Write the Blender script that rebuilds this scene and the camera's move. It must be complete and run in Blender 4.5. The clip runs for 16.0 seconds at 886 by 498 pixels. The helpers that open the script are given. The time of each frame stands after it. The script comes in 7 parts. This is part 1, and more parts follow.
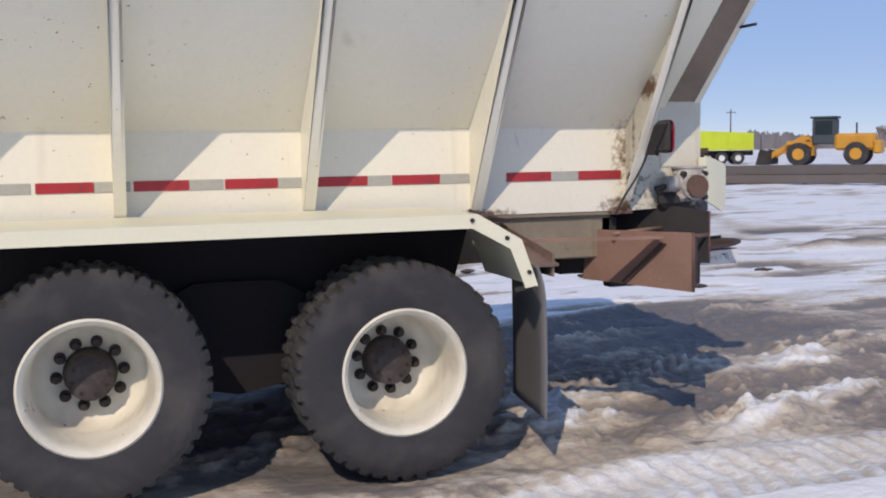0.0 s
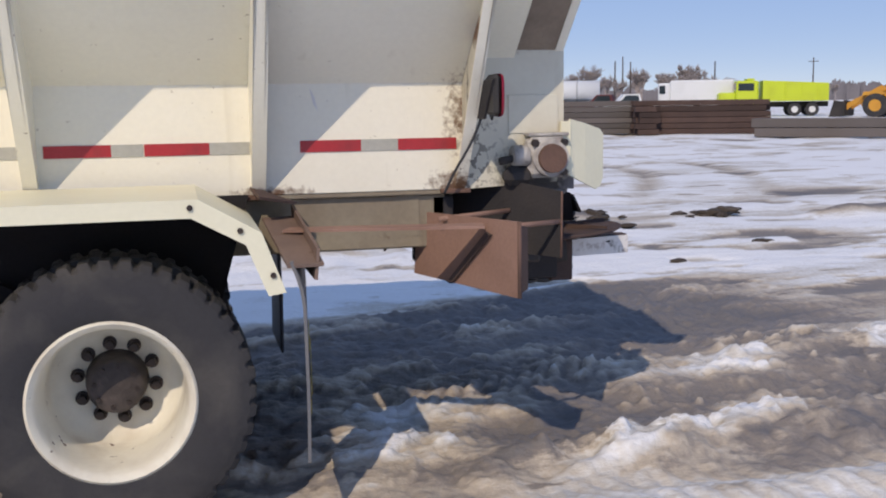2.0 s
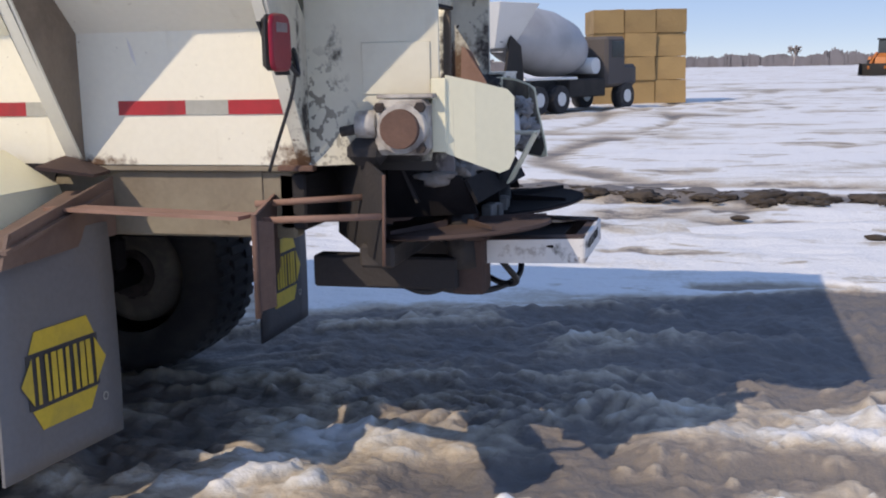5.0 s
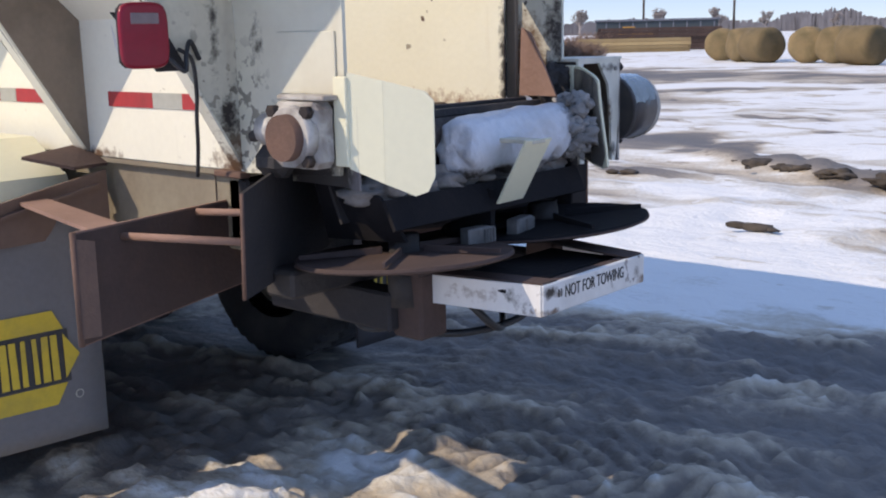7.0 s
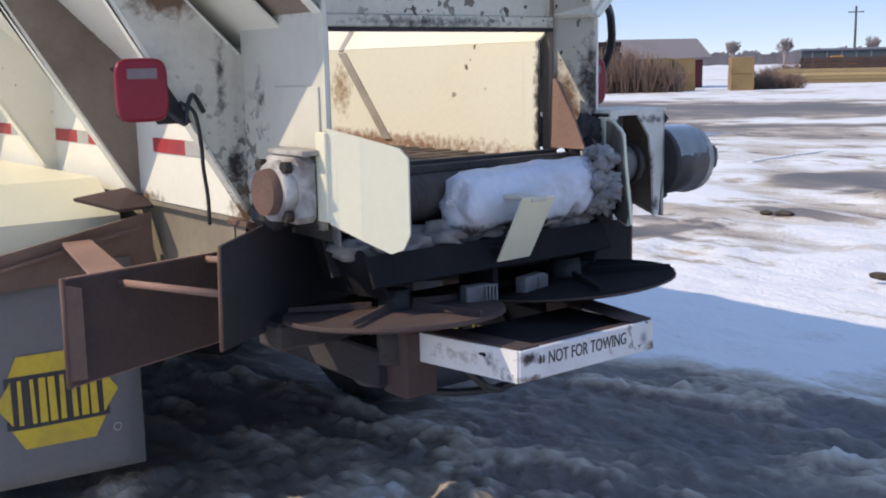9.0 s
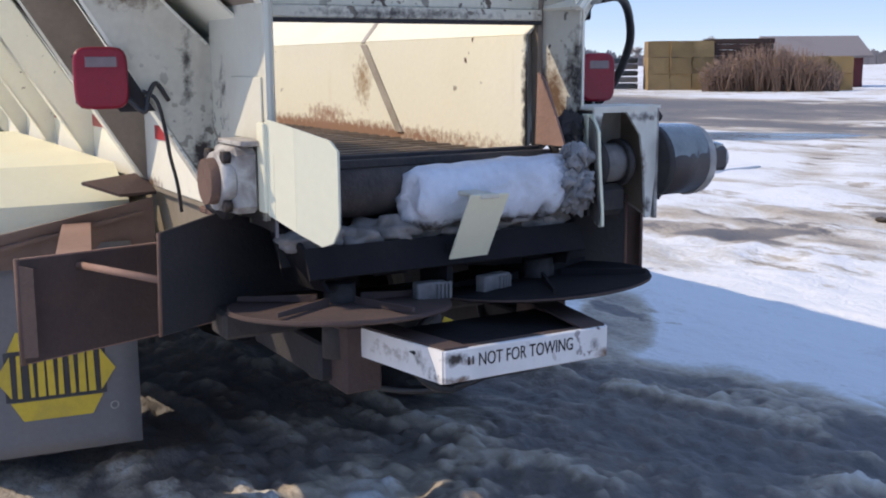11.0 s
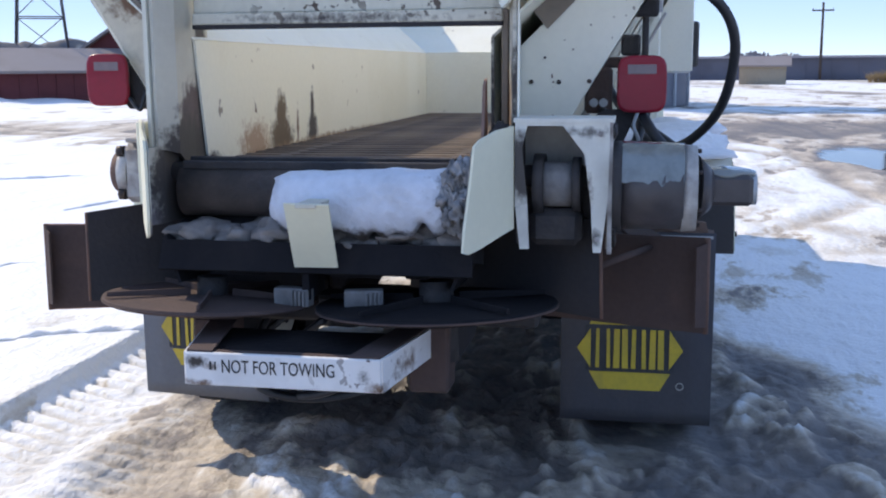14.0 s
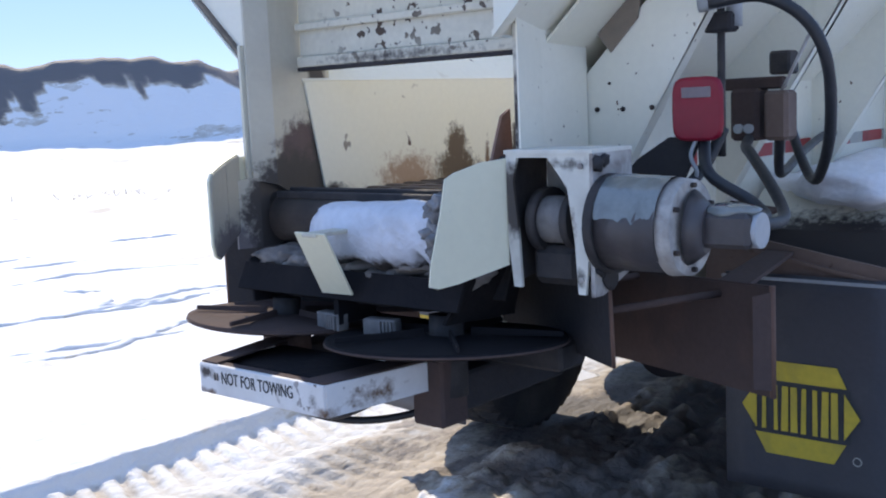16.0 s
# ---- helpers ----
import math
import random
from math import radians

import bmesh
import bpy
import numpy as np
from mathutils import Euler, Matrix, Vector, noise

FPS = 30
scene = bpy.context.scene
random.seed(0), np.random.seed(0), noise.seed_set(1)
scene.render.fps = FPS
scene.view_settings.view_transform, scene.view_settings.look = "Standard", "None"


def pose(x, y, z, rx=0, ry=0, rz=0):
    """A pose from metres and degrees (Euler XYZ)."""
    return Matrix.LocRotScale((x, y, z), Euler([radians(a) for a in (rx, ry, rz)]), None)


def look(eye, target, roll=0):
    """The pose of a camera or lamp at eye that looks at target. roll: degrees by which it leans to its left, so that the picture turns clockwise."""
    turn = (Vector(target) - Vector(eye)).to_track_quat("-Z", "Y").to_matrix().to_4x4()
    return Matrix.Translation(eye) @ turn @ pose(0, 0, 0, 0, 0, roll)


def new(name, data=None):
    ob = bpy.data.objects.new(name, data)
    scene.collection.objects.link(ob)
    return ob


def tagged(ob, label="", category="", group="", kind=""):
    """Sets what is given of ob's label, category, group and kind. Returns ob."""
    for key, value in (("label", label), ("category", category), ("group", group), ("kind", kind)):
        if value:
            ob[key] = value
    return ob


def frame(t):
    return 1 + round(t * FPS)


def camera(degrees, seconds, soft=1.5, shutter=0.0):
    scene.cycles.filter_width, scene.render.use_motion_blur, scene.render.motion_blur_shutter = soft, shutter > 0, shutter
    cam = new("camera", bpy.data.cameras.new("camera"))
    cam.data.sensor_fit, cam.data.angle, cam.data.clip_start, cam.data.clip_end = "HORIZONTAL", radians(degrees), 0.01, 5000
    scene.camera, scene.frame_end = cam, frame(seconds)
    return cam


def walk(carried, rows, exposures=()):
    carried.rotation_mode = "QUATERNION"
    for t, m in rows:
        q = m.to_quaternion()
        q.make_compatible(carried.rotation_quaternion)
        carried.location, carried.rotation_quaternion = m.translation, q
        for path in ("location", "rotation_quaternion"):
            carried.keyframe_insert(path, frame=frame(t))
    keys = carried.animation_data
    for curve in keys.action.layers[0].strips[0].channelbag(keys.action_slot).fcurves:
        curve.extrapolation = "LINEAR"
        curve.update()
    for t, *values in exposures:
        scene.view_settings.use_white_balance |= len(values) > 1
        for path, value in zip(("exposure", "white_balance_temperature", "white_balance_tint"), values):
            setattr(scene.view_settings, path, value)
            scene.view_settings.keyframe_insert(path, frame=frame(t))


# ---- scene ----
cam = camera(45.2, 16.0, soft=2.0)
PATH = [
    (0, (-1.342, -5.862, 1.547), (-0.722, -3.969, 1.361), -0.9),
    (0.5, (-0.861, -5.639, 1.592), (-0.285, -3.739, 1.352), -0.8),
    (1, (-0.464, -5.45, 1.598), (0.091, -3.548, 1.326), -1.0),
    (1.5, (-0.124, -5.186, 1.603), (0.425, -3.282, 1.338), -0.4),
    (2, (0.262, -5.068, 1.581), (0.741, -3.146, 1.304), -0.8),
    (2.5, (0.681, -4.999, 1.572), (1.051, -3.057, 1.267), -1.0),
    (3, (1.12, -4.767, 1.522), (1.398, -2.811, 1.205), -0.9),
    (3.5, (1.574, -4.608, 1.503), (1.682, -2.637, 1.181), -1.4),
    (6, (3.593, -3.301, 1.548), (2.646, -1.582, 1.158), -0.7),
    (6.5, (3.9, -2.938, 1.596), (2.734, -1.366, 1.182), -1.0),
    (7, (4.057, -2.507, 1.586), (2.757, -1.039, 1.189), -1.3),
    (7.5, (4.312, -2.189, 1.604), (2.847, -0.885, 1.213), -1.5),
    (8, (4.376, -2.021, 1.637), (2.822, -0.818, 1.265), -1.7),
    (8.5, (4.382, -2.017, 1.638), (2.816, -0.826, 1.282), -1.4),
    (9, (4.396, -2.038, 1.647), (2.842, -0.825, 1.308), -1.2),
    (11.5, (4.753, -1.191, 1.634), (2.94, -0.418, 1.295), -0.5),
    (12, (4.856, -0.734, 1.66), (2.942, -0.253, 1.34), -0.8),
    (12.5, (4.978, -0.281, 1.675), (3.019, -0.039, 1.352), -1.6),
    (13, (4.936, 0.077, 1.688), (2.964, 0.103, 1.359), -1.8),
    (13.5, (4.967, 0.478, 1.652), (3.004, 0.313, 1.302), -1.0),
    (14, (4.907, 0.907, 1.633), (2.969, 0.547, 1.296), -0.4),
    (14.5, (4.678, 1.34, 1.64), (2.83, 0.656, 1.299), -1.0),
    (15, (4.591, 1.788, 1.644), (2.854, 0.854, 1.311), -1.6),
    (15.5, (4.37, 2.062, 1.608), (2.746, 0.931, 1.321), -1.7),
    (16, (4.226, 2.271, 1.609), (2.722, 0.979, 1.347), -2.5),
]
EXPOSURES = [(0, 0.20, 7200, 14), (3.7, 0.18, 7450, 14), (6, 0.52, 7450, 12), (9, 0.62, 7400, 12), (12, 0.71, 7250, 12), (14, 0.90, 7050, 10), (16, 0.96, 7000, 10)]
walk(cam, [(t, look(eye, target, roll)) for t, eye, target, roll in PATH], EXPOSURES)

# ---- world, sun, exposure ----
SUN_TO = Vector((-0.606, -1.0, 0.98)).normalized()
world = bpy.data.worlds.new("sky")
scene.world = world
world.use_nodes = True
wn = world.node_tree.nodes
sky = wn.new("ShaderNodeTexSky")
sky.sky_type = "NISHITA"
sky.sun_disc = False
sky.sun_elevation = math.asin(SUN_TO.z)
sky.sun_rotation = math.atan2(SUN_TO.x, SUN_TO.y)
sky.altitude = 5000
sky.air_density, sky.dust_density, sky.ozone_density = 0.6, 0.0, 5.0
wn["Background"].inputs["Strength"].default_value = 0.56
soften = wn.new("ShaderNodeGamma")
soften.inputs["Gamma"].default_value = 0.15
world.node_tree.links.new(sky.outputs["Color"], soften.inputs["Color"])
tint = wn.new("ShaderNodeHueSaturation")
tint.inputs["Saturation"].default_value = 3.3
tint.inputs["Hue"].default_value = 0.52
world.node_tree.links.new(soften.outputs["Color"], tint.inputs["Color"])
world.node_tree.links.new(tint.outputs["Color"], wn["Background"].inputs["Color"])
sun_data = bpy.data.lights.new("sun", "SUN")
sun_data.energy, sun_data.angle, sun_data.color = 2.2, radians(0.53), (1.0, 0.90, 0.77)
sun = new("sun", sun_data)
sun.matrix_world = look(SUN_TO * 60, (0, 0, 0))


# ---- materials ----
def mat(name, base, rough=0.6, metal=0.0, other=None, scale=2.5, amount=0.5, fine=45.0, bump=0.15,
        chips=None, streak=None, vary=0.0, clear=0.0, grain=0.12, sheen=0.5, stains=()):
    """base and other blend by two sizes of noise; chips: (colour, scale, share); streak: (colour, strength) runs downwards.
    stains: (colour, centre, radii, density), ragged blotches and spatter at one place of the thing."""
    m = bpy.data.materials.new(name)
    m.use_nodes = True
    n, l = m.node_tree.nodes, m.node_tree.links
    b = n["Principled BSDF"]
    b.inputs["Roughness"].default_value, b.inputs["Metallic"].default_value = rough, metal
    b.inputs["Specular IOR Level"].default_value = sheen
    if clear:
        b.inputs["Coat Weight"].default_value = clear
    tc = n.new("ShaderNodeTexCoord")

    def noisy(size, detail=4.0, dist=0.0, source=None):
        t = n.new("ShaderNodeTexNoise")
        t.inputs["Scale"].default_value, t.inputs["Detail"].default_value = size, detail
        t.inputs["Distortion"].default_value = dist
        l.new(source or tc.outputs["Object"], t.inputs["Vector"])
        return t.outputs["Fac"]

    def ramp(fac, lo, hi):
        r = n.new("ShaderNodeMapRange")
        r.inputs["From Min"].default_value, r.inputs["From Max"].default_value = lo, hi
        l.new(fac, r.inputs["Value"])
        return r.outputs["Result"]

    def mix(fac, a, c, how="MIX"):
        x = n.new("ShaderNodeMix")
        x.data_type, x.blend_type = "RGBA", how
        if isinstance(fac, float):
            x.inputs["Factor"].default_value = fac
        else:
            l.new(fac, x.inputs["Factor"])
        for v, s in ((a, x.inputs["A"]), (c, x.inputs["B"])):
            if isinstance(v, tuple):
                s.default_value = (*v, 1.0)
            else:
                l.new(v, s)
        return x.outputs["Result"]

    other = other or tuple(c * 0.6 for c in base)
    big = noisy(scale, 6.0, 0.4)
    small = noisy(fine, 3.0)
    col = mix(ramp(big, 0.62 - 0.3 * amount, 0.95 - 0.25 * amount), tuple(base), tuple(other))
    g = mix(ramp(small, 0.3, 0.75), (1 - grain,) * 3, (1 + grain * 0.6,) * 3)
    col = mix(0.6, col, g, "MULTIPLY")
    if streak:
        mp = n.new("ShaderNodeMapping")
        mp.inputs["Scale"].default_value = (9.0, 9.0, 0.7)
        l.new(tc.outputs["Object"], mp.inputs["Vector"])
        col = mix(ramp(noisy(1.0, 5.0, 0.2, mp.outputs["Vector"]), 0.72 - 0.2 * streak[1], 0.95), col, tuple(streak[0]))
    if chips:
        patch = ramp(noisy(1.3, 2.0), 0.45, 0.62)
        spot = ramp(noisy(chips[1], 2.0), 0.76 - 0.22 * chips[2], 0.79 - 0.22 * chips[2])
        mul = n.new("ShaderNodeMath")
        mul.operation = "MULTIPLY"
        l.new(patch, mul.inputs[0])
        l.new(spot, mul.inputs[1])
        col = mix(mul.outputs[0], col, tuple(chips[0]))
    for colour, centre, radii, density in stains:
        vm = n.new("ShaderNodeMapping")
        vm.vector_type = "TEXTURE"
        vm.inputs["Location"].default_value, vm.inputs["Scale"].default_value = centre, radii
        l.new(tc.outputs["Object"], vm.inputs["Vector"])
        ln = n.new("ShaderNodeVectorMath")
        ln.operation = "LENGTH"
        l.new(vm.outputs["Vector"], ln.inputs[0])
        fall = n.new("ShaderNodeMapRange")
        fall.inputs["From Min"].default_value, fall.inputs["From Max"].default_value = 0.15, 1.25
        fall.inputs["To Min"].default_value, fall.inputs["To Max"].default_value = density, -0.25
        l.new(ln.outputs["Value"], fall.inputs["Value"])
        cut = n.new("ShaderNodeMath")
        cut.operation = "ADD"
        l.new(fall.outputs["Result"], cut.inputs[0])
        rag = n.new("ShaderNodeTexNoise")
        rag.inputs["Scale"].default_value, rag.inputs["Detail"].default_value, rag.inputs["Roughness"].default_value = 30.0, 6.0, 0.7
        l.new(tc.outputs["Object"], rag.inputs["Vector"])
        l.new(rag.outputs["Fac"], cut.inputs[1])
        col = mix(ramp(cut.outputs[0], 0.62, 0.92), col, tuple(colour))
    if vary:
        oi = n.new("ShaderNodeObjectInfo")
        hs = n.new("ShaderNodeHueSaturation")
        l.new(ramp(oi.outputs["Random"], 0.0, 1.0), hs.inputs["Fac"])
        vr = n.new("ShaderNodeMapRange")
        vr.inputs["To Min"].default_value, vr.inputs["To Max"].default_value = 1.0 - vary, 1.0 + vary
        l.new(oi.outputs["Random"], vr.inputs["Value"])
        hs.inputs["Fac"].default_value = 1.0
        for k in list(hs.inputs["Fac"].links):
            l.remove(k)
        l.new(vr.outputs["Result"], hs.inputs["Value"])
        l.new(col, hs.inputs["Color"])
        col = hs.outputs["Color"]
    l.new(col, b.inputs["Base Color"])
    rr = n.new("ShaderNodeMapRange")
    rr.inputs["To Min"].default_value, rr.inputs["To Max"].default_value = max(0.03, rough - 0.12), min(1.0, rough + 0.15)
    l.new(big, rr.inputs["Value"])
    l.new(rr.outputs["Result"], b.inputs["Roughness"])
    if bump:
        bp = n.new("ShaderNodeBump")
        bp.inputs["Strength"].default_value, bp.inputs["Distance"].default_value = bump, 0.01
        l.new(small, bp.inputs["Height"])
        l.new(bp.outputs["Normal"], b.inputs["Normal"])
    return m


BLACKDIRT, BROWN, SOOT = (0.035, 0.028, 0.026), (0.15, 0.085, 0.05), (0.06, 0.052, 0.048)
CREAM = mat("cream_paint", (0.83, 0.805, 0.69), 0.42, other=(0.78, 0.75, 0.63), scale=1.6, amount=0.5, grain=0.04, bump=0.05,
            streak=((0.60, 0.555, 0.435), 0.35), chips=((0.16, 0.10, 0.06), 34.0, 0.22),
            stains=((BROWN, (1.50, -0.51, 1.52), (0.17, 0.2, 0.40), 0.34), (BROWN, (1.50, -0.51, 1.20), (0.28, 0.2, 0.13), 0.46),
                    (BROWN, (0.66, -0.51, 1.20), (0.3, 0.1, 0.05), 0.4), (BROWN, (-0.25, -0.51, 1.19), (0.3, 0.1, 0.04), 0.36)))
CREAM_CLEAN = mat("cream_panel_paint", (0.77, 0.745, 0.565), 0.45, other=(0.72, 0.685, 0.51), scale=2.0, amount=0.4, grain=0.04, bump=0.04,
                  stains=((SOOT, (1.0, -0.75, 1.15), (0.5, 0.6, 0.2), 0.2),))
CREAM_SOILED = mat("cream_paint_caked_with_dirt", (0.66, 0.64, 0.54), 0.55, other=(0.50, 0.47, 0.40), scale=2.0, amount=0.5, grain=0.05, bump=0.2,
                   stains=((BLACKDIRT, (0.56, 0.95, 1.0), (0.36, 0.7, 0.235), 1.0),))
CREAM_DIRTY = mat("cream_paint_dirty", (0.66, 0.635, 0.53), 0.6, other=(0.52, 0.48, 0.39), scale=2.2, amount=0.55, bump=0.12,
                  chips=((0.07, 0.045, 0.03), 26.0, 0.72), streak=((0.32, 0.25, 0.17), 0.35),
                  stains=((SOOT, (1.80, -0.50, 1.36), (0.34, 0.18, 0.40), 1.0), (BROWN, (1.52, -0.55, 1.22), (0.1, 0.3, 0.22), 0.40), (BLACKDIRT, (1.5, -0.60, 1.62), (0.1, 0.035, 0.30), 0.30), (BLACKDIRT, (1.5, -0.56, 1.36), (0.1, 0.06, 0.10), 0.50), (BROWN, (1.5, -0.75, 1.86), (0.3, 0.2, 0.10), 0.55),
                          (BROWN, (1.8, 0.49, 1.62), (0.3, 0.06, 0.35), 0.36), (SOOT, (1.76, 0.47, 1.38), (0.3, 0.1, 0.18), 0.5), (SOOT, (1.75, 0.0, 1.78), (0.1, 0.6, 0.035), 0.4)))
CHEEK = mat("cream_paint_freckled", (0.66, 0.64, 0.53), 0.5, other=(0.58, 0.54, 0.44), scale=3.0, amount=0.5, grain=0.04, bump=0.06,
            chips=((0.05, 0.035, 0.028), 34.0, 0.85), streak=((0.46, 0.40, 0.30), 0.3),
            stains=((BLACKDIRT, (1.80, -0.53, 1.24), (0.22, 0.2, 0.13), 0.62), (BLACKDIRT, (1.60, -0.52, 1.56), (0.06, 0.2, 0.22), 0.24), (BROWN, (1.75, -0.52, 1.86), (0.3, 0.2, 0.12), 0.42)))
# narrow stain along the lining's edge paints a soft shadow; the rest is dirt
JAMB = mat("sooty_cream_paint", (0.58, 0.555, 0.465), 0.6, other=(0.46, 0.42, 0.34), scale=3.0, amount=0.5, grain=0.06, bump=0.12,
           chips=((0.06, 0.045, 0.035), 24.0, 0.5), streak=((0.36, 0.31, 0.25), 0.3),
           stains=(((0.11, 0.075, 0.075), (1.74, -0.48, 1.46), (0.17, 0.2, 0.17), 0.9), (SOOT, (1.66, -0.48, 1.62), (0.06, 0.2, 0.55), 0.75), (SOOT, (1.80, -0.48, 1.30), (0.20, 0.3, 0.22), 1.2),
                   (BROWN, (1.78, 0.53, 1.50), (0.16, 0.1, 0.22), 0.5), (BLACKDIRT, (1.90, 0.55, 1.58), (0.09, 0.1, 0.28), 0.4)))
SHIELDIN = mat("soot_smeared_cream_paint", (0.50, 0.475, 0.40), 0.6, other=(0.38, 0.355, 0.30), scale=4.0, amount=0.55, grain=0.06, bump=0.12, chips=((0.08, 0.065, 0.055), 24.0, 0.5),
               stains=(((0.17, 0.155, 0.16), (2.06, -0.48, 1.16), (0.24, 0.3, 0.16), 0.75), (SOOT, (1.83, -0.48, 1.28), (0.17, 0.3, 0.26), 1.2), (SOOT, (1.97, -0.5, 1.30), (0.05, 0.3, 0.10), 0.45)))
BRACKET = mat("chipped_pale_paint", (0.70, 0.69, 0.62), 0.5, other=(0.48, 0.46, 0.41), scale=6.0, amount=0.55, grain=0.05, bump=0.15, chips=((0.07, 0.05, 0.045), 26.0, 0.6),
              stains=((SOOT, (1.965, 0.585, 1.36), (0.05, 0.05, 0.13), 0.85), (SOOT, (1.965, 0.79, 1.16), (0.05, 0.03, 0.05), 0.4), (SOOT, (1.965, 0.76, 1.455), (0.05, 0.10, 0.04), 0.30), (BROWN, (1.965, 0.77, 1.30), (0.05, 0.03, 0.12), 0.3)))
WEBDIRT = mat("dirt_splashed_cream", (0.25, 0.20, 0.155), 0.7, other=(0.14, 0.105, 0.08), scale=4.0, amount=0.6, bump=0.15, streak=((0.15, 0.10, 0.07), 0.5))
INNER = mat("hopper_lining_paint", (0.83, 0.805, 0.675), 0.6, other=(0.76, 0.725, 0.58), scale=1.8, amount=0.45, grain=0.04, bump=0.1,
            chips=((0.10, 0.05, 0.03), 12.0, 0.2), streak=((0.58, 0.47, 0.31), 0.3),
            stains=(((0.13, 0.09, 0.058), (0.93, -0.47, 1.36), (0.20, 0.1, 0.13), 0.70), ((0.13, 0.09, 0.058), (0.93, -0.47, 1.45), (0.10, 0.1, 0.14), 0.66), (BROWN, (0.73, -0.47, 1.40), (0.025, 0.1, 0.13), 0.5), (SOOT, (0.53, -0.47, 1.37), (0.10, 0.1, 0.12), 0.66), (SOOT, (0.53, -0.47, 1.46), (0.04, 0.1, 0.14), 0.62),
                    ((0.42, 0.29, 0.20), (1.22, -0.47, 1.36), (0.26, 0.1, 0.14), 0.54), (BLACKDIRT, (1.62, -0.47, 1.34), (0.12, 0.1, 0.05), 0.5), ((0.30, 0.17, 0.11), (0.2, 0.47, 1.345), (2.4, 0.1, 0.075), 0.52), ((0.34, 0.20, 0.14), (0.1, 0.47, 1.40), (0.45, 0.1, 0.10), 0.36),
                    ((0.36, 0.25, 0.15), (0.50, 0.47, 1.56), (0.16, 0.1, 0.2), 0.38), (BLACKDIRT, (1.76, 0.47, 1.5), (0.07, 0.1, 0.5), 0.7), ((0.30, 0.19, 0.11), (0.2, -0.47, 1.33), (2.2, 0.1, 0.04), 0.40)))
SILL = mat("frame_rail_paint", (0.19, 0.13, 0.105), 0.75, other=(0.12, 0.078, 0.062), scale=3.0, amount=0.6,
           chips=((0.09, 0.05, 0.03), 20.0, 0.4))
RAILTAN = mat("dirty_tan_rail_paint", (0.27, 0.235, 0.175), 0.75, other=(0.17, 0.13, 0.095), scale=3.0, amount=0.6, chips=((0.09, 0.05, 0.03), 20.0, 0.4), streak=((0.12, 0.08, 0.055), 0.4))
RUSTY = mat("rusty_steel", (0.17, 0.095, 0.07), 0.8, other=(0.09, 0.055, 0.045), scale=5.0, amount=0.7, fine=70, bump=0.3)
DARKRUST = mat("dark_brown_rust", (0.085, 0.060, 0.055), 0.85, sheen=0.2, other=(0.13, 0.085, 0.07), scale=4.0, amount=0.5, fine=60, bump=0.3)
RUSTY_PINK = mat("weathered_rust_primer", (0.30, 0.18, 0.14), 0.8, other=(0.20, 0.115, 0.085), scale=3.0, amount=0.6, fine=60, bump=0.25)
BLACKSTEEL = mat("black_dirty_steel", (0.042, 0.040, 0.043), 0.85, sheen=0.2, other=(0.062, 0.055, 0.054), scale=4.0, amount=0.6, fine=60, bump=0.3)
CHUTEBLACK = mat("wet_grimy_chute_steel", (0.017, 0.016, 0.018), 0.85, sheen=0.12, other=(0.030, 0.026, 0.026), scale=6.0, amount=0.6, fine=60, bump=0.3)
HUBGREY = mat("grimy_pale_metal", (0.24, 0.228, 0.222), 0.6, other=(0.13, 0.12, 0.115), scale=14.0, amount=0.7, fine=60, bump=0.3)
DRUMDIRT = mat("dirt_streaked_drum_steel", (0.045, 0.038, 0.037), 0.7, other=(0.11, 0.088, 0.078), scale=8.0, amount=0.7, fine=60, bump=0.5)
STRUTGREY = mat("greyed_strut_paint", (0.40, 0.36, 0.31), 0.6, other=(0.27, 0.23, 0.19), scale=6.0, amount=0.6, bump=0.1, chips=((0.09, 0.05, 0.03), 20.0, 0.5))
# darker copy of the black steel, for the shade behind the wheels
UNDERBLACK = mat("shaded_chassis_black", (0.025, 0.023, 0.026), 0.9, sheen=0.1, other=(0.028, 0.026, 0.026), scale=4.0, amount=0.6, fine=60, bump=0.3)
GREASE = mat("greasy_black_metal", (0.036, 0.034, 0.036), 0.65, sheen=0.3, metal=0.0, other=(0.075, 0.064, 0.058), scale=9.0, amount=0.7, bump=0.4)
RUBBER = mat("tyre_rubber", (0.032, 0.032, 0.036), 0.85, other=(0.085, 0.08, 0.075), scale=4.0, amount=0.55, fine=55, bump=0.3)
# light put into colour: left flap paler for bounce, right darker for shade
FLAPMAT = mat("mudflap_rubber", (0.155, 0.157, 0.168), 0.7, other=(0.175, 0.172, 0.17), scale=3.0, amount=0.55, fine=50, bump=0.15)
FLAPSHADE = mat("shaded_flap_rubber", (0.050, 0.050, 0.060), 0.6, other=(0.085, 0.08, 0.08), scale=3.0, amount=0.55, fine=50, bump=0.2)
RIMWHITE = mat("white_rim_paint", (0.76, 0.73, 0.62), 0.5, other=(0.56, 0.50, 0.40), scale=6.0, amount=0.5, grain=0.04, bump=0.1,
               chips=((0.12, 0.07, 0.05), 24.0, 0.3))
RIMDARK = mat("dark_rim_paint", (0.13, 0.115, 0.10), 0.7, other=(0.30, 0.27, 0.22), scale=6.0, amount=0.5, bump=0.2)
HUBMAT = mat("hub_dirty_steel", (0.045, 0.036, 0.034), 0.7, metal=0.0, other=(0.11, 0.09, 0.085), scale=14.0, amount=0.6, bump=0.4)
NUTMAT = mat("lug_nut_steel", (0.05, 0.04, 0.038), 0.55, metal=0.6, other=(0.11, 0.08, 0.06), scale=20.0)
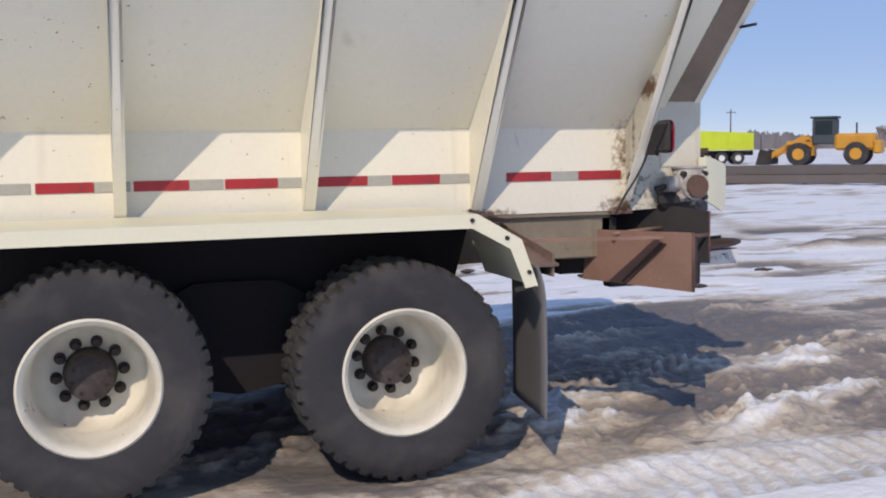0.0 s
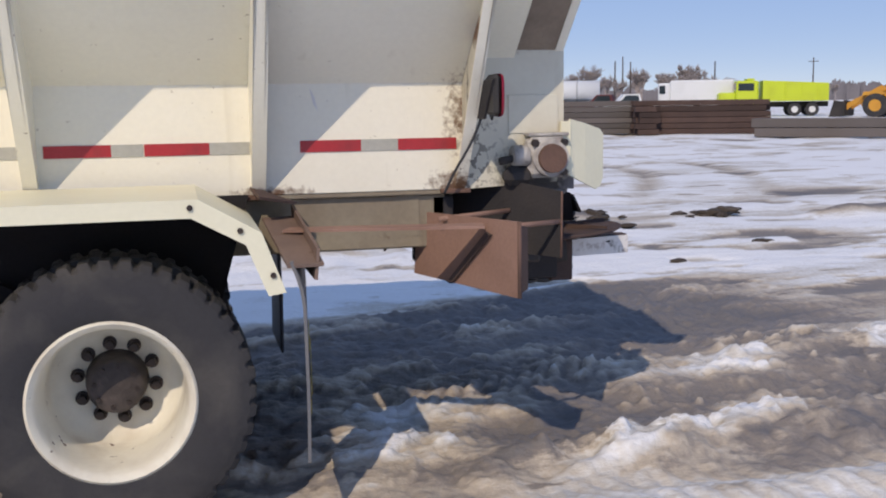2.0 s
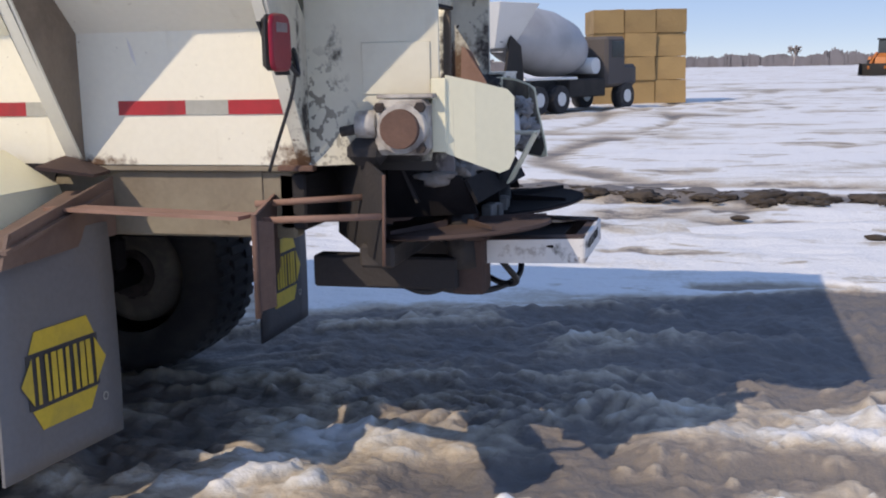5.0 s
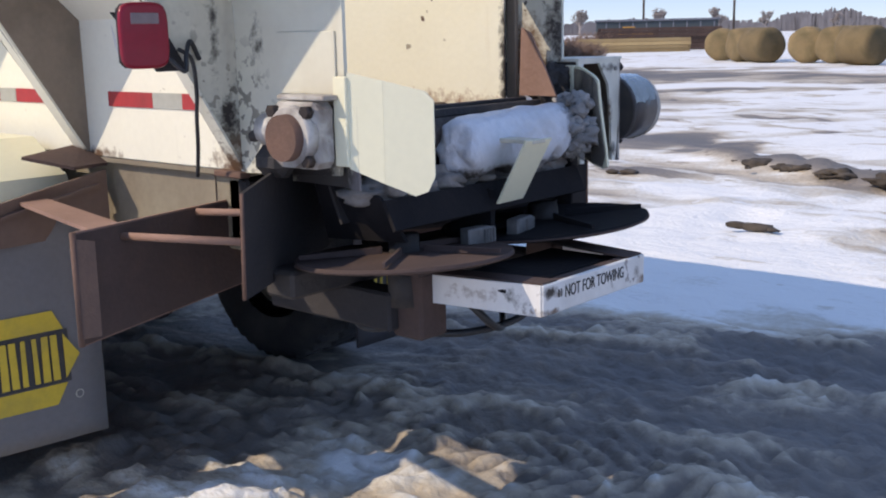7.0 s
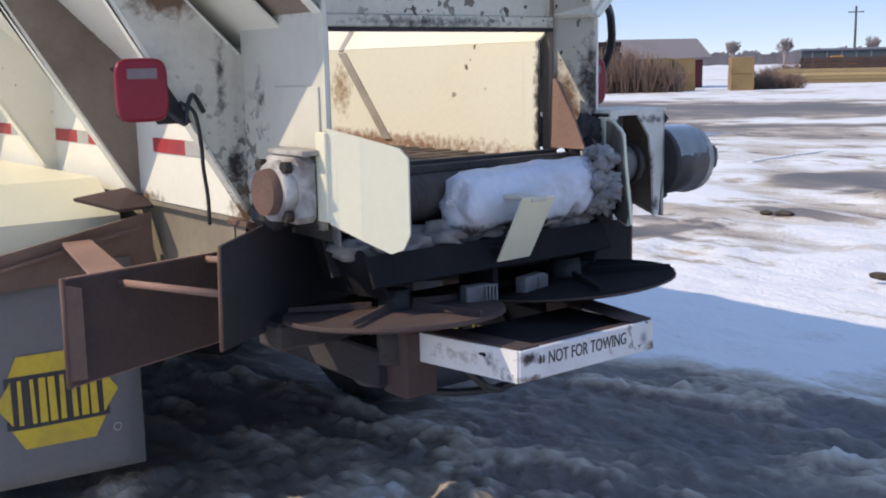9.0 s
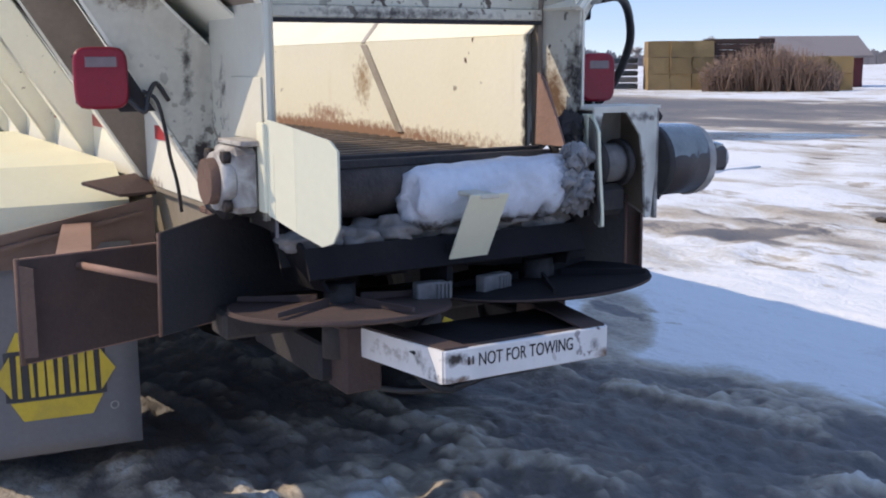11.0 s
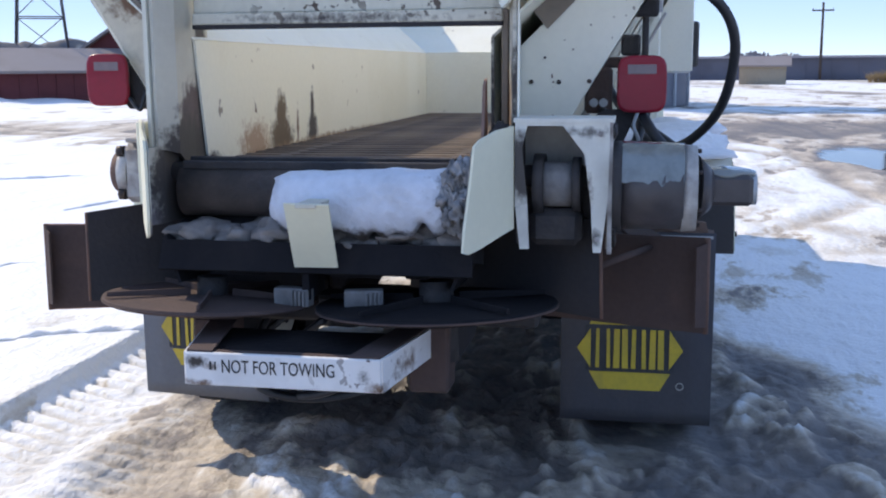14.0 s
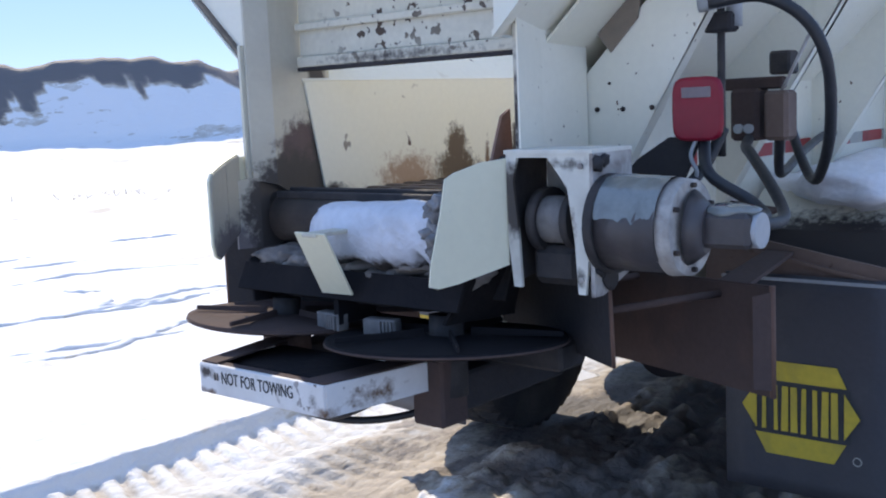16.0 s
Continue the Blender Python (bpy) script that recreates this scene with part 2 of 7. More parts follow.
BEARMAT = mat("bearing_housing_paint", (0.52, 0.50, 0.47), 0.55, other=(0.12, 0.09, 0.08), scale=13.0, amount=0.85, bump=0.4,
              chips=((0.05, 0.04, 0.035), 30.0, 0.6))
DIRTYICE = mat("dirty_crumbled_ice", (0.36, 0.355, 0.36), 0.7, other=(0.11, 0.10, 0.095), scale=14.0, amount=0.75, fine=40, bump=0.8)
ICE = mat("packed_snow_ice", (0.66, 0.69, 0.76), 0.5, other=(0.48, 0.49, 0.52), scale=9.0, amount=0.5, fine=38, bump=0.8,
          stains=((SOOT, (1.97, 0.50, 1.30), (0.3, 0.22, 0.3), 0.5), (SOOT, (2.0, 0.1, 1.16), (0.3, 0.6, 0.05), 0.5)))
FENDERSNOW = mat("fresh_fender_snow", (0.80, 0.81, 0.84), 0.6, other=(0.66, 0.67, 0.72), scale=5.0, amount=0.45, fine=38, bump=0.5)
SLUSH = mat("grey_brown_slush", (0.26, 0.235, 0.22), 0.8, other=(0.12, 0.10, 0.09), scale=12.0, amount=0.6, fine=40, bump=0.8)
REDTAPE = mat("reflective_red_tape", (0.42, 0.028, 0.035), 0.35, other=(0.30, 0.03, 0.035), scale=8.0, bump=0.03)
GREYTAPE = mat("reflective_silver_tape", (0.42, 0.42, 0.38), 0.35, other=(0.34, 0.33, 0.29), scale=8.0, bump=0.03)
REDLENS = mat("red_lamp_lens", (0.27, 0.010, 0.030), 0.3, sheen=0.3, other=(0.20, 0.010, 0.026), scale=8.0, amount=0.4, bump=0.04, clear=0.15)
GREYLENS = mat("dull_reflector", (0.22, 0.17, 0.18), 0.3, other=(0.17, 0.12, 0.13), scale=14.0)
LAMPBOX = mat("lamp_housing_plastic", (0.03, 0.028, 0.028), 0.5, other=(0.06, 0.055, 0.05))
YELLOW = mat("yellow_flap_print", (0.60, 0.44, 0.045), 0.6, other=(0.42, 0.32, 0.06), scale=10.0, amount=0.6)
DARKPRINT = mat("dark_flap_print", (0.04, 0.04, 0.045), 0.65, other=(0.07, 0.07, 0.07), scale=10.0)
SIGNWHITE = mat("white_bar_paint", (0.74, 0.73, 0.72), 0.5, other=(0.60, 0.585, 0.57), scale=7.0, amount=0.45, grain=0.04, bump=0.1,
                chips=((0.07, 0.04, 0.032), 30.0, 0.60),
                stains=((BROWN, (2.4, 0.27, 0.835), (0.12, 0.06, 0.04), 0.40), (BROWN, (2.4, -0.21, 0.83), (0.1, 0.08, 0.025), 0.38), (BROWN, (2.4, -0.17, 0.875), (0.1, 0.05, 0.025), 0.34),
                        (BROWN, (2.2, -0.28, 0.87), (0.22, 0.1, 0.05), 0.24), (BROWN, (2.25, 0.30, 0.86), (0.2, 0.1, 0.06), 0.34), (BLACKDIRT, (2.4, -0.205, 0.89), (0.1, 0.06, 0.028), 0.42),
                        (BLACKDIRT, (2.4, 0.24, 0.87), (0.1, 0.05, 0.06), 0.24), (BLACKDIRT, (2.32, -0.255, 0.87), (0.09, 0.05, 0.06), 0.27)))
INK = mat("black_lettering", (0.02, 0.02, 0.022), 0.6, other=(0.08, 0.075, 0.07), scale=40.0, amount=0.5)
HOSE = mat("black_hose_rubber", (0.02, 0.022, 0.027), 0.45, other=(0.04, 0.04, 0.045), scale=20.0)
# paler glossy tone for the motor's top, sky reflection put into the colour
MOTORSHEEN = mat("sky_sheen_paint", (0.19, 0.21, 0.205), 0.16, other=(0.11, 0.12, 0.118), scale=14.0, amount=0.5, fine=60, bump=0.12, clear=1.0)
MOTORMAT = mat("grimy_motor_paint", (0.075, 0.066, 0.068), 0.4, other=(0.045, 0.038, 0.038), scale=7.0, amount=0.6, bump=0.2)
SLAT = mat("conveyor_slat_steel", (0.10, 0.07, 0.05), 0.75, metal=0.0, other=(0.20, 0.145, 0.10), scale=6.0, amount=0.6, bump=0.3, vary=0.35)
PANEL_GREY = mat("galvanised_grey", (0.42, 0.44, 0.46), 0.5, metal=0.3, other=(0.32, 0.33, 0.35), scale=1.0)


def ground_material():
    m = bpy.data.materials.new("snow_and_mud")
    m.use_nodes = True
    n, l = m.node_tree.nodes, m.node_tree.links
    b = n["Principled BSDF"]
    tc = n.new("ShaderNodeTexCoord")

    def attr(name):
        a = n.new("ShaderNodeAttribute")
        a.attribute_name = name
        return a.outputs["Fac"]

    drag = n.new("ShaderNodeMapping")
    drag.inputs["Scale"].default_value = (0.42, 1.15, 1.0)
    drag.inputs["Rotation"].default_value = (0, 0, -0.32)
    l.new(tc.outputs["Object"], drag.inputs["Vector"])

    def noisy(size, detail=5.0, source=drag):
        t = n.new("ShaderNodeTexNoise")
        t.inputs["Scale"].default_value, t.inputs["Detail"].default_value = size, detail
        l.new(source.outputs["Vector" if source == drag else "Object"], t.inputs["Vector"])
        return t.outputs["Fac"]

    def calc(op, a, c):
        x = n.new("ShaderNodeMath")
        x.operation = op
        for v, s in ((a, x.inputs[0]), (c, x.inputs[1])):
            if isinstance(v, float):
                s.default_value = v
            else:
                l.new(v, s)
        return x.outputs[0]

    mud = attr("mud")
    fine, mid = noisy(22.0, 5.0, tc), noisy(4.5, 6.0)
    f = calc("ADD", mud, calc("MULTIPLY", calc("SUBTRACT", mid, 0.5), 0.42))
    f = calc("ADD", f, calc("MULTIPLY", calc("SUBTRACT", fine, 0.5), 0.30))
    mp = n.new("ShaderNodeMapping")
    mp.inputs["Scale"].default_value = (0.35, 0.8, 1.0)
    mp.inputs["Rotation"].default_value = (0, 0, 0.3)
    l.new(tc.outputs["Object"], mp.inputs["Vector"])
    for size, gain in ((1.0, 0.8), (0.3, 0.6)):
        t = n.new("ShaderNodeTexNoise")
        t.inputs["Scale"].default_value, t.inputs["Detail"].default_value, t.inputs["Roughness"].default_value = size, 7.0, 0.62
        l.new(mp.outputs["Vector"], t.inputs["Vector"])
        f = calc("ADD", f, calc("MULTIPLY", calc("SUBTRACT", t.outputs["Fac"], 0.5), gain))
        wide = t.outputs["Fac"] if size == 1.0 else wide
    t = n.new("ShaderNodeTexNoise")
    t.inputs["Scale"].default_value, t.inputs["Detail"].default_value, t.inputs["Roughness"].default_value = 1.7, 9.0, 0.68
    l.new(mp.outputs["Vector"], t.inputs["Vector"])
    crust = n.new("ShaderNodeMapRange")
    crust.inputs["From Min"].default_value, crust.inputs["From Max"].default_value = 0.575, 0.63
    crust.inputs["To Max"].default_value = 0.36
    l.new(t.outputs["Fac"], crust.inputs["Value"])
    f = calc("ADD", f, crust.outputs["Result"])
    t = n.new("ShaderNodeTexNoise")
    t.inputs["Scale"].default_value, t.inputs["Detail"].default_value, t.inputs["Roughness"].default_value = 0.62, 10.0, 0.62
    l.new(mp.outputs["Vector"], t.inputs["Vector"])
    slab = n.new("ShaderNodeMapRange")
    slab.inputs["From Min"].default_value, slab.inputs["From Max"].default_value = 0.585, 0.615
    slab.inputs["To Max"].default_value = 0.33
    l.new(t.outputs["Fac"], slab.inputs["Value"])
    f = calc("ADD", f, slab.outputs["Result"])
    cr = n.new("ShaderNodeValToRGB")
    e = cr.color_ramp.elements
    e[0].position, e[0].color = 0.19, (0.78, 0.785, 0.79, 1)
    e[1].position, e[1].color = 1.0, (0.148, 0.140, 0.140, 1)
    for p, c in ((0.33, (0.62, 0.60, 0.56, 1)), (0.5, (0.48, 0.415, 0.335, 1)), (0.72, (0.225, 0.197, 0.176, 1))):
        k = e.new(p)
        k.color = c
    l.new(f, cr.inputs["Fac"])
    wet = attr("wet")
    x = n.new("ShaderNodeMix")
    x.data_type = "RGBA"
    l.new(wet, x.inputs["Factor"])
    l.new(cr.outputs["Color"], x.inputs["A"])
    x.inputs["B"].default_value = (0.05, 0.045, 0.04, 1)
    l.new(x.outputs["Result"], b.inputs["Base Color"])
    r = n.new("ShaderNodeMapRange")
    r.inputs["To Min"].default_value, r.inputs["To Max"].default_value = 0.75, 0.10
    l.new(wet, r.inputs["Value"])
    l.new(r.outputs["Result"], b.inputs["Roughness"])
    bp = n.new("ShaderNodeBump")
    bp.inputs["Distance"].default_value = 0.05
    dry = calc("SUBTRACT", 1.0, wet)
    l.new(calc("MULTIPLY", dry, 0.6), bp.inputs["Strength"])
    l.new(calc("ADD", calc("ADD", calc("MULTIPLY", fine, 0.5), mid), calc("MULTIPLY", wide, 2.5)), bp.inputs["Height"])
    l.new(bp.outputs["Normal"], b.inputs["Normal"])
    return m


# ---- mesh helpers ----
def add_box(bm, x0, x1, y0, y1, z0, z1, bev=0.0, m=None):
    r = bmesh.ops.create_cube(bm, size=1.0)
    vs = r["verts"]
    for v in vs:
        v.co = Vector((x0 + (v.co.x + 0.5) * (x1 - x0), y0 + (v.co.y + 0.5) * (y1 - y0), z0 + (v.co.z + 0.5) * (z1 - z0)))
        if m:
            v.co = m @ v.co
    if bev:
        es = list({e for v in vs for e in v.link_edges})
        bmesh.ops.bevel(bm, geom=es, offset=bev, segments=1, affect="EDGES", profile=0.5)
    return bm


def box(x0, x1, y0, y1, z0, z1, bev=0.006):
    return add_box(bmesh.new(), x0, x1, y0, y1, z0, z1, bev)


def add_plate(bm, pts, th):
    """A flat polygon given thickness th, half to each side."""
    pts = [Vector(p) for p in pts]
    nrm = sum(((pts[i] - pts[0]).cross(pts[i + 1] - pts[0]) for i in range(1, len(pts) - 1)), Vector()).normalized()
    a = [bm.verts.new(p + nrm * th / 2) for p in pts]
    c = [bm.verts.new(p - nrm * th / 2) for p in pts]
    bm.faces.new(a)
    bm.faces.new(c[::-1])
    for i in range(len(pts)):
        j = (i + 1) % len(pts)
        bm.faces.new((a[j], a[i], c[i], c[j]))
    return bm


def plate(pts, th=0.008):
    return add_plate(bmesh.new(), pts, th)


def add_cyl(bm, p0, p1, r0, r1=None, n=20):
    p0, p1 = Vector(p0), Vector(p1)
    r1 = r0 if r1 is None else r1
    q = (p1 - p0).to_track_quat("Z", "Y")
    rings = []
    for p, r in ((p0, r0), (p1, r1)):
        rings.append([bm.verts.new(p + q @ Vector((r * math.cos(2 * math.pi * i / n), r * math.sin(2 * math.pi * i / n), 0))) for i in range(n)])
    for i in range(n):
        j = (i + 1) % n
        f = bm.faces.new((rings[0][i], rings[0][j], rings[1][j], rings[1][i]))
        f.smooth = True
    bm.faces.new(rings[0][::-1])
    bm.faces.new(rings[1])
    return bm


def cyl(p0, p1, r0, r1=None, n=20):
    return add_cyl(bmesh.new(), p0, p1, r0, r1, n)


def add_lathe(bm, prof, n=48, cap=False):
    """prof: (radius, y); turned round the y axis."""
    rings = []
    for r, y in prof:
        rings.append([bm.verts.new((r * math.cos(2 * math.pi * i / n), y, r * math.sin(2 * math.pi * i / n))) for i in range(n)])
    for a, c in zip(rings, rings[1:]):
        for i in range(n):
            j = (i + 1) % n
            f = bm.faces.new((a[i], c[i], c[j], a[j]))
            f.smooth = True
    if cap:
        bm.faces.new(rings[0])
        bm.faces.new(rings[-1][::-1])
    return bm


def glide(pts, k=8):
    """A smooth line through the points."""
    pts = [Vector(p) for p in pts]
    ext = [pts[0] * 2 - pts[1], *pts, pts[-1] * 2 - pts[-2]]
    out = []
    for a, b, c, d in zip(ext, ext[1:], ext[2:], ext[3:]):
        for i in range(k):
            t = i / k
            out.append(0.5 * (2 * b + (c - a) * t + (2 * a - 5 * b + 4 * c - d) * t * t + (3 * b - a - 3 * c + d) * t ** 3))
    return out + [pts[-1]]


def add_tube(bm, pts, r, n=8, r1=None, smooth=True):
    line = glide(pts) if smooth else [Vector(p) for p in pts]
    rings = []
    for i, p in enumerate(line):
        d = (line[min(i + 1, len(line) - 1)] - line[max(i - 1, 0)]).normalized()
        q = d.to_track_quat("Z", "Y")
        rad = r if r1 is None else r + (r1 - r) * i / (len(line) - 1)
        rings.append([bm.verts.new(p + q @ Vector((rad * math.cos(2 * math.pi * k / n), rad * math.sin(2 * math.pi * k / n), 0))) for k in range(n)])
    for a, b in zip(rings, rings[1:]):
        off = min(range(n), key=lambda o: (a[0].co - b[o].co).length)
        for k in range(n):
            f = bm.faces.new((a[k], a[(k + 1) % n], b[(k + 1 + off) % n], b[(k + off) % n]))
            f.smooth = True
    bm.faces.new(rings[0][::-1])
    bm.faces.new(rings[-1])
    return bm


def tube(pts, r, n=8, r1=None, smooth=True):
    return add_tube(bmesh.new(), pts, r, n, r1, smooth)


def mesh_of(name, bm, material):
    me = bpy.data.meshes.new(name)
    bmesh.ops.recalc_face_normals(bm, faces=bm.faces)
    bm.to_mesh(me)
    bm.free()
    me.materials.append(material)
    return me


def part(name, bm, material, parent, label="", m=None):
    ob = new(name, mesh_of(name, bm, material) if isinstance(bm, bmesh.types.BMesh) else bm)
    ob.parent = parent
    if m is not None:
        ob.matrix_basis = m
    return tagged(ob, label)


def thing(name, label, category, m=None, group="", kind=""):
    ob = new(name)
    ob.empty_display_size = 0.3
    if m is not None:
        ob.matrix_basis = m
    return tagged(ob, label, category, group, kind)


def lone(name, bm, material, label, category, m=None, group="", kind=""):
    ob = new(name, mesh_of(name, bm, material))
    if m is not None:
        ob.matrix_basis = m
    return tagged(ob, label, category, group, kind)


def value_noise(x, y, seed):
    """Smooth noise between -1 and 1 over arrays."""
    xi, yi = np.floor(x).astype(np.int64), np.floor(y).astype(np.int64)
    fx, fy = x - xi, y - yi
    fx, fy = fx * fx * (3 - 2 * fx), fy * fy * (3 - 2 * fy)

    def h(a, b):
        k = (a * 374761393 + b * 668265263 + seed * 2147483647) & 0xFFFFFFFF
        k = ((k ^ (k >> 13)) * 1274126177) & 0xFFFFFFFF
        return ((k ^ (k >> 16)) & 0xFFFF) / 32767.5 - 1.0

    top = h(xi, yi) * (1 - fx) + h(xi + 1, yi) * fx
    bot = h(xi, yi + 1) * (1 - fx) + h(xi + 1, yi + 1) * fx
    return top * (1 - fy) + bot * fy


def fbm(x, y, size, octaves, seed):
    out, amp, tot = np.zeros_like(x), 1.0, 0.0
    for o in range(octaves):
        out += amp * value_noise(x / size, y / size, seed + o * 17)
        tot += amp
        amp, size = amp * 0.5, size * 0.5
    return out / tot


def step(v, lo, hi):
    t = np.clip((v - lo) / (hi - lo), 0, 1)
    return t * t * (3 - 2 * t)


# ---- ground ----
def spaced(lo, hi, d, far):
    out = list(np.arange(lo, hi + d / 2, d))
    s, a, c = d, lo, hi
    left, right = [], []
    while a > -far:
        s *= 1.045
        a -= s
        left.append(a)
    s = d
    while c < far:
        s *= 1.045
        c += s
        right.append(c)
    return np.array(left[::-1] + out + right)


def sheet(name, X, Y, Z, mud, wet, material, label, category):
    nx, ny = X.shape
    co = np.stack([X.ravel(), Y.ravel(), Z.ravel()], 1)
    i, j = np.meshgrid(np.arange(nx - 1), np.arange(ny - 1), indexing="ij")
    a = (i * ny + j).ravel()
    faces = np.stack([a, a + ny, a + ny + 1, a + 1], 1)
    me = bpy.data.meshes.new(name)
    me.vertices.add(len(co))
    me.vertices.foreach_set("co", co.ravel())
    me.loops.add(faces.size)
    me.loops.foreach_set("vertex_index", faces.ravel())
    me.polygons.add(len(faces))
    me.polygons.foreach_set("loop_start", np.arange(0, faces.size, 4))
    me.polygons.foreach_set("use_smooth", np.ones(len(faces), dtype=bool))
    for key, val in (("mud", mud), ("wet", wet)):
        at = me.attributes.new(key, "FLOAT", "POINT")
        at.data.foreach_set("value", val.ravel().astype(np.float32))
    me.update(calc_edges=True)
    me.materials.append(material)
    return tagged(new(name, me), label, category, kind="structure")


GROUND = ground_material()


def build_ground():
    xs, ys = spaced(-2.2, 5.0, 0.022, 3500), spaced(-2.6, 3.4, 0.022, 3500)
    X, Y = np.meshgrid(xs, ys, indexing="ij")
    d = np.hypot(X - 1.5, Y)
    near = 1 - step(d, 9, 40)
    lumps = fbm(X, Y, 0.9, 4, 3)
    crumbs = fbm(X, Y, 0.22, 3, 11)
    wide = fbm(X, Y, 7.0, 4, 29)
    # how muddy: churned, shade-darkened under and behind the truck, ruts swing away from it
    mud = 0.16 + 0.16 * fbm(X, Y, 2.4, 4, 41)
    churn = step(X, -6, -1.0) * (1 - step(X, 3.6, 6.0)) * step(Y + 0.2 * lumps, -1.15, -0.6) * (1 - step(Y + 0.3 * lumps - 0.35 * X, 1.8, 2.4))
    swirl = fbm(X * 0.4 + 0.2 * Y, Y * 1.7 - 0.4 * X, 0.5, 5, 61)
    puff = np.abs(fbm(X, Y * 1.3, 0.11, 3, 83)) * 2.2
    # truck's shade painted as darker mud: beside it, under it, sun spot left out
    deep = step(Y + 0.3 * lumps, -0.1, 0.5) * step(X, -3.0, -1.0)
    under_shade = np.where(X < 0.35, 1.0, step(Y + 0.15 * lumps, -0.65, -0.35)) * step(X, -6, -2) * (1 - step(X + 0.2 * lumps, 0.7, 1.2)) * step(Y + 0.15 * lumps, -1.15, -0.85) * (1 - step(Y, 1.2, 1.6))
    deep = np.maximum(deep, under_shade) * (1 - np.exp(-(((X - 3.1) / 0.75) ** 4) - (((Y - 0.55) / 0.35) ** 4)))
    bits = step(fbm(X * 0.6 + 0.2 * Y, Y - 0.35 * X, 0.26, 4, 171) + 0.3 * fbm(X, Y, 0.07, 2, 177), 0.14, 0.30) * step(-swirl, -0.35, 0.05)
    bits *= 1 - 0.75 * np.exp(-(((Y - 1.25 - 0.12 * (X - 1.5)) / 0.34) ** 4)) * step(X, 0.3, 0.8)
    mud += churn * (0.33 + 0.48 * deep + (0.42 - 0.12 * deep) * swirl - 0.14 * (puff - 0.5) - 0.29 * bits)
    crest = np.zeros_like(X)
    for y0, slope, x0, x1, w in ((0.2, 0.3, -1.2, 1.1, 0.06), (0.52, 0.24, 0.7, 2.6, 0.07), (0.6, 0.13, -1.0, 1.1, 0.035), (1.48, 0.28, -1.0, 2.4, 0.06),
                                 (-0.2, 0.1, -1.5, 1.2, 0.05), (1.02, 0.33, 1.6, 3.2, 0.07), (1.05, 0.25, -1.4, 0.9, 0.04)):
        line = y0 + slope * X + 0.07 * value_noise(X / 0.45, Y * 0 + 3.3, int(100 * y0) + 300)
        crest += np.exp(-(((Y - line) / w) ** 2)) * step(X, x0, x0 + 0.5) * (1 - step(X, x1 - 0.5, x1)) * np.clip(0.55 + 1.3 * crumbs + 0.5 * lumps, 0, 1.5)
    mud -= 0.26 * crest
    # sun patch between the shadows painted in as paler mud
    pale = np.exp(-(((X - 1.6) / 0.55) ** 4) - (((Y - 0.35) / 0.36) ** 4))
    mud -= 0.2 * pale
    lanes = fbm(X * 0.12 + 0.05 * Y, Y - 0.38 * X, 0.42, 3, 131)
    mud += (0.34 - 0.16 * deep) * lanes * step(Y, -1.6, -0.9) * step(X, 0.3, 1.4) * (1 - step(X, 7, 12)) * (1 - step(Y - 0.38 * X, 1.6, 2.4))
    band = step(Y, -1.5, -1.3) * (1 - step(Y - 0.2 * X, -0.75, -0.35)) * step(X, -6, -3) * (1 - step(X, 4, 7))
    mud += (0.14 - 0.16 * step(X, 0.5, 1.4)) * band
    wander = 0.10 * value_noise(X / 0.8, Y / 5, 611) + 0.05 * crumbs
    rut1 = np.exp(-(((Y - (0.20 * (X - 2.2) - 0.25) + wander) / 0.27) ** 4)) * step(X, 1.2, 1.9) * (1 - step(X, 9, 14))
    rut2 = np.exp(-(((Y - (0.10 * (X - 3.6) + 1.65) + wander) / 0.36) ** 4)) * step(X, 2.6, 3.6) * (1 - step(X, 9, 14))
    heap = sum(np.exp(-(((Y - y0 - k * X + 1.4 * wander) / w) ** 4)) * step(X, x0, x0 + 0.5) * (1 - step(X, x1 - 1.0, x1)) for y0, k, w, x0, x1 in
               ((0.44, 0.12, 0.21, 2.1, 6.0), (-1.24, 0.21, 0.20, 1.2, 5.5), (-1.75, 0.30, 0.12, 2.6, 5.0)))
    heap *= np.clip(0.75 + 0.9 * lumps + 0.8 * crumbs, 0, 1.4)
    rut3 = np.exp(-(((Y + 0.92) / 0.38) ** 2)) * step(X, -8, -3) * (1 - step(X, 2.5, 4.5))
    mud += 0.42 * rut1 + 0.40 * rut2 + 0.06 * rut3 - 0.02 * heap * (1 - 0.6 * rut1) * (1 - 0.6 * rut2)
    clod = np.exp(-(((Y - (8.9 - 0.16 * X + 0.35 * value_noise(X / 1.1, Y / 9, 5))) / 0.22) ** 2)) * step(X, -6, -1) * (1 - step(X, 9.5, 13)) * step(fbm(X, Y, 1.3, 2, 71), -0.45, 0.1)
    mud += 1.0 * clod
    mud += 0.12 * step(X, 0.6, 1.4) * (1 - step(X, 4.5, 7)) * step(Y, -1.3, -1.0) * (1 - step(Y, 0.3, 0.8))
    fleck = step(fbm(X * 0.45 + 0.1 * Y, Y * 1.25, 0.55, 4, 231), 0.20, 0.36) * step(X, 0.5, 2.5) * (1 - step(X, 10, 15)) * step(Y, 1.9, 2.6) * (1 - step(Y, 11, 15))
    mud += 0.46 * fleck
    tan = step(Y, -2.02, -1.94) * (1 - step(Y, -1.2, -0.7)) * (1 - step(X, 3.5, 6)) * step(X, -9, -5)
    mud += 0.21 * tan
    smooth_side = 1 - step(Y, -2.06, -1.98)
    mud = np.where(smooth_side > 0.5, mud * 0.3 - 0.10, mud)
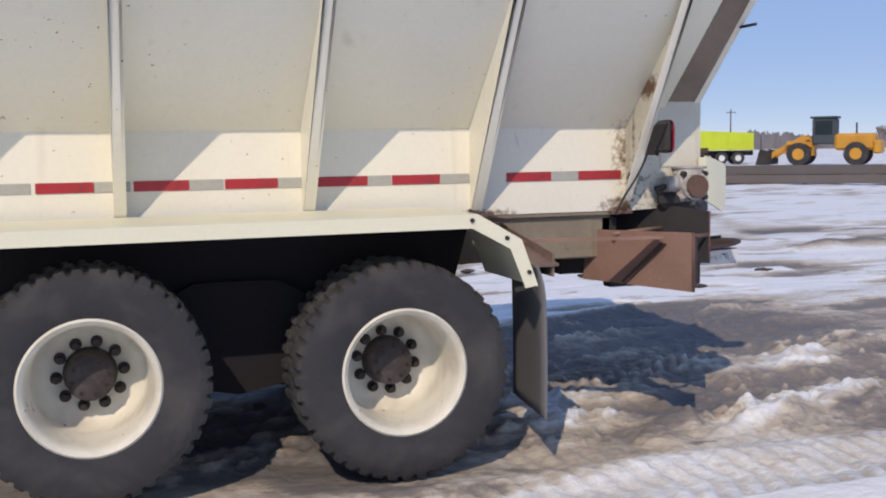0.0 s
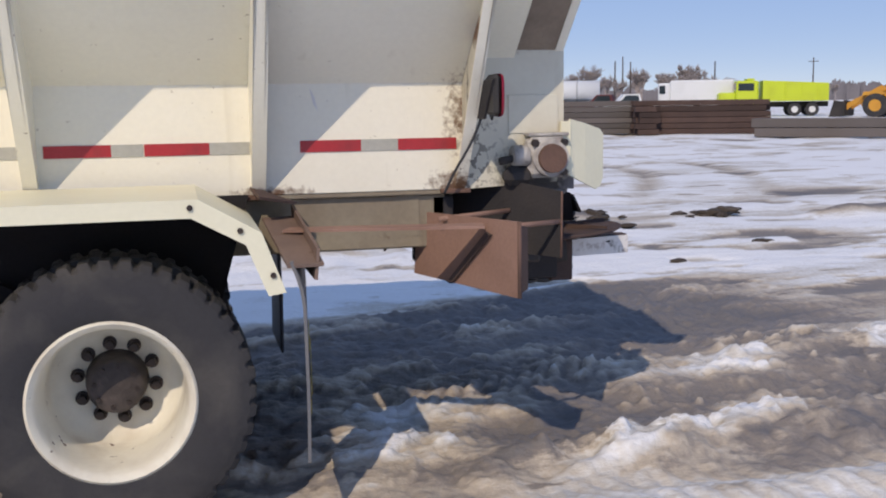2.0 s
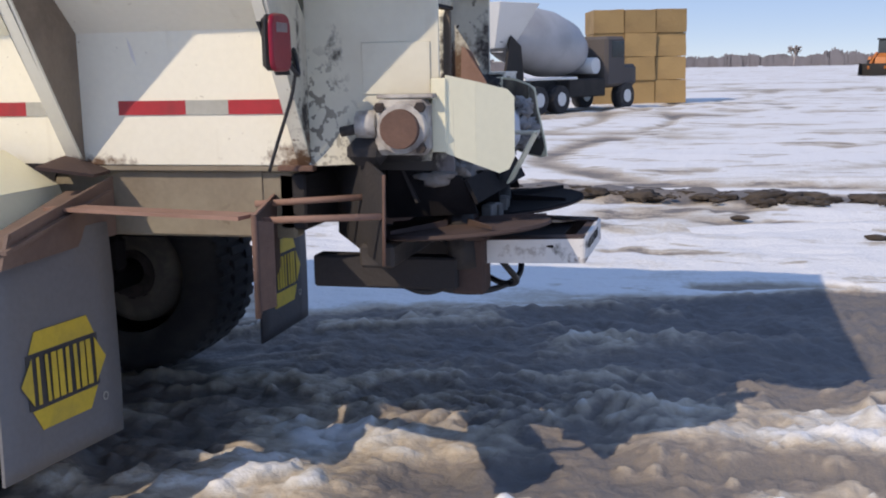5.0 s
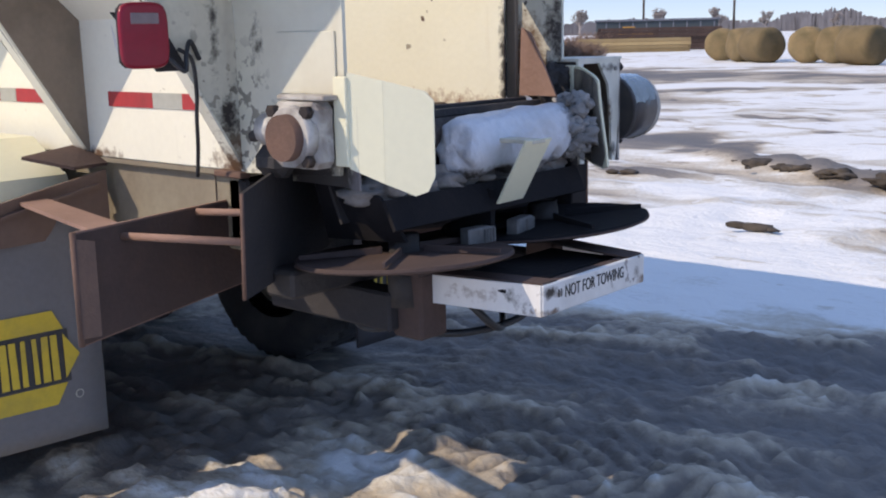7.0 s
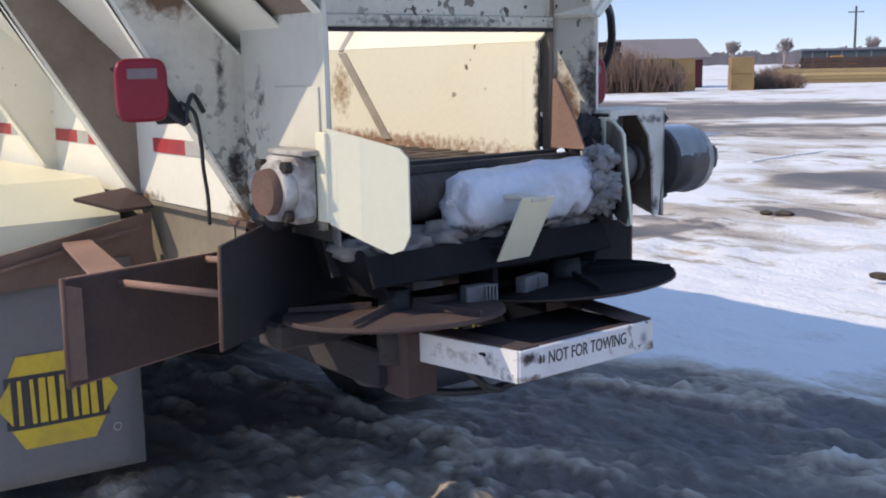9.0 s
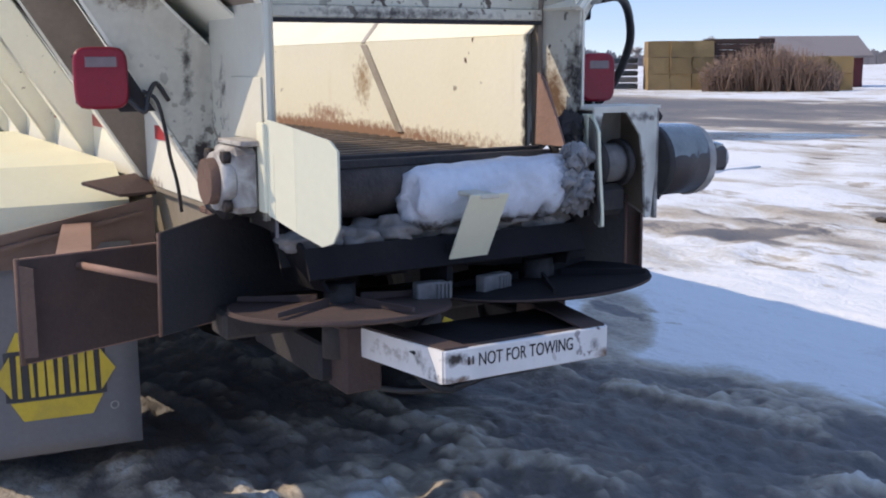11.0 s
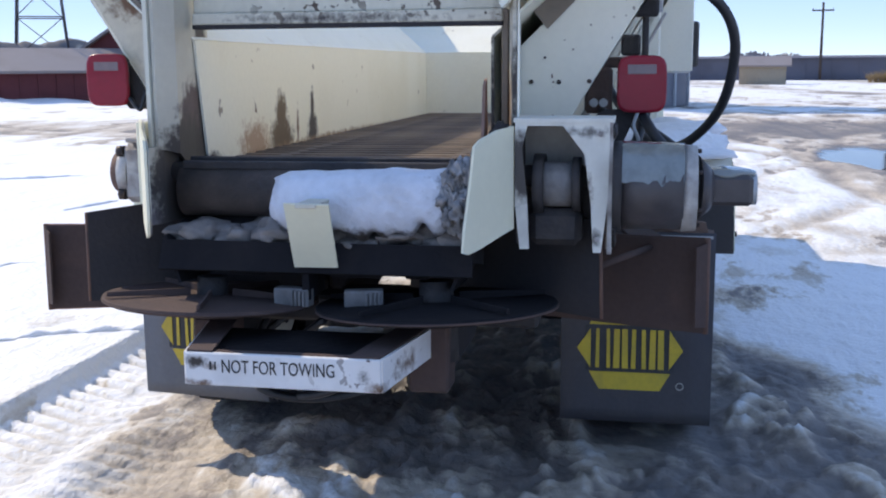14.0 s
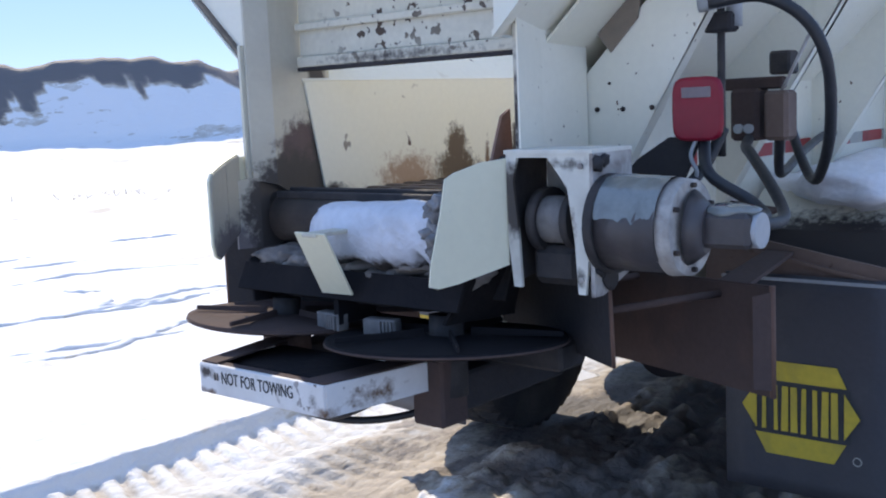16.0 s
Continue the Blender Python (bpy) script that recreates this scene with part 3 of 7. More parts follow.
    mud -= 0.05 + 0.07 * step(X, -3, -1.6) * (1 - step(X, 0.9, 1.6)) * step(Y, -1.98, -1.9) * (1 - step(Y, -1.25, -1.0))
    far_patch = step(fbm(X, Y * 1.9, 9.0, 4, 53), 0.05, 0.38) * step(d, 7, 14)
    mud += 0.16 * far_patch * (1 - step(d, 120, 300))
    lane = np.exp(-(((Y - (21 + 0.15 * X)) / 2.2) ** 2)) + 0.8 * np.exp(-(((Y - (32 + 0.1 * X)) / 2.6) ** 2))
    mud += 0.5 * lane * (1 - step(X, -6, 4)) * step(fbm(X, Y, 6.0, 3, 77), -0.5, 0.1)
    lane2 = np.exp(-(((X + 24 + 0.1 * Y) / 4.5) ** 2)) * (1 - step(Y, 22, 30)) * step(Y, -34, -22)
    mud += 0.55 * lane2
    arc = np.zeros_like(X)
    rng = random.Random(12)
    for k in range(26):
        cx, cy, big = rng.uniform(-30, 40), rng.uniform(-45, 60), rng.uniform(14, 48)
        off = np.abs(np.hypot(X - cx, Y - cy) - big + 0.5 * value_noise(X / 6, Y / 6, 400 + k))
        pair = np.exp(-(((off - 1.0) / 0.24) ** 2))
        arc = np.maximum(arc, pair * step(value_noise(X / 9, Y / 9, 500 + k), -0.3, 0.4))
    arc *= step(d, 5.5, 9) * (1 - step(d, 60, 120)) * (1 - smooth_side * (1 - step(d, 14, 22)))
    mud += 0.36 * arc
    vee = np.exp(-(((X - 0.06 - np.where(Y < 14, 0.146, 0.03) * (Y - 14) ** 2) / (0.35 + 0.1 * lumps)) ** 2)) * step(Y, 9.5, 10.5) * (1 - step(Y, 18, 20))
    mud += 0.55 * vee
    for cx, cy, ang, a, c, gain in ((-17.2, -2.9, 5, 3.2, 1.0, 0.8), (-16.3, -7.2, 10, 2.2, 0.8, 0.7), (-3.95, 11.8, 98, 1.7, 0.75, 0.65), (-2.65, 10.8, 95, 1.0, 0.4, 0.5), (-0.55, 2.72, -38, 0.85, 0.26, 0.42), (-2.6, 5.95, 60, 0.7, 0.25, 0.45), (-24, 21, 53, 17, 7.5, 0.55), (-13, 20.5, 35, 8, 1.0, 0.5), (-3.5, 5.6, 15, 1.6, 0.35, 0.35)):
        u = (X - cx) * math.cos(radians(ang)) + (Y - cy) * math.sin(radians(ang))
        v = -(X - cx) * math.sin(radians(ang)) + (Y - cy) * math.cos(radians(ang))
        mud += gain * step(1.25 - np.hypot(u / a, v / c) + 0.5 * fbm(X, Y, 1.4, 3, 141), 0.1, 0.5)
    stir = np.exp(-(((Y - 6.6 - 0.12 * X) / 2.2) ** 4)) * step(X, -9, -6) * (1 - step(X, 2, 4))
    mud += stir * (0.13 + 0.62 * np.clip(fbm(X * 0.6, Y * 1.4, 0.7, 4, 151), -0.2, 1))
    puddle = 0.95 * np.exp(-((((X + 14.3) * 0.6 + (Y - 13.6) * 0.8) / 6.5) ** 2) - ((((Y - 13.6) * 0.6 - (X + 14.3) * 0.8) / 1.7) ** 2))
    puddle += np.exp(-(((X + 12.5) / 4.2) ** 2 - 0) - (((Y - 7.6 - 0.1 * (X + 12)) / 1.6) ** 2)) + 0.9 * np.exp(-(((X + 15) / 3.0) ** 2) - (((Y - 4.9) / 0.9) ** 2))
    puddle = step(puddle + 0.15 * fbm(X, Y, 1.5, 3, 91), 0.42, 0.5)
    rim = np.exp(-(((X + 13) / 6.5) ** 2) - (((Y - 6.8) / 2.8) ** 2))
    mud += 0.6 * step(rim, 0.2, 0.6)
    # relief
    rough = 0.25 + 0.75 * np.clip(churn + rut1 + rut2 + 0.35 * tan, 0, 1)
    rough *= 1 - 0.75 * smooth_side
    Z = near * rough * (0.03 * lumps + 0.02 * crumbs + 0.02 * puff * churn - 0.05 * swirl * churn) + near * 0.010 * crumbs + 0.045 * crest + 0.030 * churn * bits + 0.012 * churn * fbm(X, Y, 0.075, 2, 15)
    Z += 0.05 * wide * step(d, 6, 25) + 0.05 * fbm(X, Y * 1.4, 2.2, 4, 97) * step(d, 4, 9) * (1 - step(d, 30, 90)) * (1 - 0.8 * smooth_side)
    Z -= 0.06 * arc + 0.05 * vee + 0.03 * fleck
    Z += 0.07 * stir * fbm(X, Y, 0.5, 3, 161)
    Z -= 0.07 * rut1 + 0.06 * rut2 + 0.035 * rut3
    Z += heap * (0.035 + 0.025 * crumbs + 0.02 * fbm(X, Y, 0.1, 2, 213))
    Z += 0.2 * clod * (0.6 + 0.6 * np.abs(lumps))
    Z += 0.06 * np.exp(-(((Y + 1.32 + 0.1 * lumps) / 0.16) ** 2)) * step(X, -6, -1) * (1 - step(X, 3, 5))
    Z += 0.065 * smooth_side * step(-Y, 1.99, 2.05) * near
    # lug prints of wide tyres
    side = np.where((Y + 1.62) > 0, 1.0, -1.0)
    ph = (X + side * (Y + 1.62) * 0.35) / 0.13
    lug = step(np.abs(ph - np.floor(ph) - 0.5), 0.12, 0.3)
    edge = 1 - step(Y, -1.86, -1.66)
    Z += 0.022 * tan * lug * (0.5 + 0.5 * edge) - 0.035 * tan
    mud -= (0.06 + 0.16 * edge) * tan * (lug - 0.5)
    mid = 0.45 + 0.33 * (X - 1.5)
    ph = (X * 0.95 + Y * 0.3 + np.abs(Y - mid) * 0.9 + 0.03 * lumps) / 0.12
    lug = step(np.abs(ph - np.floor(ph) - 0.5), 0.10, 0.3)
    zone = np.exp(-(((Y - mid) / 0.36) ** 4)) * step(X, 1.0, 1.4) * (1 - step(X, 3.2, 4.2)) * step(lumps + crumbs, -0.5, 0.0)
    Z += 0.022 * zone * (lug - 0.4)
    mud -= 0.14 * zone * (lug - 0.5)
    # firm under the wheels
    for wy in (-0.99, 0.99):
        pad = np.exp(-(((Y - wy) / 0.3) ** 4)) * step(X, -2.4, -1.9) * (1 - step(X, 0.35, 0.8))
        Z = Z * (1 - pad) - 0.012 * pad
    Z = np.where(puddle > 0.3, -0.03, Z)
    mud = np.clip(mud, -0.4, 1)
    sheet("ground", X, Y, Z, mud, puddle, GROUND, "snow-covered yard with brown muddy ruts, slush and painted shade", "ground")


def mud_clods():
    """Dark clods thrown up along the edge of the ploughed lane."""
    rng = random.Random(31)
    bm = bmesh.new()
    for k in range(130):
        x = rng.choice((-0.9, 0.5, 0.9, 2.0, 2.3, 3.4, 3.8, 5.2, 6.8)) + rng.gauss(0, 0.4)
        y = 8.75 - 0.16 * x + rng.gauss(0, 0.2)
        r = rng.choice((0.02, 0.03, 0.03, 0.04, 0.05, 0.07, 0.10))
        q = bmesh.ops.create_icosphere(bm, subdivisions=3, radius=1.0)
        off = Vector((k * 1.7, k * 0.9, k * 2.3))
        for v in q["verts"]:
            g = 1 + 0.6 * noise.noise(v.co * 1.6 + off) + 0.45 * noise.noise(v.co * 3.3 + off) + 0.3 * noise.noise(v.co * 7.1 + off)
            v.co = Vector((x + v.co.x * r * 1.9 * g, y + v.co.y * r * 1.2 * g, 0.04 + (v.co.z * r * g * 0.6)))
    for x, y, a in ((0.25, 5.38, 0.10), (0.42, 5.36, 0.13), (0.56, 5.33, 0.06), (-2.2, 7.74, 0.12), (-2.4, 7.70, 0.08), (4.2, 5.6, 0.10), (5.6, 7.0, 0.12), (3.1, 6.7, 0.09), (4.9, 4.2, 0.08), (6.4, 5.2, 0.12)):
        q = bmesh.ops.create_icosphere(bm, subdivisions=2, radius=1.0)
        off = Vector((x * 3.1, y * 1.9, a))
        for v in q["verts"]:
            g = 1 + 0.5 * noise.noise(v.co * 1.9 + off) + 0.4 * noise.noise(v.co * 4.1 + off)
            v.co = Vector((x + v.co.x * a * g, y + v.co.y * a * 0.5 * g, 0.02 + v.co.z * a * 0.3 * g))
    for p in bm.faces:
        p.smooth = True
    lone("mud_clods", bm, CLOD, "dark clods of frozen mud on the snow", "mud clods", kind="stuff")


def crust_lips():
    """Broken edges of wind crust standing out of the smooth snow."""
    rng = random.Random(77)
    lines = [[(-0.71, -7.65), (-1.63, -7.67), (-2.75, -7.05)], [(0.84, -4.63), (0.18, -4.31), (-0.41, -4.22)], [(1.3, -5.6), (0.4, -5.75), (-0.6, -5.5), (-1.2, -5.6)],
             # next three lines are wheel tracks, drawn with the same lips
             [(-5.69, 7.56), (-6.87, 9.52), (-7.36, 11.17)], [(-6.2, 12.6), (-6.3, 13.6), (-6.5, 15.4)], [(-6.2, 15.9), (-5.4, 17.9)], [(-0.7, 6.5), (0.0, 6.5)], [(2.6, 6.2), (4.2, 6.6), (5.6, 6.5)], [(3.0, 4.6), (4.4, 4.9), (5.2, 4.8)]]
    for k in range(22):
        x, y = rng.uniform(-9, 2.5), rng.uniform(-14, -3.0)
        a = rng.gauss(2.9, 0.35)
        line = [(x, y)]
        for i in range(rng.randint(2, 4)):
            a += rng.gauss(0, 0.35)
            x, y = x + 0.55 * math.cos(a), y + 0.55 * math.sin(a)
            line.append((x, y))
        lines.append(line)
    bm = bmesh.new()
    for q, line in enumerate(lines):
        pts = glide([Vector((x, y, 0)) for x, y in line], 14)
        rows = []
        for i, p in enumerate(pts):
            d = (pts[min(i + 1, len(pts) - 1)] - pts[max(i - 1, 0)]).normalized()
            n = Vector((-d.y, d.x, 0))
            n = n if n.y > 0 else -n
            u = i / (len(pts) - 1)
            h = max(0.0, math.sin(math.pi * u) ** 0.5 * (0.035 + 0.03 * noise.noise(Vector((i * 0.31, q, 0)))))
            p = p + n * 0.05 * noise.noise(Vector((i * 0.43, q, 5)))
            base = 0.055 if p.y < -2 else -0.01
            h *= 1.0 if p.y < -2 else 0.7
            rows.append([bm.verts.new(p + n * o + Vector((0, 0, z))) for o, z in ((-0.30, base - 0.02), (-0.10, base + 0.55 * h), (0.0, base + h), (0.025, base + 0.5 * h), (0.0, base - 0.03))])
        for a, b in zip(rows, rows[1:]):
            for i in range(4):
                bm.faces.new((a[i], a[i + 1], b[i + 1], b[i])).smooth = True
    bmesh.ops.recalc_face_normals(bm, faces=bm.faces[:])
    lone("snow_crust", bm, GROUND, "broken edges of white wind crust on the snow", "snow crust", kind="stuff")


CLOD = mat("frozen_mud_clod", (0.05, 0.039, 0.031), 0.9, other=(0.12, 0.10, 0.085), scale=5.0, amount=0.6, fine=30, bump=0.6)
build_ground()
mud_clods()
crust_lips()

BACKGREY = mat("dust_grey_paint", (0.36, 0.355, 0.33), 0.7, other=(0.20, 0.19, 0.175), scale=7.0, amount=0.6, fine=50, bump=0.2, stains=((SOOT, (1.79, 0.70, 1.24), (0.1, 0.2, 0.14), 1.0),))
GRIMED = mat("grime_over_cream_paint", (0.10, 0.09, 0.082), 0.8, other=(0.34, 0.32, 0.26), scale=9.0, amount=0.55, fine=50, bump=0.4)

# ---- spreader truck: x runs to its rear, y to its right ----
truck = thing("spreader_truck", "cream-painted steel spreader truck with ribbed hopper, parked on muddy snow", "truck")
BOT, KINK, EAVE, TOP = 1.19, 1.66, 2.40, 2.68
X_FRONT, X_RIB, X_END = -2.9, 1.50, 1.95
RIBS = [1.50, 0.62, -0.285, -1.20, -2.10, -2.86]


def lump(bm, c, r, seed, n=3, amp=1.0):
    """A rounded uneven heap."""
    q = bmesh.ops.create_icosphere(bm, subdivisions=n, radius=1.0)
    off = Vector((seed * 3.7, seed * 1.3, seed * 2.1))
    for v in q["verts"]:
        k = 1 + amp * (0.22 * noise.noise(v.co * 1.7 + off) + 0.10 * noise.noise(v.co * 4.5 + off))
        v.co = Vector((c[0] + v.co.x * r[0] * k, c[1] + v.co.y * r[1] * k, c[2] + v.co.z * r[2] * k))
    for f in bm.faces:
        f.smooth = True


def sheet_strip(bm, rungs, thick):
    """One bent sheet through pairs of edge points, given thickness."""
    t = Vector(thick)
    v = [[bm.verts.new(Vector(p)) for p in r] + [bm.verts.new(Vector(p) + t) for p in r] for r in rungs]
    for a, b in zip(v, v[1:]):
        for i, j in ((0, 1), (1, 3), (3, 2), (2, 0)):
            bm.faces.new((a[i], a[j], b[j], b[i]))
    for e in (v[0], v[-1]):
        bm.faces.new((e[0], e[1], e[3], e[2]))
    bmesh.ops.recalc_face_normals(bm, faces=bm.faces[:])


def side_y(z, s):
    """Outer face of the hopper's side at height z."""
    return s * (0.505 if z <= KINK else 0.505 + (z - KINK) * 1.03)


def rib_y(z, s):
    return s * (0.515 + 0.615 * (z - 1.2))


def build_hopper():
    for s in (-1, 1):
        th = 0.012 * s
        yo = 0.505 * s
        part("side_sill", box(X_FRONT, X_RIB, min(yo, yo - th), max(yo, yo - th), BOT, KINK, 0.003), CREAM, truck)
        ye = side_y(EAVE, s)
        slope = part("hopper_side", plate([(X_FRONT - 0.55, yo - th / 2, KINK), (X_RIB, yo - th / 2, KINK), (X_RIB, ye, EAVE), (X_FRONT - 0.55, ye, EAVE)], 0.012),
                     CREAM, truck, "plain cream sloping hopper side in shade")
        part("top_rail", box(X_FRONT - 0.62, X_END, min(ye, ye - 0.05 * s), max(ye, ye - 0.05 * s), EAVE - 0.01, TOP, 0.008), CREAM, truck)
        # lining seen through the rear opening
        yi = 0.47 * s
        xl, xu = (1.645, 1.725) if s < 0 else (X_END - 0.22, X_END - 0.22)
        part("lining", plate([(X_FRONT + 0.95, yi, 1.30), (xl, yi, 1.30), (xu, yi, KINK + 0.06), (X_FRONT + 0.95, yi, KINK + 0.06)], 0.008), INNER, truck,
             "lit cream lining stained by salt")
        part("lining", plate([(X_FRONT + 0.95, yi, KINK + 0.06), (X_END - 0.22, yi, KINK + 0.06), (X_END - 0.22, side_y(EAVE, s) * 0.97, EAVE), (X_FRONT + 0.95, side_y(EAVE, s) * 0.97, EAVE)], 0.008), INNER, truck)
        if s > 0:
            part("lining_strut", plate([(0.50, yi - 0.006, 1.71), (0.552, yi - 0.006, 1.71), (0.868, yi - 0.006, 1.36), (0.816, yi - 0.006, 1.36)], 0.014), STRUTGREY, truck, "slanted brown-stained strut on the lining")
            ya, yb = yi - 0.006, side_y(2.2, s) * 0.96 - 0.02
            part("lining_strut", plate([(0.50, ya, 1.715), (0.535, ya, 1.715), (0.25, yb, 2.2), (0.215, yb, 2.2)], 0.012), STRUTGREY, truck)
            part("lining_strut", plate([(-0.95, ya, 1.71), (-0.92, ya, 1.71), (-0.70, ya, 1.36), (-0.73, ya, 1.36)], 0.012), STRUTGREY, truck)
            part("lining_seam", box(-0.926, -0.914, yi - 0.008, yi, 1.31, KINK + 0.05, 0.002), INNER, truck)
        # ribs: web and outer flange
        for k, x in enumerate(RIBS):
            zt = EAVE + 0.02
            web = plate([(x, yo, BOT + 0.01), (x, rib_y(BOT + 0.01, s), BOT + 0.01), (x, rib_y(zt, s), zt), (x, side_y(zt, s), zt), (x, yo, KINK)], 0.01)
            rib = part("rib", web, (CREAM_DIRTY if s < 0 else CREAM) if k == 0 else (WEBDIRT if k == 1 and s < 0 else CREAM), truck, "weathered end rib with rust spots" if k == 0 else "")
            w = 0.032 if k else 0.028
            part("flange", plate([(x - 2 * w + 0.012, rib_y(BOT, s), BOT), (x + 0.006, rib_y(BOT, s), BOT), (x + 0.006, rib_y(zt, s), zt), (x - 2 * w + 0.012, rib_y(zt, s), zt)], 0.009),
                 CREAM, rib)
            if k:
                web = plate([(x - 2 * w + 0.016, yo, BOT + 0.01), (x - 2 * w + 0.016, rib_y(BOT + 0.01, s), BOT + 0.01), (x - 2 * w + 0.016, rib_y(zt, s), zt),
                             (x - 2 * w + 0.016, side_y(zt, s), zt), (x - 2 * w + 0.016, yo, KINK)], 0.008)
                part("web", web, CREAM, rib)
            part("foot", box(x - 0.11, x + 0.02, min(yo, rib_y(1.2, s) + 0.03 * s), max(yo, rib_y(1.2, s) + 0.03 * s), BOT - 0.016, BOT + 0.004, 0.003), RUSTY, rib)
        # vertical cheek plate behind the last rib, with its gusset and recess
        xc, xd = (1.93, X_END + 0.012) if s < 0 else (1.66, 1.68)
        cheek = part("cheek_plate", plate([(X_RIB, yo + 0.012 * s, BOT), (xc, yo + 0.012 * s, BOT + 0.02), (xd, yo + 0.012 * s, 1.42), (xd, yo + 0.012 * s, 1.84),
                                           (X_RIB, yo + 0.012 * s, 1.84)], 0.012), CHEEK if s < 0 else CREAM, truck, "cream cheek plate freckled with rust" if s < 0 else "plain cream cheek plate")
        if s < 0:
            part("access_panel", box(1.70, 1.935, min(yo + 0.018 * s, yo + 0.024 * s), max(yo + 0.018 * s, yo + 0.024 * s), 1.43, 1.60, 0.002), CHEEK if s < 0 else CREAM, cheek)
        if s > 0:
            # open corner's shade drawn as a flat dark plate on the rib
            part("corner_notch", plate([(1.509, 0.572, 1.80), (1.509, 0.613, 1.748), (1.509, 0.705, 1.84), (1.509, 0.72, 1.93), (1.509, 0.60, 1.90)], 0.005), WEBDIRT, cheek, "flat rust-dark plate painting the shaded open corner under the slope")
            for y, z in ((0.563, 1.585), (0.650, 1.584), (0.745, 1.586), (0.606, 1.66)):
                part("bolt", cyl((1.508, y, z), (1.513, y, z), 0.0075 if z < 1.6 else 0.004, n=8), NUTMAT, cheek)
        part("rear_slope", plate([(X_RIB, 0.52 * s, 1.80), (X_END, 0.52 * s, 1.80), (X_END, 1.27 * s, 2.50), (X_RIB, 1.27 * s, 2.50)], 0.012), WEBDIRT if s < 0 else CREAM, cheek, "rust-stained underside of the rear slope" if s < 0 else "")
        part("end_plate", plate([(X_END - 0.02, 0.515 * s, 1.81), (X_END - 0.02, 1.27 * s, 2.51), (X_END - 0.02, 1.27 * s, TOP), (X_END - 0.02, 0.515 * s, TOP)], 0.01), CREAM, cheek)
        part("end_strip", plate([(X_END - 0.03, 0.525 * s, 1.793), (X_END + 0.008, 0.525 * s, 1.793), (X_END + 0.008, 1.28 * s, 2.497), (X_END - 0.03, 1.28 * s, 2.497)], 0.005), CREAM, cheek)
    part("corner_rod", cyl((1.95, -0.872, 2.168), (1.95, -1.066, 2.168), 0.008, n=8), BLACKSTEEL, truck)
    # front wall, floor and rear gate
    part("front_wall", plate([(X_FRONT + 0.95, -0.5, 1.30), (X_FRONT + 0.95, 0.5, 1.30), (X_FRONT + 0.95, 0.62, 1.72), (X_FRONT + 0.95, -0.62, 1.72)], 0.01), INNER, truck)
    part("front_slope", plate([(X_FRONT + 0.95, -0.62, 1.72), (X_FRONT + 0.95, 0.62, 1.72), (X_FRONT - 0.5, 1.28, EAVE), (X_FRONT - 0.5, -1.28, EAVE)], 0.01), INNER, truck)
    part("front_panel", box(X_FRONT - 0.62, X_FRONT - 0.57, -1.28, 1.28, BOT + 0.4, TOP + 0.1, 0.006), CREAM, truck)
    gate = part("tailgate", box(1.73, 1.75, -0.455, 0.505, 1.80, 2.42, 0.003), CREAM_DIRTY, truck, "grey-white stained sliding feed gate, raised")
    part("gate_lip", box(1.722, 1.768, -0.455, 0.505, 1.765, 1.80, 0.004), CREAM_DIRTY, gate)
    part("gate_seal", box(1.726, 1.766, -0.455, 0.505, 1.752, 1.765, 0.002), BLACKSTEEL, gate)
    part("gate_bar", box(1.748, 1.772, -0.455, 0.505, 1.885, 1.91, 0.004), CREAM_DIRTY, gate)
    part("gate_bar", box(1.748, 1.78, -0.455, 0.505, 2.08, 2.11, 0.004), CREAM_DIRTY, gate)
    part("rear_header", box(1.895, 1.925, -0.52, 0.52, 2.11, TOP, 0.004), CREAM, truck)
    jamb = bmesh.new()
    sheet_strip(jamb, [((x, y, z0), (x, y, 2.42)) for x, y, z0 in ((1.948, -0.498, 1.40), (1.874, -0.464, 1.38), (1.73, -0.476, 1.30), (1.60, -0.477, 1.30))], (0, -0.010, 0))
    jamb = part("gate_jamb", jamb, JAMB, truck, "cream gate jamb blackened by soot and dirt low down")
    end = bmesh.new()
    sheet_strip(end, [((x, y, 1.175), (x, y, z1)) for x, y, z1 in ((2.01, -0.520, 1.40), (1.93, -0.492, 1.41), (1.80, -0.482, 1.40), (1.69, -0.478, 1.36))], (0, -0.008, 0))
    part("drum_end_plate", end, SHIELDIN, jamb, "soot-black plate at the drum's end")
    jamb = bmesh.new()
    sheet_strip(jamb, [((x, y, z0), (x, y, 2.42)) for x, y, z0 in ((1.905, 0.552, 1.49), (1.87, 0.544, 1.45), (1.76, 0.524, 1.36), (1.70, 0.518, 1.32))], (0, 0.010, 0))
    jamb = part("gate_jamb", jamb, JAMB, truck, "rust-chipped cream gate jamb")
    skin = bmesh.new()
    sheet_strip(skin, [((x, y, 1.482), (x, y, 2.42)) for x, y in ((1.908, 0.565), (1.87, 0.557), (1.76, 0.537), (1.60, 0.528), (1.512, 0.524))], (0, 0.006, 0))
    part("jamb_skin", skin, CREAM, jamb, "plain cream outer face")
    part("guide_strip", box(1.712, 1.752, 0.500, 0.520, 1.34, 2.42, 0.003), WEBDIRT, jamb, "dark brown guide strip")
    part("floor_pan", box(X_FRONT + 0.9, 1.80, -0.48, 0.48, 1.27, 1.30, 0.004), BLACKSTEEL, truck)
    conv = part("conveyor", box(X_FRONT + 0.95, 1.84, -0.455, 0.455, 1.302, 1.318, 0.003), GREASE, truck, "greasy drag-chain conveyor bed")
    slat = mesh_of("slat", box(-0.022, 0.022, -0.452, 0.452, 0, 0.022, 0.004), SLAT)
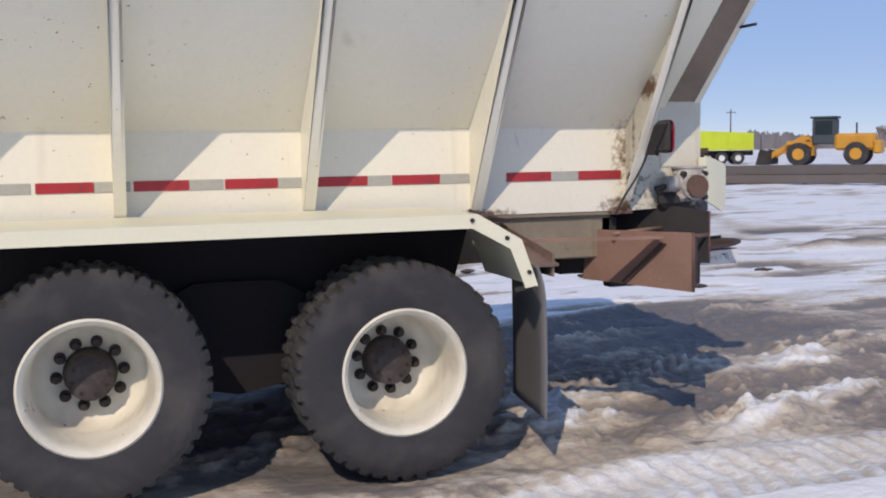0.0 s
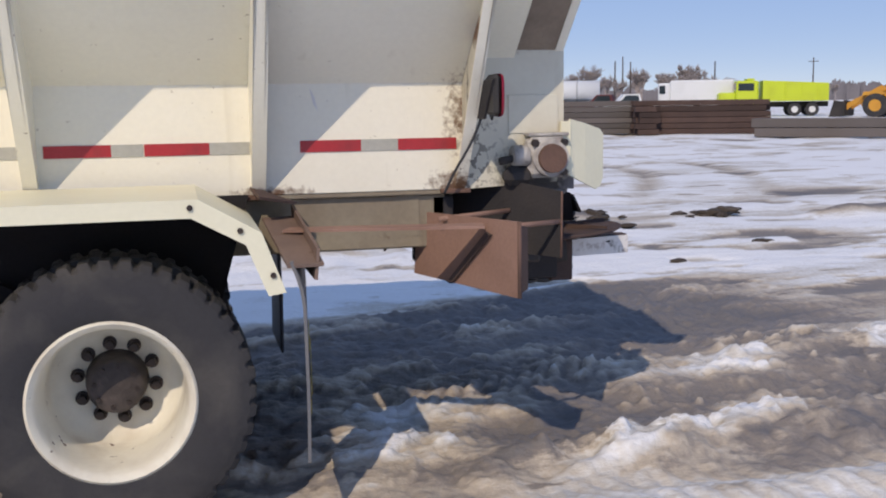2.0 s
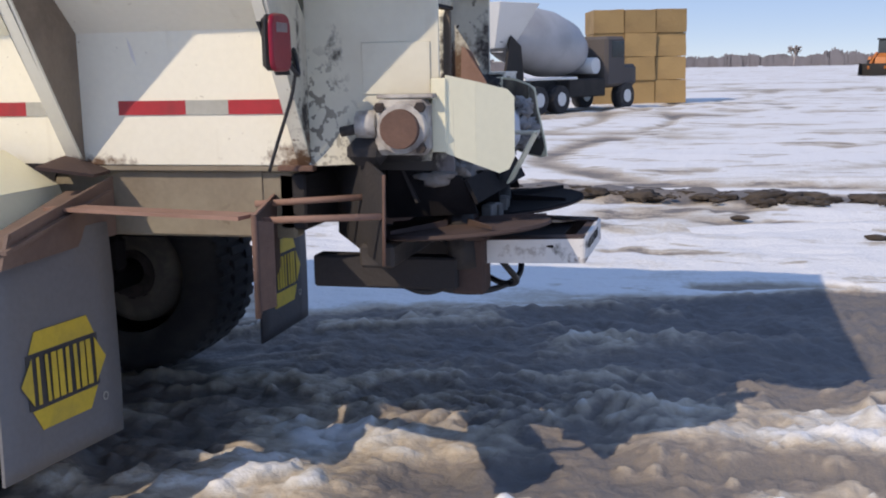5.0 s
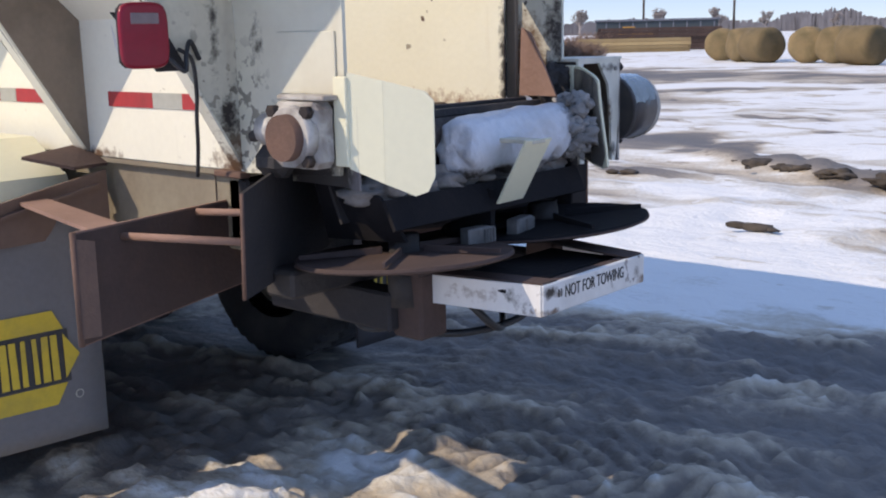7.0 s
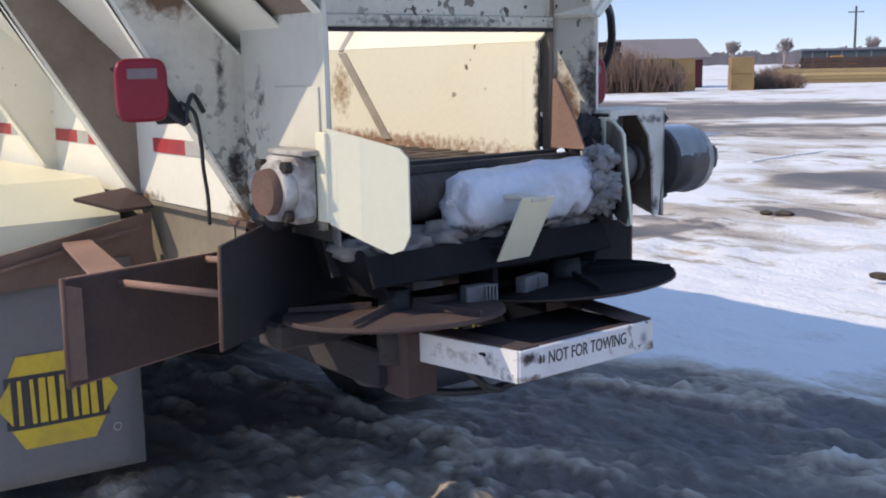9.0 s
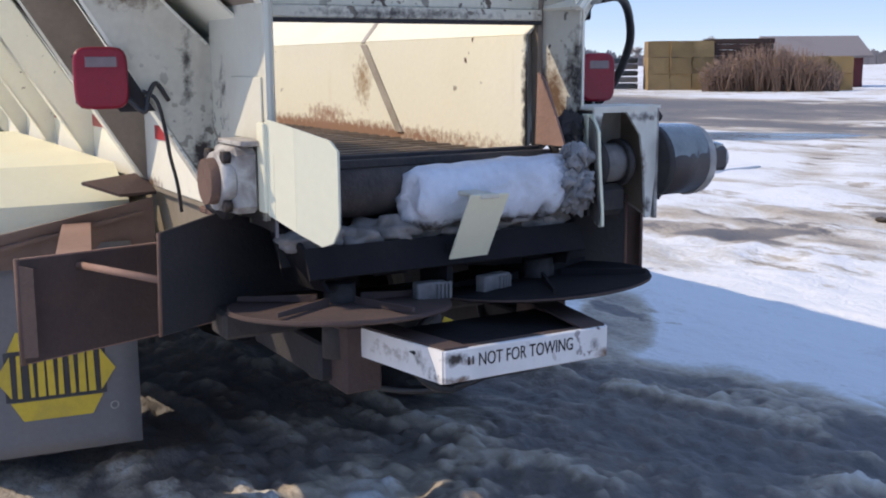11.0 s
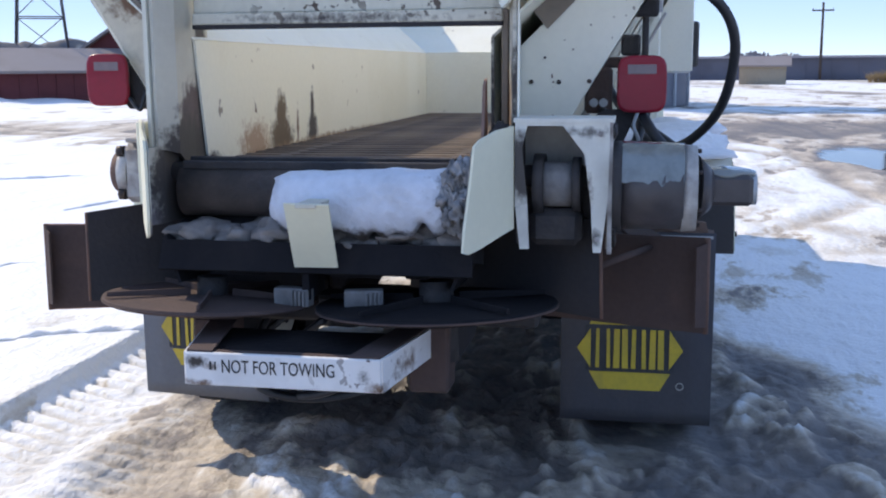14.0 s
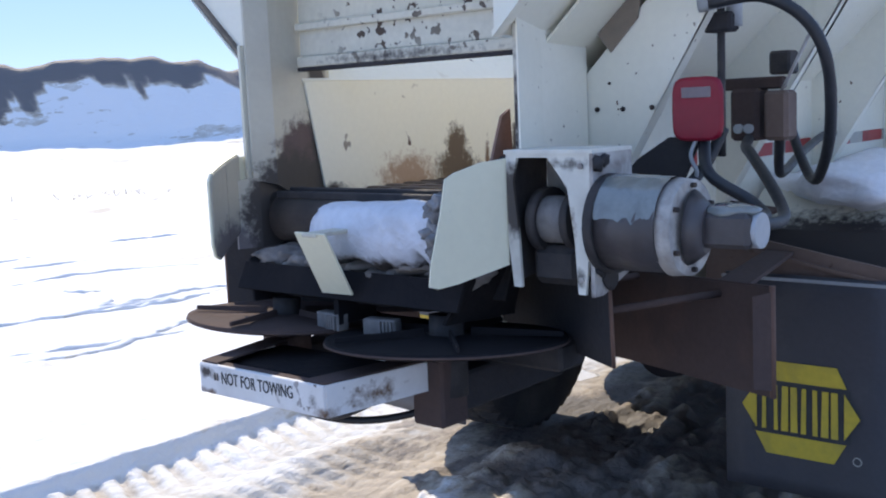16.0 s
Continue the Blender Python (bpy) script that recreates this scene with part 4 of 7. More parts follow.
    for k in range(38):
        x = X_FRONT + 1.0 + k * 0.0985
        part("slat", slat, None, conv, m=pose(x, 0, 1.318))
    for y in (-0.3, 0.3):
        part("chain", box(X_FRONT + 0.95, 1.86, y - 0.02, y + 0.02, 1.322, 1.338, 0.004), SLAT, conv)
    # head drum
    drum = part("head_drum", cyl((1.845, -0.46, 1.27), (1.845, 0.46, 1.27), 0.082, n=28), DRUMDIRT, truck, "dirty black conveyor head drum")
    part("shaft", cyl((1.863, -0.66, 1.325), (1.863, 0.76, 1.325), 0.03), GREASE, drum)
    for k in range(2):
        a = radians(62 + 40 * k)
        part("drum_slat", box(1.845 + 0.088 * math.cos(a) - 0.012, 1.845 + 0.088 * math.cos(a) + 0.012, -0.45, 0.45, 1.27 + 0.088 * math.sin(a) - 0.012, 1.27 + 0.088 * math.sin(a) + 0.012, 0.003), GREASE, drum)
    part("wiper_plate", plate([(1.80, -0.46, 1.20), (1.80, 0.46, 1.20), (1.86, 0.46, 1.06), (1.86, -0.46, 1.06)], 0.01), BLACKSTEEL, truck)


def build_tape():
    # reflective strip: red and silver pieces along both sills
    red = mesh_of("red_tape", box(0, 0.262, -0.0015, 0.0015, 0, 0.05, 0), REDTAPE)
    grey = mesh_of("silver_tape", box(0, 0.165, -0.0012, 0.0012, 0, 0.05, 0), GREYTAPE)
    for s in (-1, 1):
        for x0 in (-1.60, -1.155, -0.72, -0.255, 0.138, 0.778, 1.203, -2.05):
            part("red_tape", red, None, truck, m=pose(x0, s * 0.5085, 1.368))
        for x0 in (-1.785, -1.335, -0.892, -0.455, 0.008 - 0.04, 0.40, 1.04):
            part("silver_tape", grey, None, truck, m=pose(x0, s * 0.508, 1.368))


def tyre_mesh():
    """One moulded body: smooth sidewalls, worn tread blocks standing out of the crown and shoulders."""
    half = [(0.298, 0.205), (0.33, 0.222), (0.40, 0.229), (0.440, 0.226), (0.462, 0.219), (0.488, 0.208), (0.503, 0.194), (0.506, 0.15), (0.506, 0.088), (0.500, 0.078), (0.506, 0.066)]
    prof = [(r, -y) for r, y in half] + half[::-1]
    lugs, each = 44, 6
    bm = add_lathe(bmesh.new(), prof, lugs * each)
    n = lugs * each
    bm.verts.ensure_lookup_table()
    for q, (r, y) in enumerate(prof):
        for i in range(n):
            v = bm.verts[q * n + i]
            shift = 0.5 if abs(y) < 0.07 else (0.25 if y > 0 else 0.0)
            lug, u = divmod(i / each + shift, 1.0)
            worn = 0.6 + 0.5 * noise.noise(Vector((lug * 1.3, y * 9, 2)))
            on = 1.0 if u < 0.55 else 0.0
            k = 1.0
            if r >= 0.503:
                k = 1 + ((0.016 * worn if on else -0.008) + 0.004 * noise.noise(Vector((i * 0.4, y * 20, 6)))) / 0.506
            elif r >= 0.46:
                v.co.y += math.copysign((0.004 if on else -0.007) * worn, y)
                k = 1 + (0.004 if on else -0.006) * worn / 0.49
            v.co.x *= k
            v.co.z *= k
    for f in bm.faces:
        c = f.calc_center_median()
        f.smooth = math.hypot(c.x, c.z) < 0.455
    return mesh_of("tyre", bm, RUBBER)


def build_wheels():
    tyre = tyre_mesh()
    rim = bmesh.new()
    add_lathe(rim, [(0.292, -0.212), (0.305, -0.206), (0.302, -0.196), (0.282, -0.186), (0.272, -0.15), (0.266, -0.10), (0.260, 0.06), (0.254, 0.14), (0.20, 0.175), (0.13, 0.18)], 48)
    add_lathe(rim, [(0.292, -0.212), (0.276, -0.196), (0.268, -0.18), (0.264, -0.14), (0.258, -0.09), (0.252, 0.04), (0.246, 0.125), (0.19, 0.158), (0.10, 0.16)], 48)
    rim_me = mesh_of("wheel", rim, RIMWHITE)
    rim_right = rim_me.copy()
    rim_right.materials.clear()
    rim_right.materials.append(RIMDARK)
    hub = bmesh.new()
    add_lathe(hub, [(0.02, 0.035), (0.092, 0.038), (0.107, 0.05), (0.113, 0.09), (0.118, 0.13), (0.122, 0.18)], 28, True)
    hub_me = mesh_of("hub", hub, HUBMAT)
    bolt_me = mesh_of("hub_bolt", add_cyl(bmesh.new(), (0, 0.037, 0), (0, 0.024, 0), 0.009, n=6), NUTMAT)
    nut_me = mesh_of("lug_nut", add_cyl(add_cyl(bmesh.new(), (0, 0.16, 0), (0, 0.142, 0), 0.027, n=12), (0, 0.142, 0), (0, 0.104, 0), 0.019, 0.017, n=6), NUTMAT)
    for s in (-1, 1):
        for x, turn in ((0.0, 10), (-1.39, 31)):
            m = pose(x, 0.975 * s, 0.518 if x > -1 else 0.56, 0, turn, 0 if s < 0 else 180)
            w = part("wheel", rim_me if s < 0 else rim_right, None, truck, "dished white steel wheel" if s < 0 else "dark steel wheel", m)
            part("tyre", tyre, None, w, "mud-caked lugged truck tyre")
            h = part("hub", hub_me, None, w, "dirty black hub")
            for k in range(8):
                a = 2 * math.pi * k / 8
                part("hub_bolt", bolt_me, None, w, m=pose(0.08 * math.cos(a), 0, 0.08 * math.sin(a)))
            for k in range(10):
                a = 2 * math.pi * k / 10
                part("lug_nut", nut_me, None, w, m=pose(0.148 * math.cos(a), 0, 0.148 * math.sin(a)))
    for x in (0.0, -1.39):
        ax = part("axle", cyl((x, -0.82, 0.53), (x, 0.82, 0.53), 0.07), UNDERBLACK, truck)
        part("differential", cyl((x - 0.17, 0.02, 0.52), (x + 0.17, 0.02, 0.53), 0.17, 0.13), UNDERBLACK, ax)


def build_chassis():
    for s in (-1, 1):
        y = 0.43 * s
        part("frame_rail", box(-5.6, 1.42, y - 0.04, y + 0.04, 0.93, BOT - 0.02, 0.008), RAILTAN, truck)
        part("sill_foot", box(-2.9, 1.46, min(0.36 * s, 0.50 * s), max(0.36 * s, 0.50 * s), BOT - 0.022, BOT, 0.004), RAILTAN, truck)
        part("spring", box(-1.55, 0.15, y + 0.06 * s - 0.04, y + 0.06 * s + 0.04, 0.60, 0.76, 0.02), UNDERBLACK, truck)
        # apron, beam and bracket unseen, added as the dark between the wheels
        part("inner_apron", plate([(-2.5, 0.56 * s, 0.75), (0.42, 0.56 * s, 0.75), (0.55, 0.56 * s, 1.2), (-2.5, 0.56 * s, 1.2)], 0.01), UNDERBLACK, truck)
        beam = part("walking_beam", plate([(-1.45, 0.60 * s, 0.50), (-0.695, 0.60 * s, 0.36), (0.06, 0.60 * s, 0.50), (0.06, 0.60 * s, 0.62), (-0.5, 0.60 * s, 0.92), (-0.9, 0.60 * s, 0.92), (-1.45, 0.60 * s, 0.62)], 0.08), UNDERBLACK, truck, "unseen black suspension beam added to fill the dark gap")
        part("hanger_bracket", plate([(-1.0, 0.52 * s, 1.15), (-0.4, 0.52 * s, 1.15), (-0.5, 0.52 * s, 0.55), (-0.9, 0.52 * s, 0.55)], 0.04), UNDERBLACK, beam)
        # fender: top, bent rear end, lip
        yo, yi = 1.28 * s, 0.56 * s
        f = bmesh.new()
        line = [(-2.75, 1.02), (-2.45, 1.20), (-2.2, 1.245), (0.33, 1.25), (0.545, 1.125), (0.625, 0.905)]
        sheet_strip(f, [((x, yo, z), (x, yi, z)) for x, z in line], (0.003, 0, -0.008))
        fender = part("fender", f, CREAM_CLEAN if s < 0 else CREAM_SOILED, truck, "long cream tandem fender with angled rear end" if s < 0 else "cream tandem fender caked with dark dirt")
        lip = bmesh.new()
        low = [(-2.68, 0.99), (-2.40, 1.135), (-2.19, 1.178), (0.302, 1.185), (0.488, 1.083), (0.562, 0.895)]
        sheet_strip(lip, [((xa, yo + 0.004 * s, za), (xb, yo + 0.004 * s, zb)) for (xa, za), (xb, zb) in zip(line, low)], (0, -0.008 * s, 0))
        part("lip", lip, CREAM_CLEAN, fender)
        for x, z in ((0.47, 1.135), (0.30, 1.222), (0.58, 0.97)):
            part("bolt", cyl((x, yo - 0.001 * s, z), (x, yo + 0.012 * s, z), 0.011, n=8), NUTMAT, fender)
        # rusty mudflap hanger
        hang = part("flap_hanger", plate([(0.56, 0.50 * s, 1.225), (0.58, 0.74 * s, 1.20), (0.74, 0.64 * s, 1.165), (0.72, 0.50 * s, 1.165)], 0.012), DARKRUST, truck, "rusty angle-iron mudflap hanger")
        part("hanger_plate", plate([(0.735, 0.52 * s, 1.15), (0.76, 1.16 * s, 1.04), (0.745, 1.19 * s, 0.93), (0.735, 0.52 * s, 0.94)], 0.012), SILL, hang)
        part("hanger_angle", plate([(0.60, 0.60 * s, 1.10), (0.76, 0.56 * s, 1.10), (0.775, 1.19 * s, 0.985), (0.64, 1.20 * s, 0.985)], 0.012), SILL, hang)
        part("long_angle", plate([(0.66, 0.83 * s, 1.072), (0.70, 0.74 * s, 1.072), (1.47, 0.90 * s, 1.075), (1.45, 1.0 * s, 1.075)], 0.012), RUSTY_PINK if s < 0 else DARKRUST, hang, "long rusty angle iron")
        part("rear_cross_plate", plate([(0.80, 0.44 * s, 1.165), (1.30, 0.47 * s, 1.165), (1.30, 0.47 * s, 0.985), (0.80, 0.44 * s, 0.985)], 0.01), RAILTAN, hang)
        if s > 0:
            # light on the angle's top edge drawn as a pale metal strip
            part("hanger_edge", box(0.772, 0.784, 0.60, 1.19, 0.978, 0.990, 0.002), PANEL_GREY, hang, "pale strip painting light on the hanger's top edge")
        build_flap(s)
    part("cross_member", box(0.9, 1.0, -0.43, 0.43, 0.95, 1.12, 0.008), BLACKSTEEL, truck)
    part("cross_member", box(1.36, 1.46, -0.47, 0.47, 0.96, 1.16, 0.008), BLACKSTEEL, truck)
    part("drive_shaft", cyl((-1.3, 0, 0.62), (-4.5, 0, 0.8), 0.055), UNDERBLACK, truck)


def build_flap(s):
    y0, y1, low = 0.615, 1.2, 0.236

    def skin(y, z):
        """Rear face of the hanging sheet: the left one swings forward at its outer edge and curls under the fender."""
        u = (y - y0) / (y1 - y0)
        wave = 0.006 * math.sin((z - low) * 5.2) * (1.1 - z)
        if s > 0:
            return 0.782 + wave
        return 0.772 - 0.068 * u + wave - (0.25 + u) * 0.9 * max(0.0, z - 0.80) ** 2

    bm = bmesh.new()
    rows, cols = 14, 6
    v = []
    for i in range(rows + 1):
        z = low + (1.0 - low) * i / rows
        line = []
        for k in range(cols + 1):
            y = y0 + (y1 - y0) * k / cols
            x = skin(y, z)
            line.append((bm.verts.new((x, y * s, z)), bm.verts.new((x - 0.012, y * s, z))))
        v.append(line)
    for i in range(rows):
        for k in range(cols):
            bm.faces.new((v[i][k][0], v[i][k + 1][0], v[i + 1][k + 1][0], v[i + 1][k][0])).smooth = True
            bm.faces.new((v[i][k][1], v[i + 1][k][1], v[i + 1][k + 1][1], v[i][k + 1][1])).smooth = True
        for k in (0, cols):
            bm.faces.new((v[i][k][0], v[i + 1][k][0], v[i + 1][k][1], v[i][k][1]))
    for k in range(cols):
        for i in (0, rows):
            bm.faces.new((v[i][k][0], v[i][k][1], v[i][k + 1][1], v[i][k + 1][0]))
    flap = part("mudflap", bm, FLAPMAT if s < 0 else FLAPSHADE, truck, "dusty grey rubber mudflap, lightened for snow bounce, with yellow hexagonal emblem" if s < 0 else "black rubber mudflap, darkened as shade, with yellow hexagonal emblem")
    # emblem: yellow hexagon cut by a dark band that carries plain yellow blocks
    c = 0.905 * s + (0.0 if s < 0 else -0.02)

    def flat(name, pts, material, off):
        part(name, plate([(skin(abs(c + a), z) + 0.004 + off, c + a, z) for a, z in pts], 0.002), material, flap)

    flat("emblem_top", [(-0.158, 0.632), (0.158, 0.632), (0.125, 0.70), (-0.125, 0.70)], YELLOW, 0.0)
    flat("emblem_foot", [(-0.158, 0.442), (-0.118, 0.37), (0.118, 0.37), (0.158, 0.442)], YELLOW, 0.0)
    flat("emblem_band", [(-0.172, 0.445), (0.172, 0.445), (0.172, 0.629), (-0.172, 0.629)], DARKPRINT, -0.001)
    for q in (-1, 1):
        flat("emblem_point", [(q * 0.205, 0.536), (q * 0.152, 0.458), (q * 0.152, 0.616)], YELLOW, 0.004)
    for k, (lean, gap) in enumerate(((0.0, 0.010), (0.0, 0.0), (0.0, 0.007), (0.0, 0.0))):
        a = -0.104 + 0.0693 * k
        flat("emblem_block", [(a - 0.029, 0.458), (a - gap - 0.004, 0.458), (a - gap + lean * 0.4 - 0.004, 0.616), (a - 0.026 + lean, 0.616)], YELLOW, 0.004)
        flat("emblem_block", [(a + gap + 0.005, 0.458), (a + 0.029, 0.458), (a + 0.026 + lean, 0.616), (a + gap + lean * 0.4 + 0.004, 0.616)], YELLOW, 0.004)
    ring = bmesh.new()
    for k in range(12):
        a, b = 2 * math.pi * k / 12, 2 * math.pi * (k + 1) / 12
        add_plate(ring, [(skin(abs(c + 0.195), 0.392) + 0.005, c + 0.195 + r * math.cos(t), 0.392 + r * math.sin(t)) for r, t in ((0.016, a), (0.016, b), (0.012, b), (0.012, a))], 0.002)
    part("emblem_ring", ring, GREYTAPE, flap)


def build_rear_gear():
    # bearing on the left cheek
    b = part("bearing", box(1.765, 1.945, -0.625, -0.535, 1.235, 1.415, 0.02), BEARMAT, truck, "chipped white flange bearing with rusty cap")
    part("cap", cyl((1.863, -0.62, 1.322), (1.863, -0.672, 1.322), 0.066, 0.062, 24), RUSTY, b, "rusty round cap")
    part("collar", cyl((1.863, -0.61, 1.322), (1.863, -0.645, 1.322), 0.085, 0.08, 24), BEARMAT, b)
    for x, z in ((1.79, 1.39), (1.925, 1.39), (1.925, 1.26)):
        part("bolt", cyl((x, -0.62, z), (x, -0.642, z), 0.018, n=6), NUTMAT, b)
    part("top_strap", box(1.77, 1.96, -0.60, -0.53, 1.418, 1.432, 0.003), BEARMAT, b)
    part("take_up_nut", cyl((1.70, -0.585, 1.335), (1.77, -0.585, 1.335), 0.045, 0.05, 10), BEARMAT, b)
    part("take_up_rod", cyl((1.64, -0.585, 1.31), (1.72, -0.585, 1.325), 0.017, n=8), GREASE, b)
    part("grease_clump", box(1.66, 1.80, -0.62, -0.54, 1.20, 1.29, 0.03), GREASE, b)
    # side shields of the drum
    for s in (-1, 1):
        if s > 0:
            f = lambda u, z: (1.963 + 0.205 * u, 0.560 - 0.110 * u - 0.03 * u * (1 - u), z)
            bm = bmesh.new()
            for pts in (((0, 1.470), (0, 1.185), (0.30, 1.165), (0.30, 1.462)), ((0.30, 1.462), (0.30, 1.165), (0.62, 1.146), (0.62, 1.440)),
                        ((0.62, 1.440), (0.62, 1.146), (0.88, 1.138), (1.0, 1.146), (0.97, 1.20), (0.82, 1.33), (0.74, 1.424))):
                add_plate(bm, [f(u, z) for u, z in pts], 0.008)
            sh = part("shield", bm, CREAM_CLEAN, truck, "cream curved shield plate")
            h = lambda u, z: (f(u, z)[0] - 0.002, f(u, z)[1] - 0.007, z)
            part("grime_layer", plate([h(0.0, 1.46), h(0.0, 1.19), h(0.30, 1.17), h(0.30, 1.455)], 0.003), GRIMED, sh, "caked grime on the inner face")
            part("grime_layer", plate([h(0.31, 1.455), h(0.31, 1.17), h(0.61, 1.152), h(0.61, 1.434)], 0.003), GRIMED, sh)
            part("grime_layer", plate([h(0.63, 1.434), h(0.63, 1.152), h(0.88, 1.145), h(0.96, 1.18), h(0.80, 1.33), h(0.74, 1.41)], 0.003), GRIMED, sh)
            part("shield_tab", box(1.93, 1.966, 0.545, 0.562, 1.24, 1.47, 0.003), CREAM_CLEAN, sh)
            continue
        f = lambda u, z: (1.985 + 0.20 * u, s * (0.535 - 0.095 * u), z)
        bm = bmesh.new()
        add_plate(bm, [f(0, 1.49), f(0, 1.235), f(0.45, 1.195), f(0.45, 1.468)], 0.008)
        g = lambda u, z: (f(u, z)[0] + 0.012 * (u - 0.45), f(u, z)[1] - s * 0.03 * (u - 0.45), z)
        add_plate(bm, [f(0.45, 1.468), f(0.45, 1.195), g(0.78, 1.163), g(0.92, 1.175), g(1.0, 1.215), g(1.0, 1.415), g(0.9, 1.44)], 0.008)
        sh = part("shield", bm, CREAM_CLEAN, truck, "cream folded shield plate")
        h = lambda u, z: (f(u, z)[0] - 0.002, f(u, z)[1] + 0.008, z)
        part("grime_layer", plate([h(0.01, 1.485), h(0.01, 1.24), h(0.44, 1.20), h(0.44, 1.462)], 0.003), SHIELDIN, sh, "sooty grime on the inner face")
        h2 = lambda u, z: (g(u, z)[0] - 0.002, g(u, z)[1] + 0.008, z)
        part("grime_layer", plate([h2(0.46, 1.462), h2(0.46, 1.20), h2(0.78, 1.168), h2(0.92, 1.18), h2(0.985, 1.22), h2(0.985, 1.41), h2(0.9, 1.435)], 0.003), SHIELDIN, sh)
        part("shield_tab", box(1.94, 1.99, -0.548, -0.53, 1.24, 1.48, 0.003), CREAM_CLEAN, sh)
    # drive bracket: face plate with a chamfered arch, two cheeks, a lid
    outer = ((0.580, 1.128), (0.566, 1.26), (0.566, 1.41), (0.566, 1.482), (0.825, 1.482), (0.825, 1.40), (0.822, 1.26), (0.806, 1.122))
    inner = ((0.606, 1.128), (0.600, 1.27), (0.586, 1.41), (0.600, 1.472), (0.698, 1.472), (0.757, 1.395), (0.776, 1.26), (0.784, 1.122))
    face = bmesh.new()
    sheet_strip(face, [((1.961, *p), (1.961, *q)) for p, q in zip(outer, inner)], (0.010, 0, 0))
    bracket = part("drive_bracket", face, BRACKET, truck, "paint-chipped pale cream drive bracket with arched opening")
    part("bracket_cheek", plate([(1.962, 0.572, 1.478), (1.80, 0.572, 1.478), (1.80, 0.572, 1.16), (1.94, 0.572, 1.14)], 0.010), GREASE, bracket)
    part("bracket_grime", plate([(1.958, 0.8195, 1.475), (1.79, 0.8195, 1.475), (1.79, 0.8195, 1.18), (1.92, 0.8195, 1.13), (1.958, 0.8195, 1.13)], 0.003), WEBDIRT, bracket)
    part("bracket_cheek", plate([(1.970, 0.828, 1.482), (1.78, 0.828, 1.482), (1.78, 0.828, 1.17), (1.93, 0.828, 1.118), (1.970, 0.828, 1.118)], 0.012), BEARMAT, bracket)
    part("bracket_lid", plate([(1.975, 0.562, 1.487), (1.975, 0.836, 1.487), (1.78, 0.836, 1.487), (1.78, 0.562, 1.487)], 0.010), BRACKET, bracket)
    part("bracket_back", plate([(1.79, 0.575, 1.478), (1.79, 0.825, 1.478), (1.79, 0.825, 1.17), (1.79, 0.575, 1.17)], 0.008), BACKGREY, bracket)
    part("sprocket", cyl((1.87, 0.612, 1.30), (1.87, 0.642, 1.30), 0.088, n=22), GREASE, bracket)
    part("coupling", cyl((1.885, 0.642, 1.303), (1.885, 0.722, 1.303), 0.064, n=24), HUBGREY, bracket, "grimy steel shaft coupling")
    part("coupling_flange", cyl((1.885, 0.722, 1.303), (1.885, 0.745, 1.303), 0.078, n=24), GREASE, bracket)
    part("chain_guard", box(1.80, 1.92, 0.60, 0.75, 1.13, 1.235, 0.02), GREASE, bracket)
    for y, z in ((0.80, 1.45), (0.795, 1.16)):
        part("bolt", cyl((1.97, y, z), (1.976, y, z), 0.008, n=6), BEARMAT, bracket)
    for x, z, r in ((1.95, 1.455, 0.02), (1.92, 1.465, 0.016), (1.95, 1.19, 0.022), (1.90, 1.16, 0.03)):
        g = bmesh.new()
        lump(g, (x, 0.838, z), (r * 1.2, 0.008, r), int(x * 77 + z * 31), 2, 3.0)
        part("grease_clump", g, GREASE, bracket)
    motor = part("drive_motor", cyl((1.90, 0.855, 1.30), (1.90, 1.025, 1.30), 0.118, 0.116, 32), MOTORMAT, truck, "grimy brown-black hydraulic drive motor, painted sky sheen on top")
    part("motor_flange", cyl((1.90, 0.835, 1.30), (1.90, 0.860, 1.30), 0.128, n=28), GREASE, motor)
    part("end_flange", cyl((1.89, 1.022, 1.297), (1.89, 1.062, 1.297), 0.122, 0.118, 28), BEARMAT, motor, "paint-chipped end flange")
    part("end_taper", cyl((1.882, 1.060, 1.295), (1.875, 1.098, 1.293), 0.095, 0.06, 20), MOTORMAT, motor)
    part("valve_end", box(1.80, 1.91, 1.085, 1.215, 1.25, 1.335, 0.012), MOTORMAT, motor)
    part("port_cap", cyl((1.856, 1.205, 1.292), (1.856, 1.226, 1.292), 0.043, n=16), PANEL_GREY, motor)
    for k in range(6):
        a = radians(30 + 60 * k)
        part("flange_bolt", cyl((1.89 + 0.103 * math.cos(a), 1.06, 1.297 + 0.103 * math.sin(a)), (1.89 + 0.103 * math.cos(a), 1.074, 1.297 + 0.103 * math.sin(a)), 0.007, n=6), NUTMAT, motor)
    # thin cap that paints the sky's reflection along the motor's top
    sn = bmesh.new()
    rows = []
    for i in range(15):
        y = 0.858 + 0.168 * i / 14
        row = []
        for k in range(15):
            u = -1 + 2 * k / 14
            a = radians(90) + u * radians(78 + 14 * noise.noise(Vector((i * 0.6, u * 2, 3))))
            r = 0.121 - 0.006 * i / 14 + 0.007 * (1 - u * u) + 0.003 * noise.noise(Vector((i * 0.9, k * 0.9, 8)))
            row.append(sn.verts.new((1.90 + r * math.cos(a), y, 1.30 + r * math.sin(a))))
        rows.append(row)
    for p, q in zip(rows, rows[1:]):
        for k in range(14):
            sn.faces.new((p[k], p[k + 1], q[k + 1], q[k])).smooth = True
    part("wet_film", sn, MOTORSHEEN, motor, "paler glossy cap painting the sky's sheen on top")
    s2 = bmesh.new()
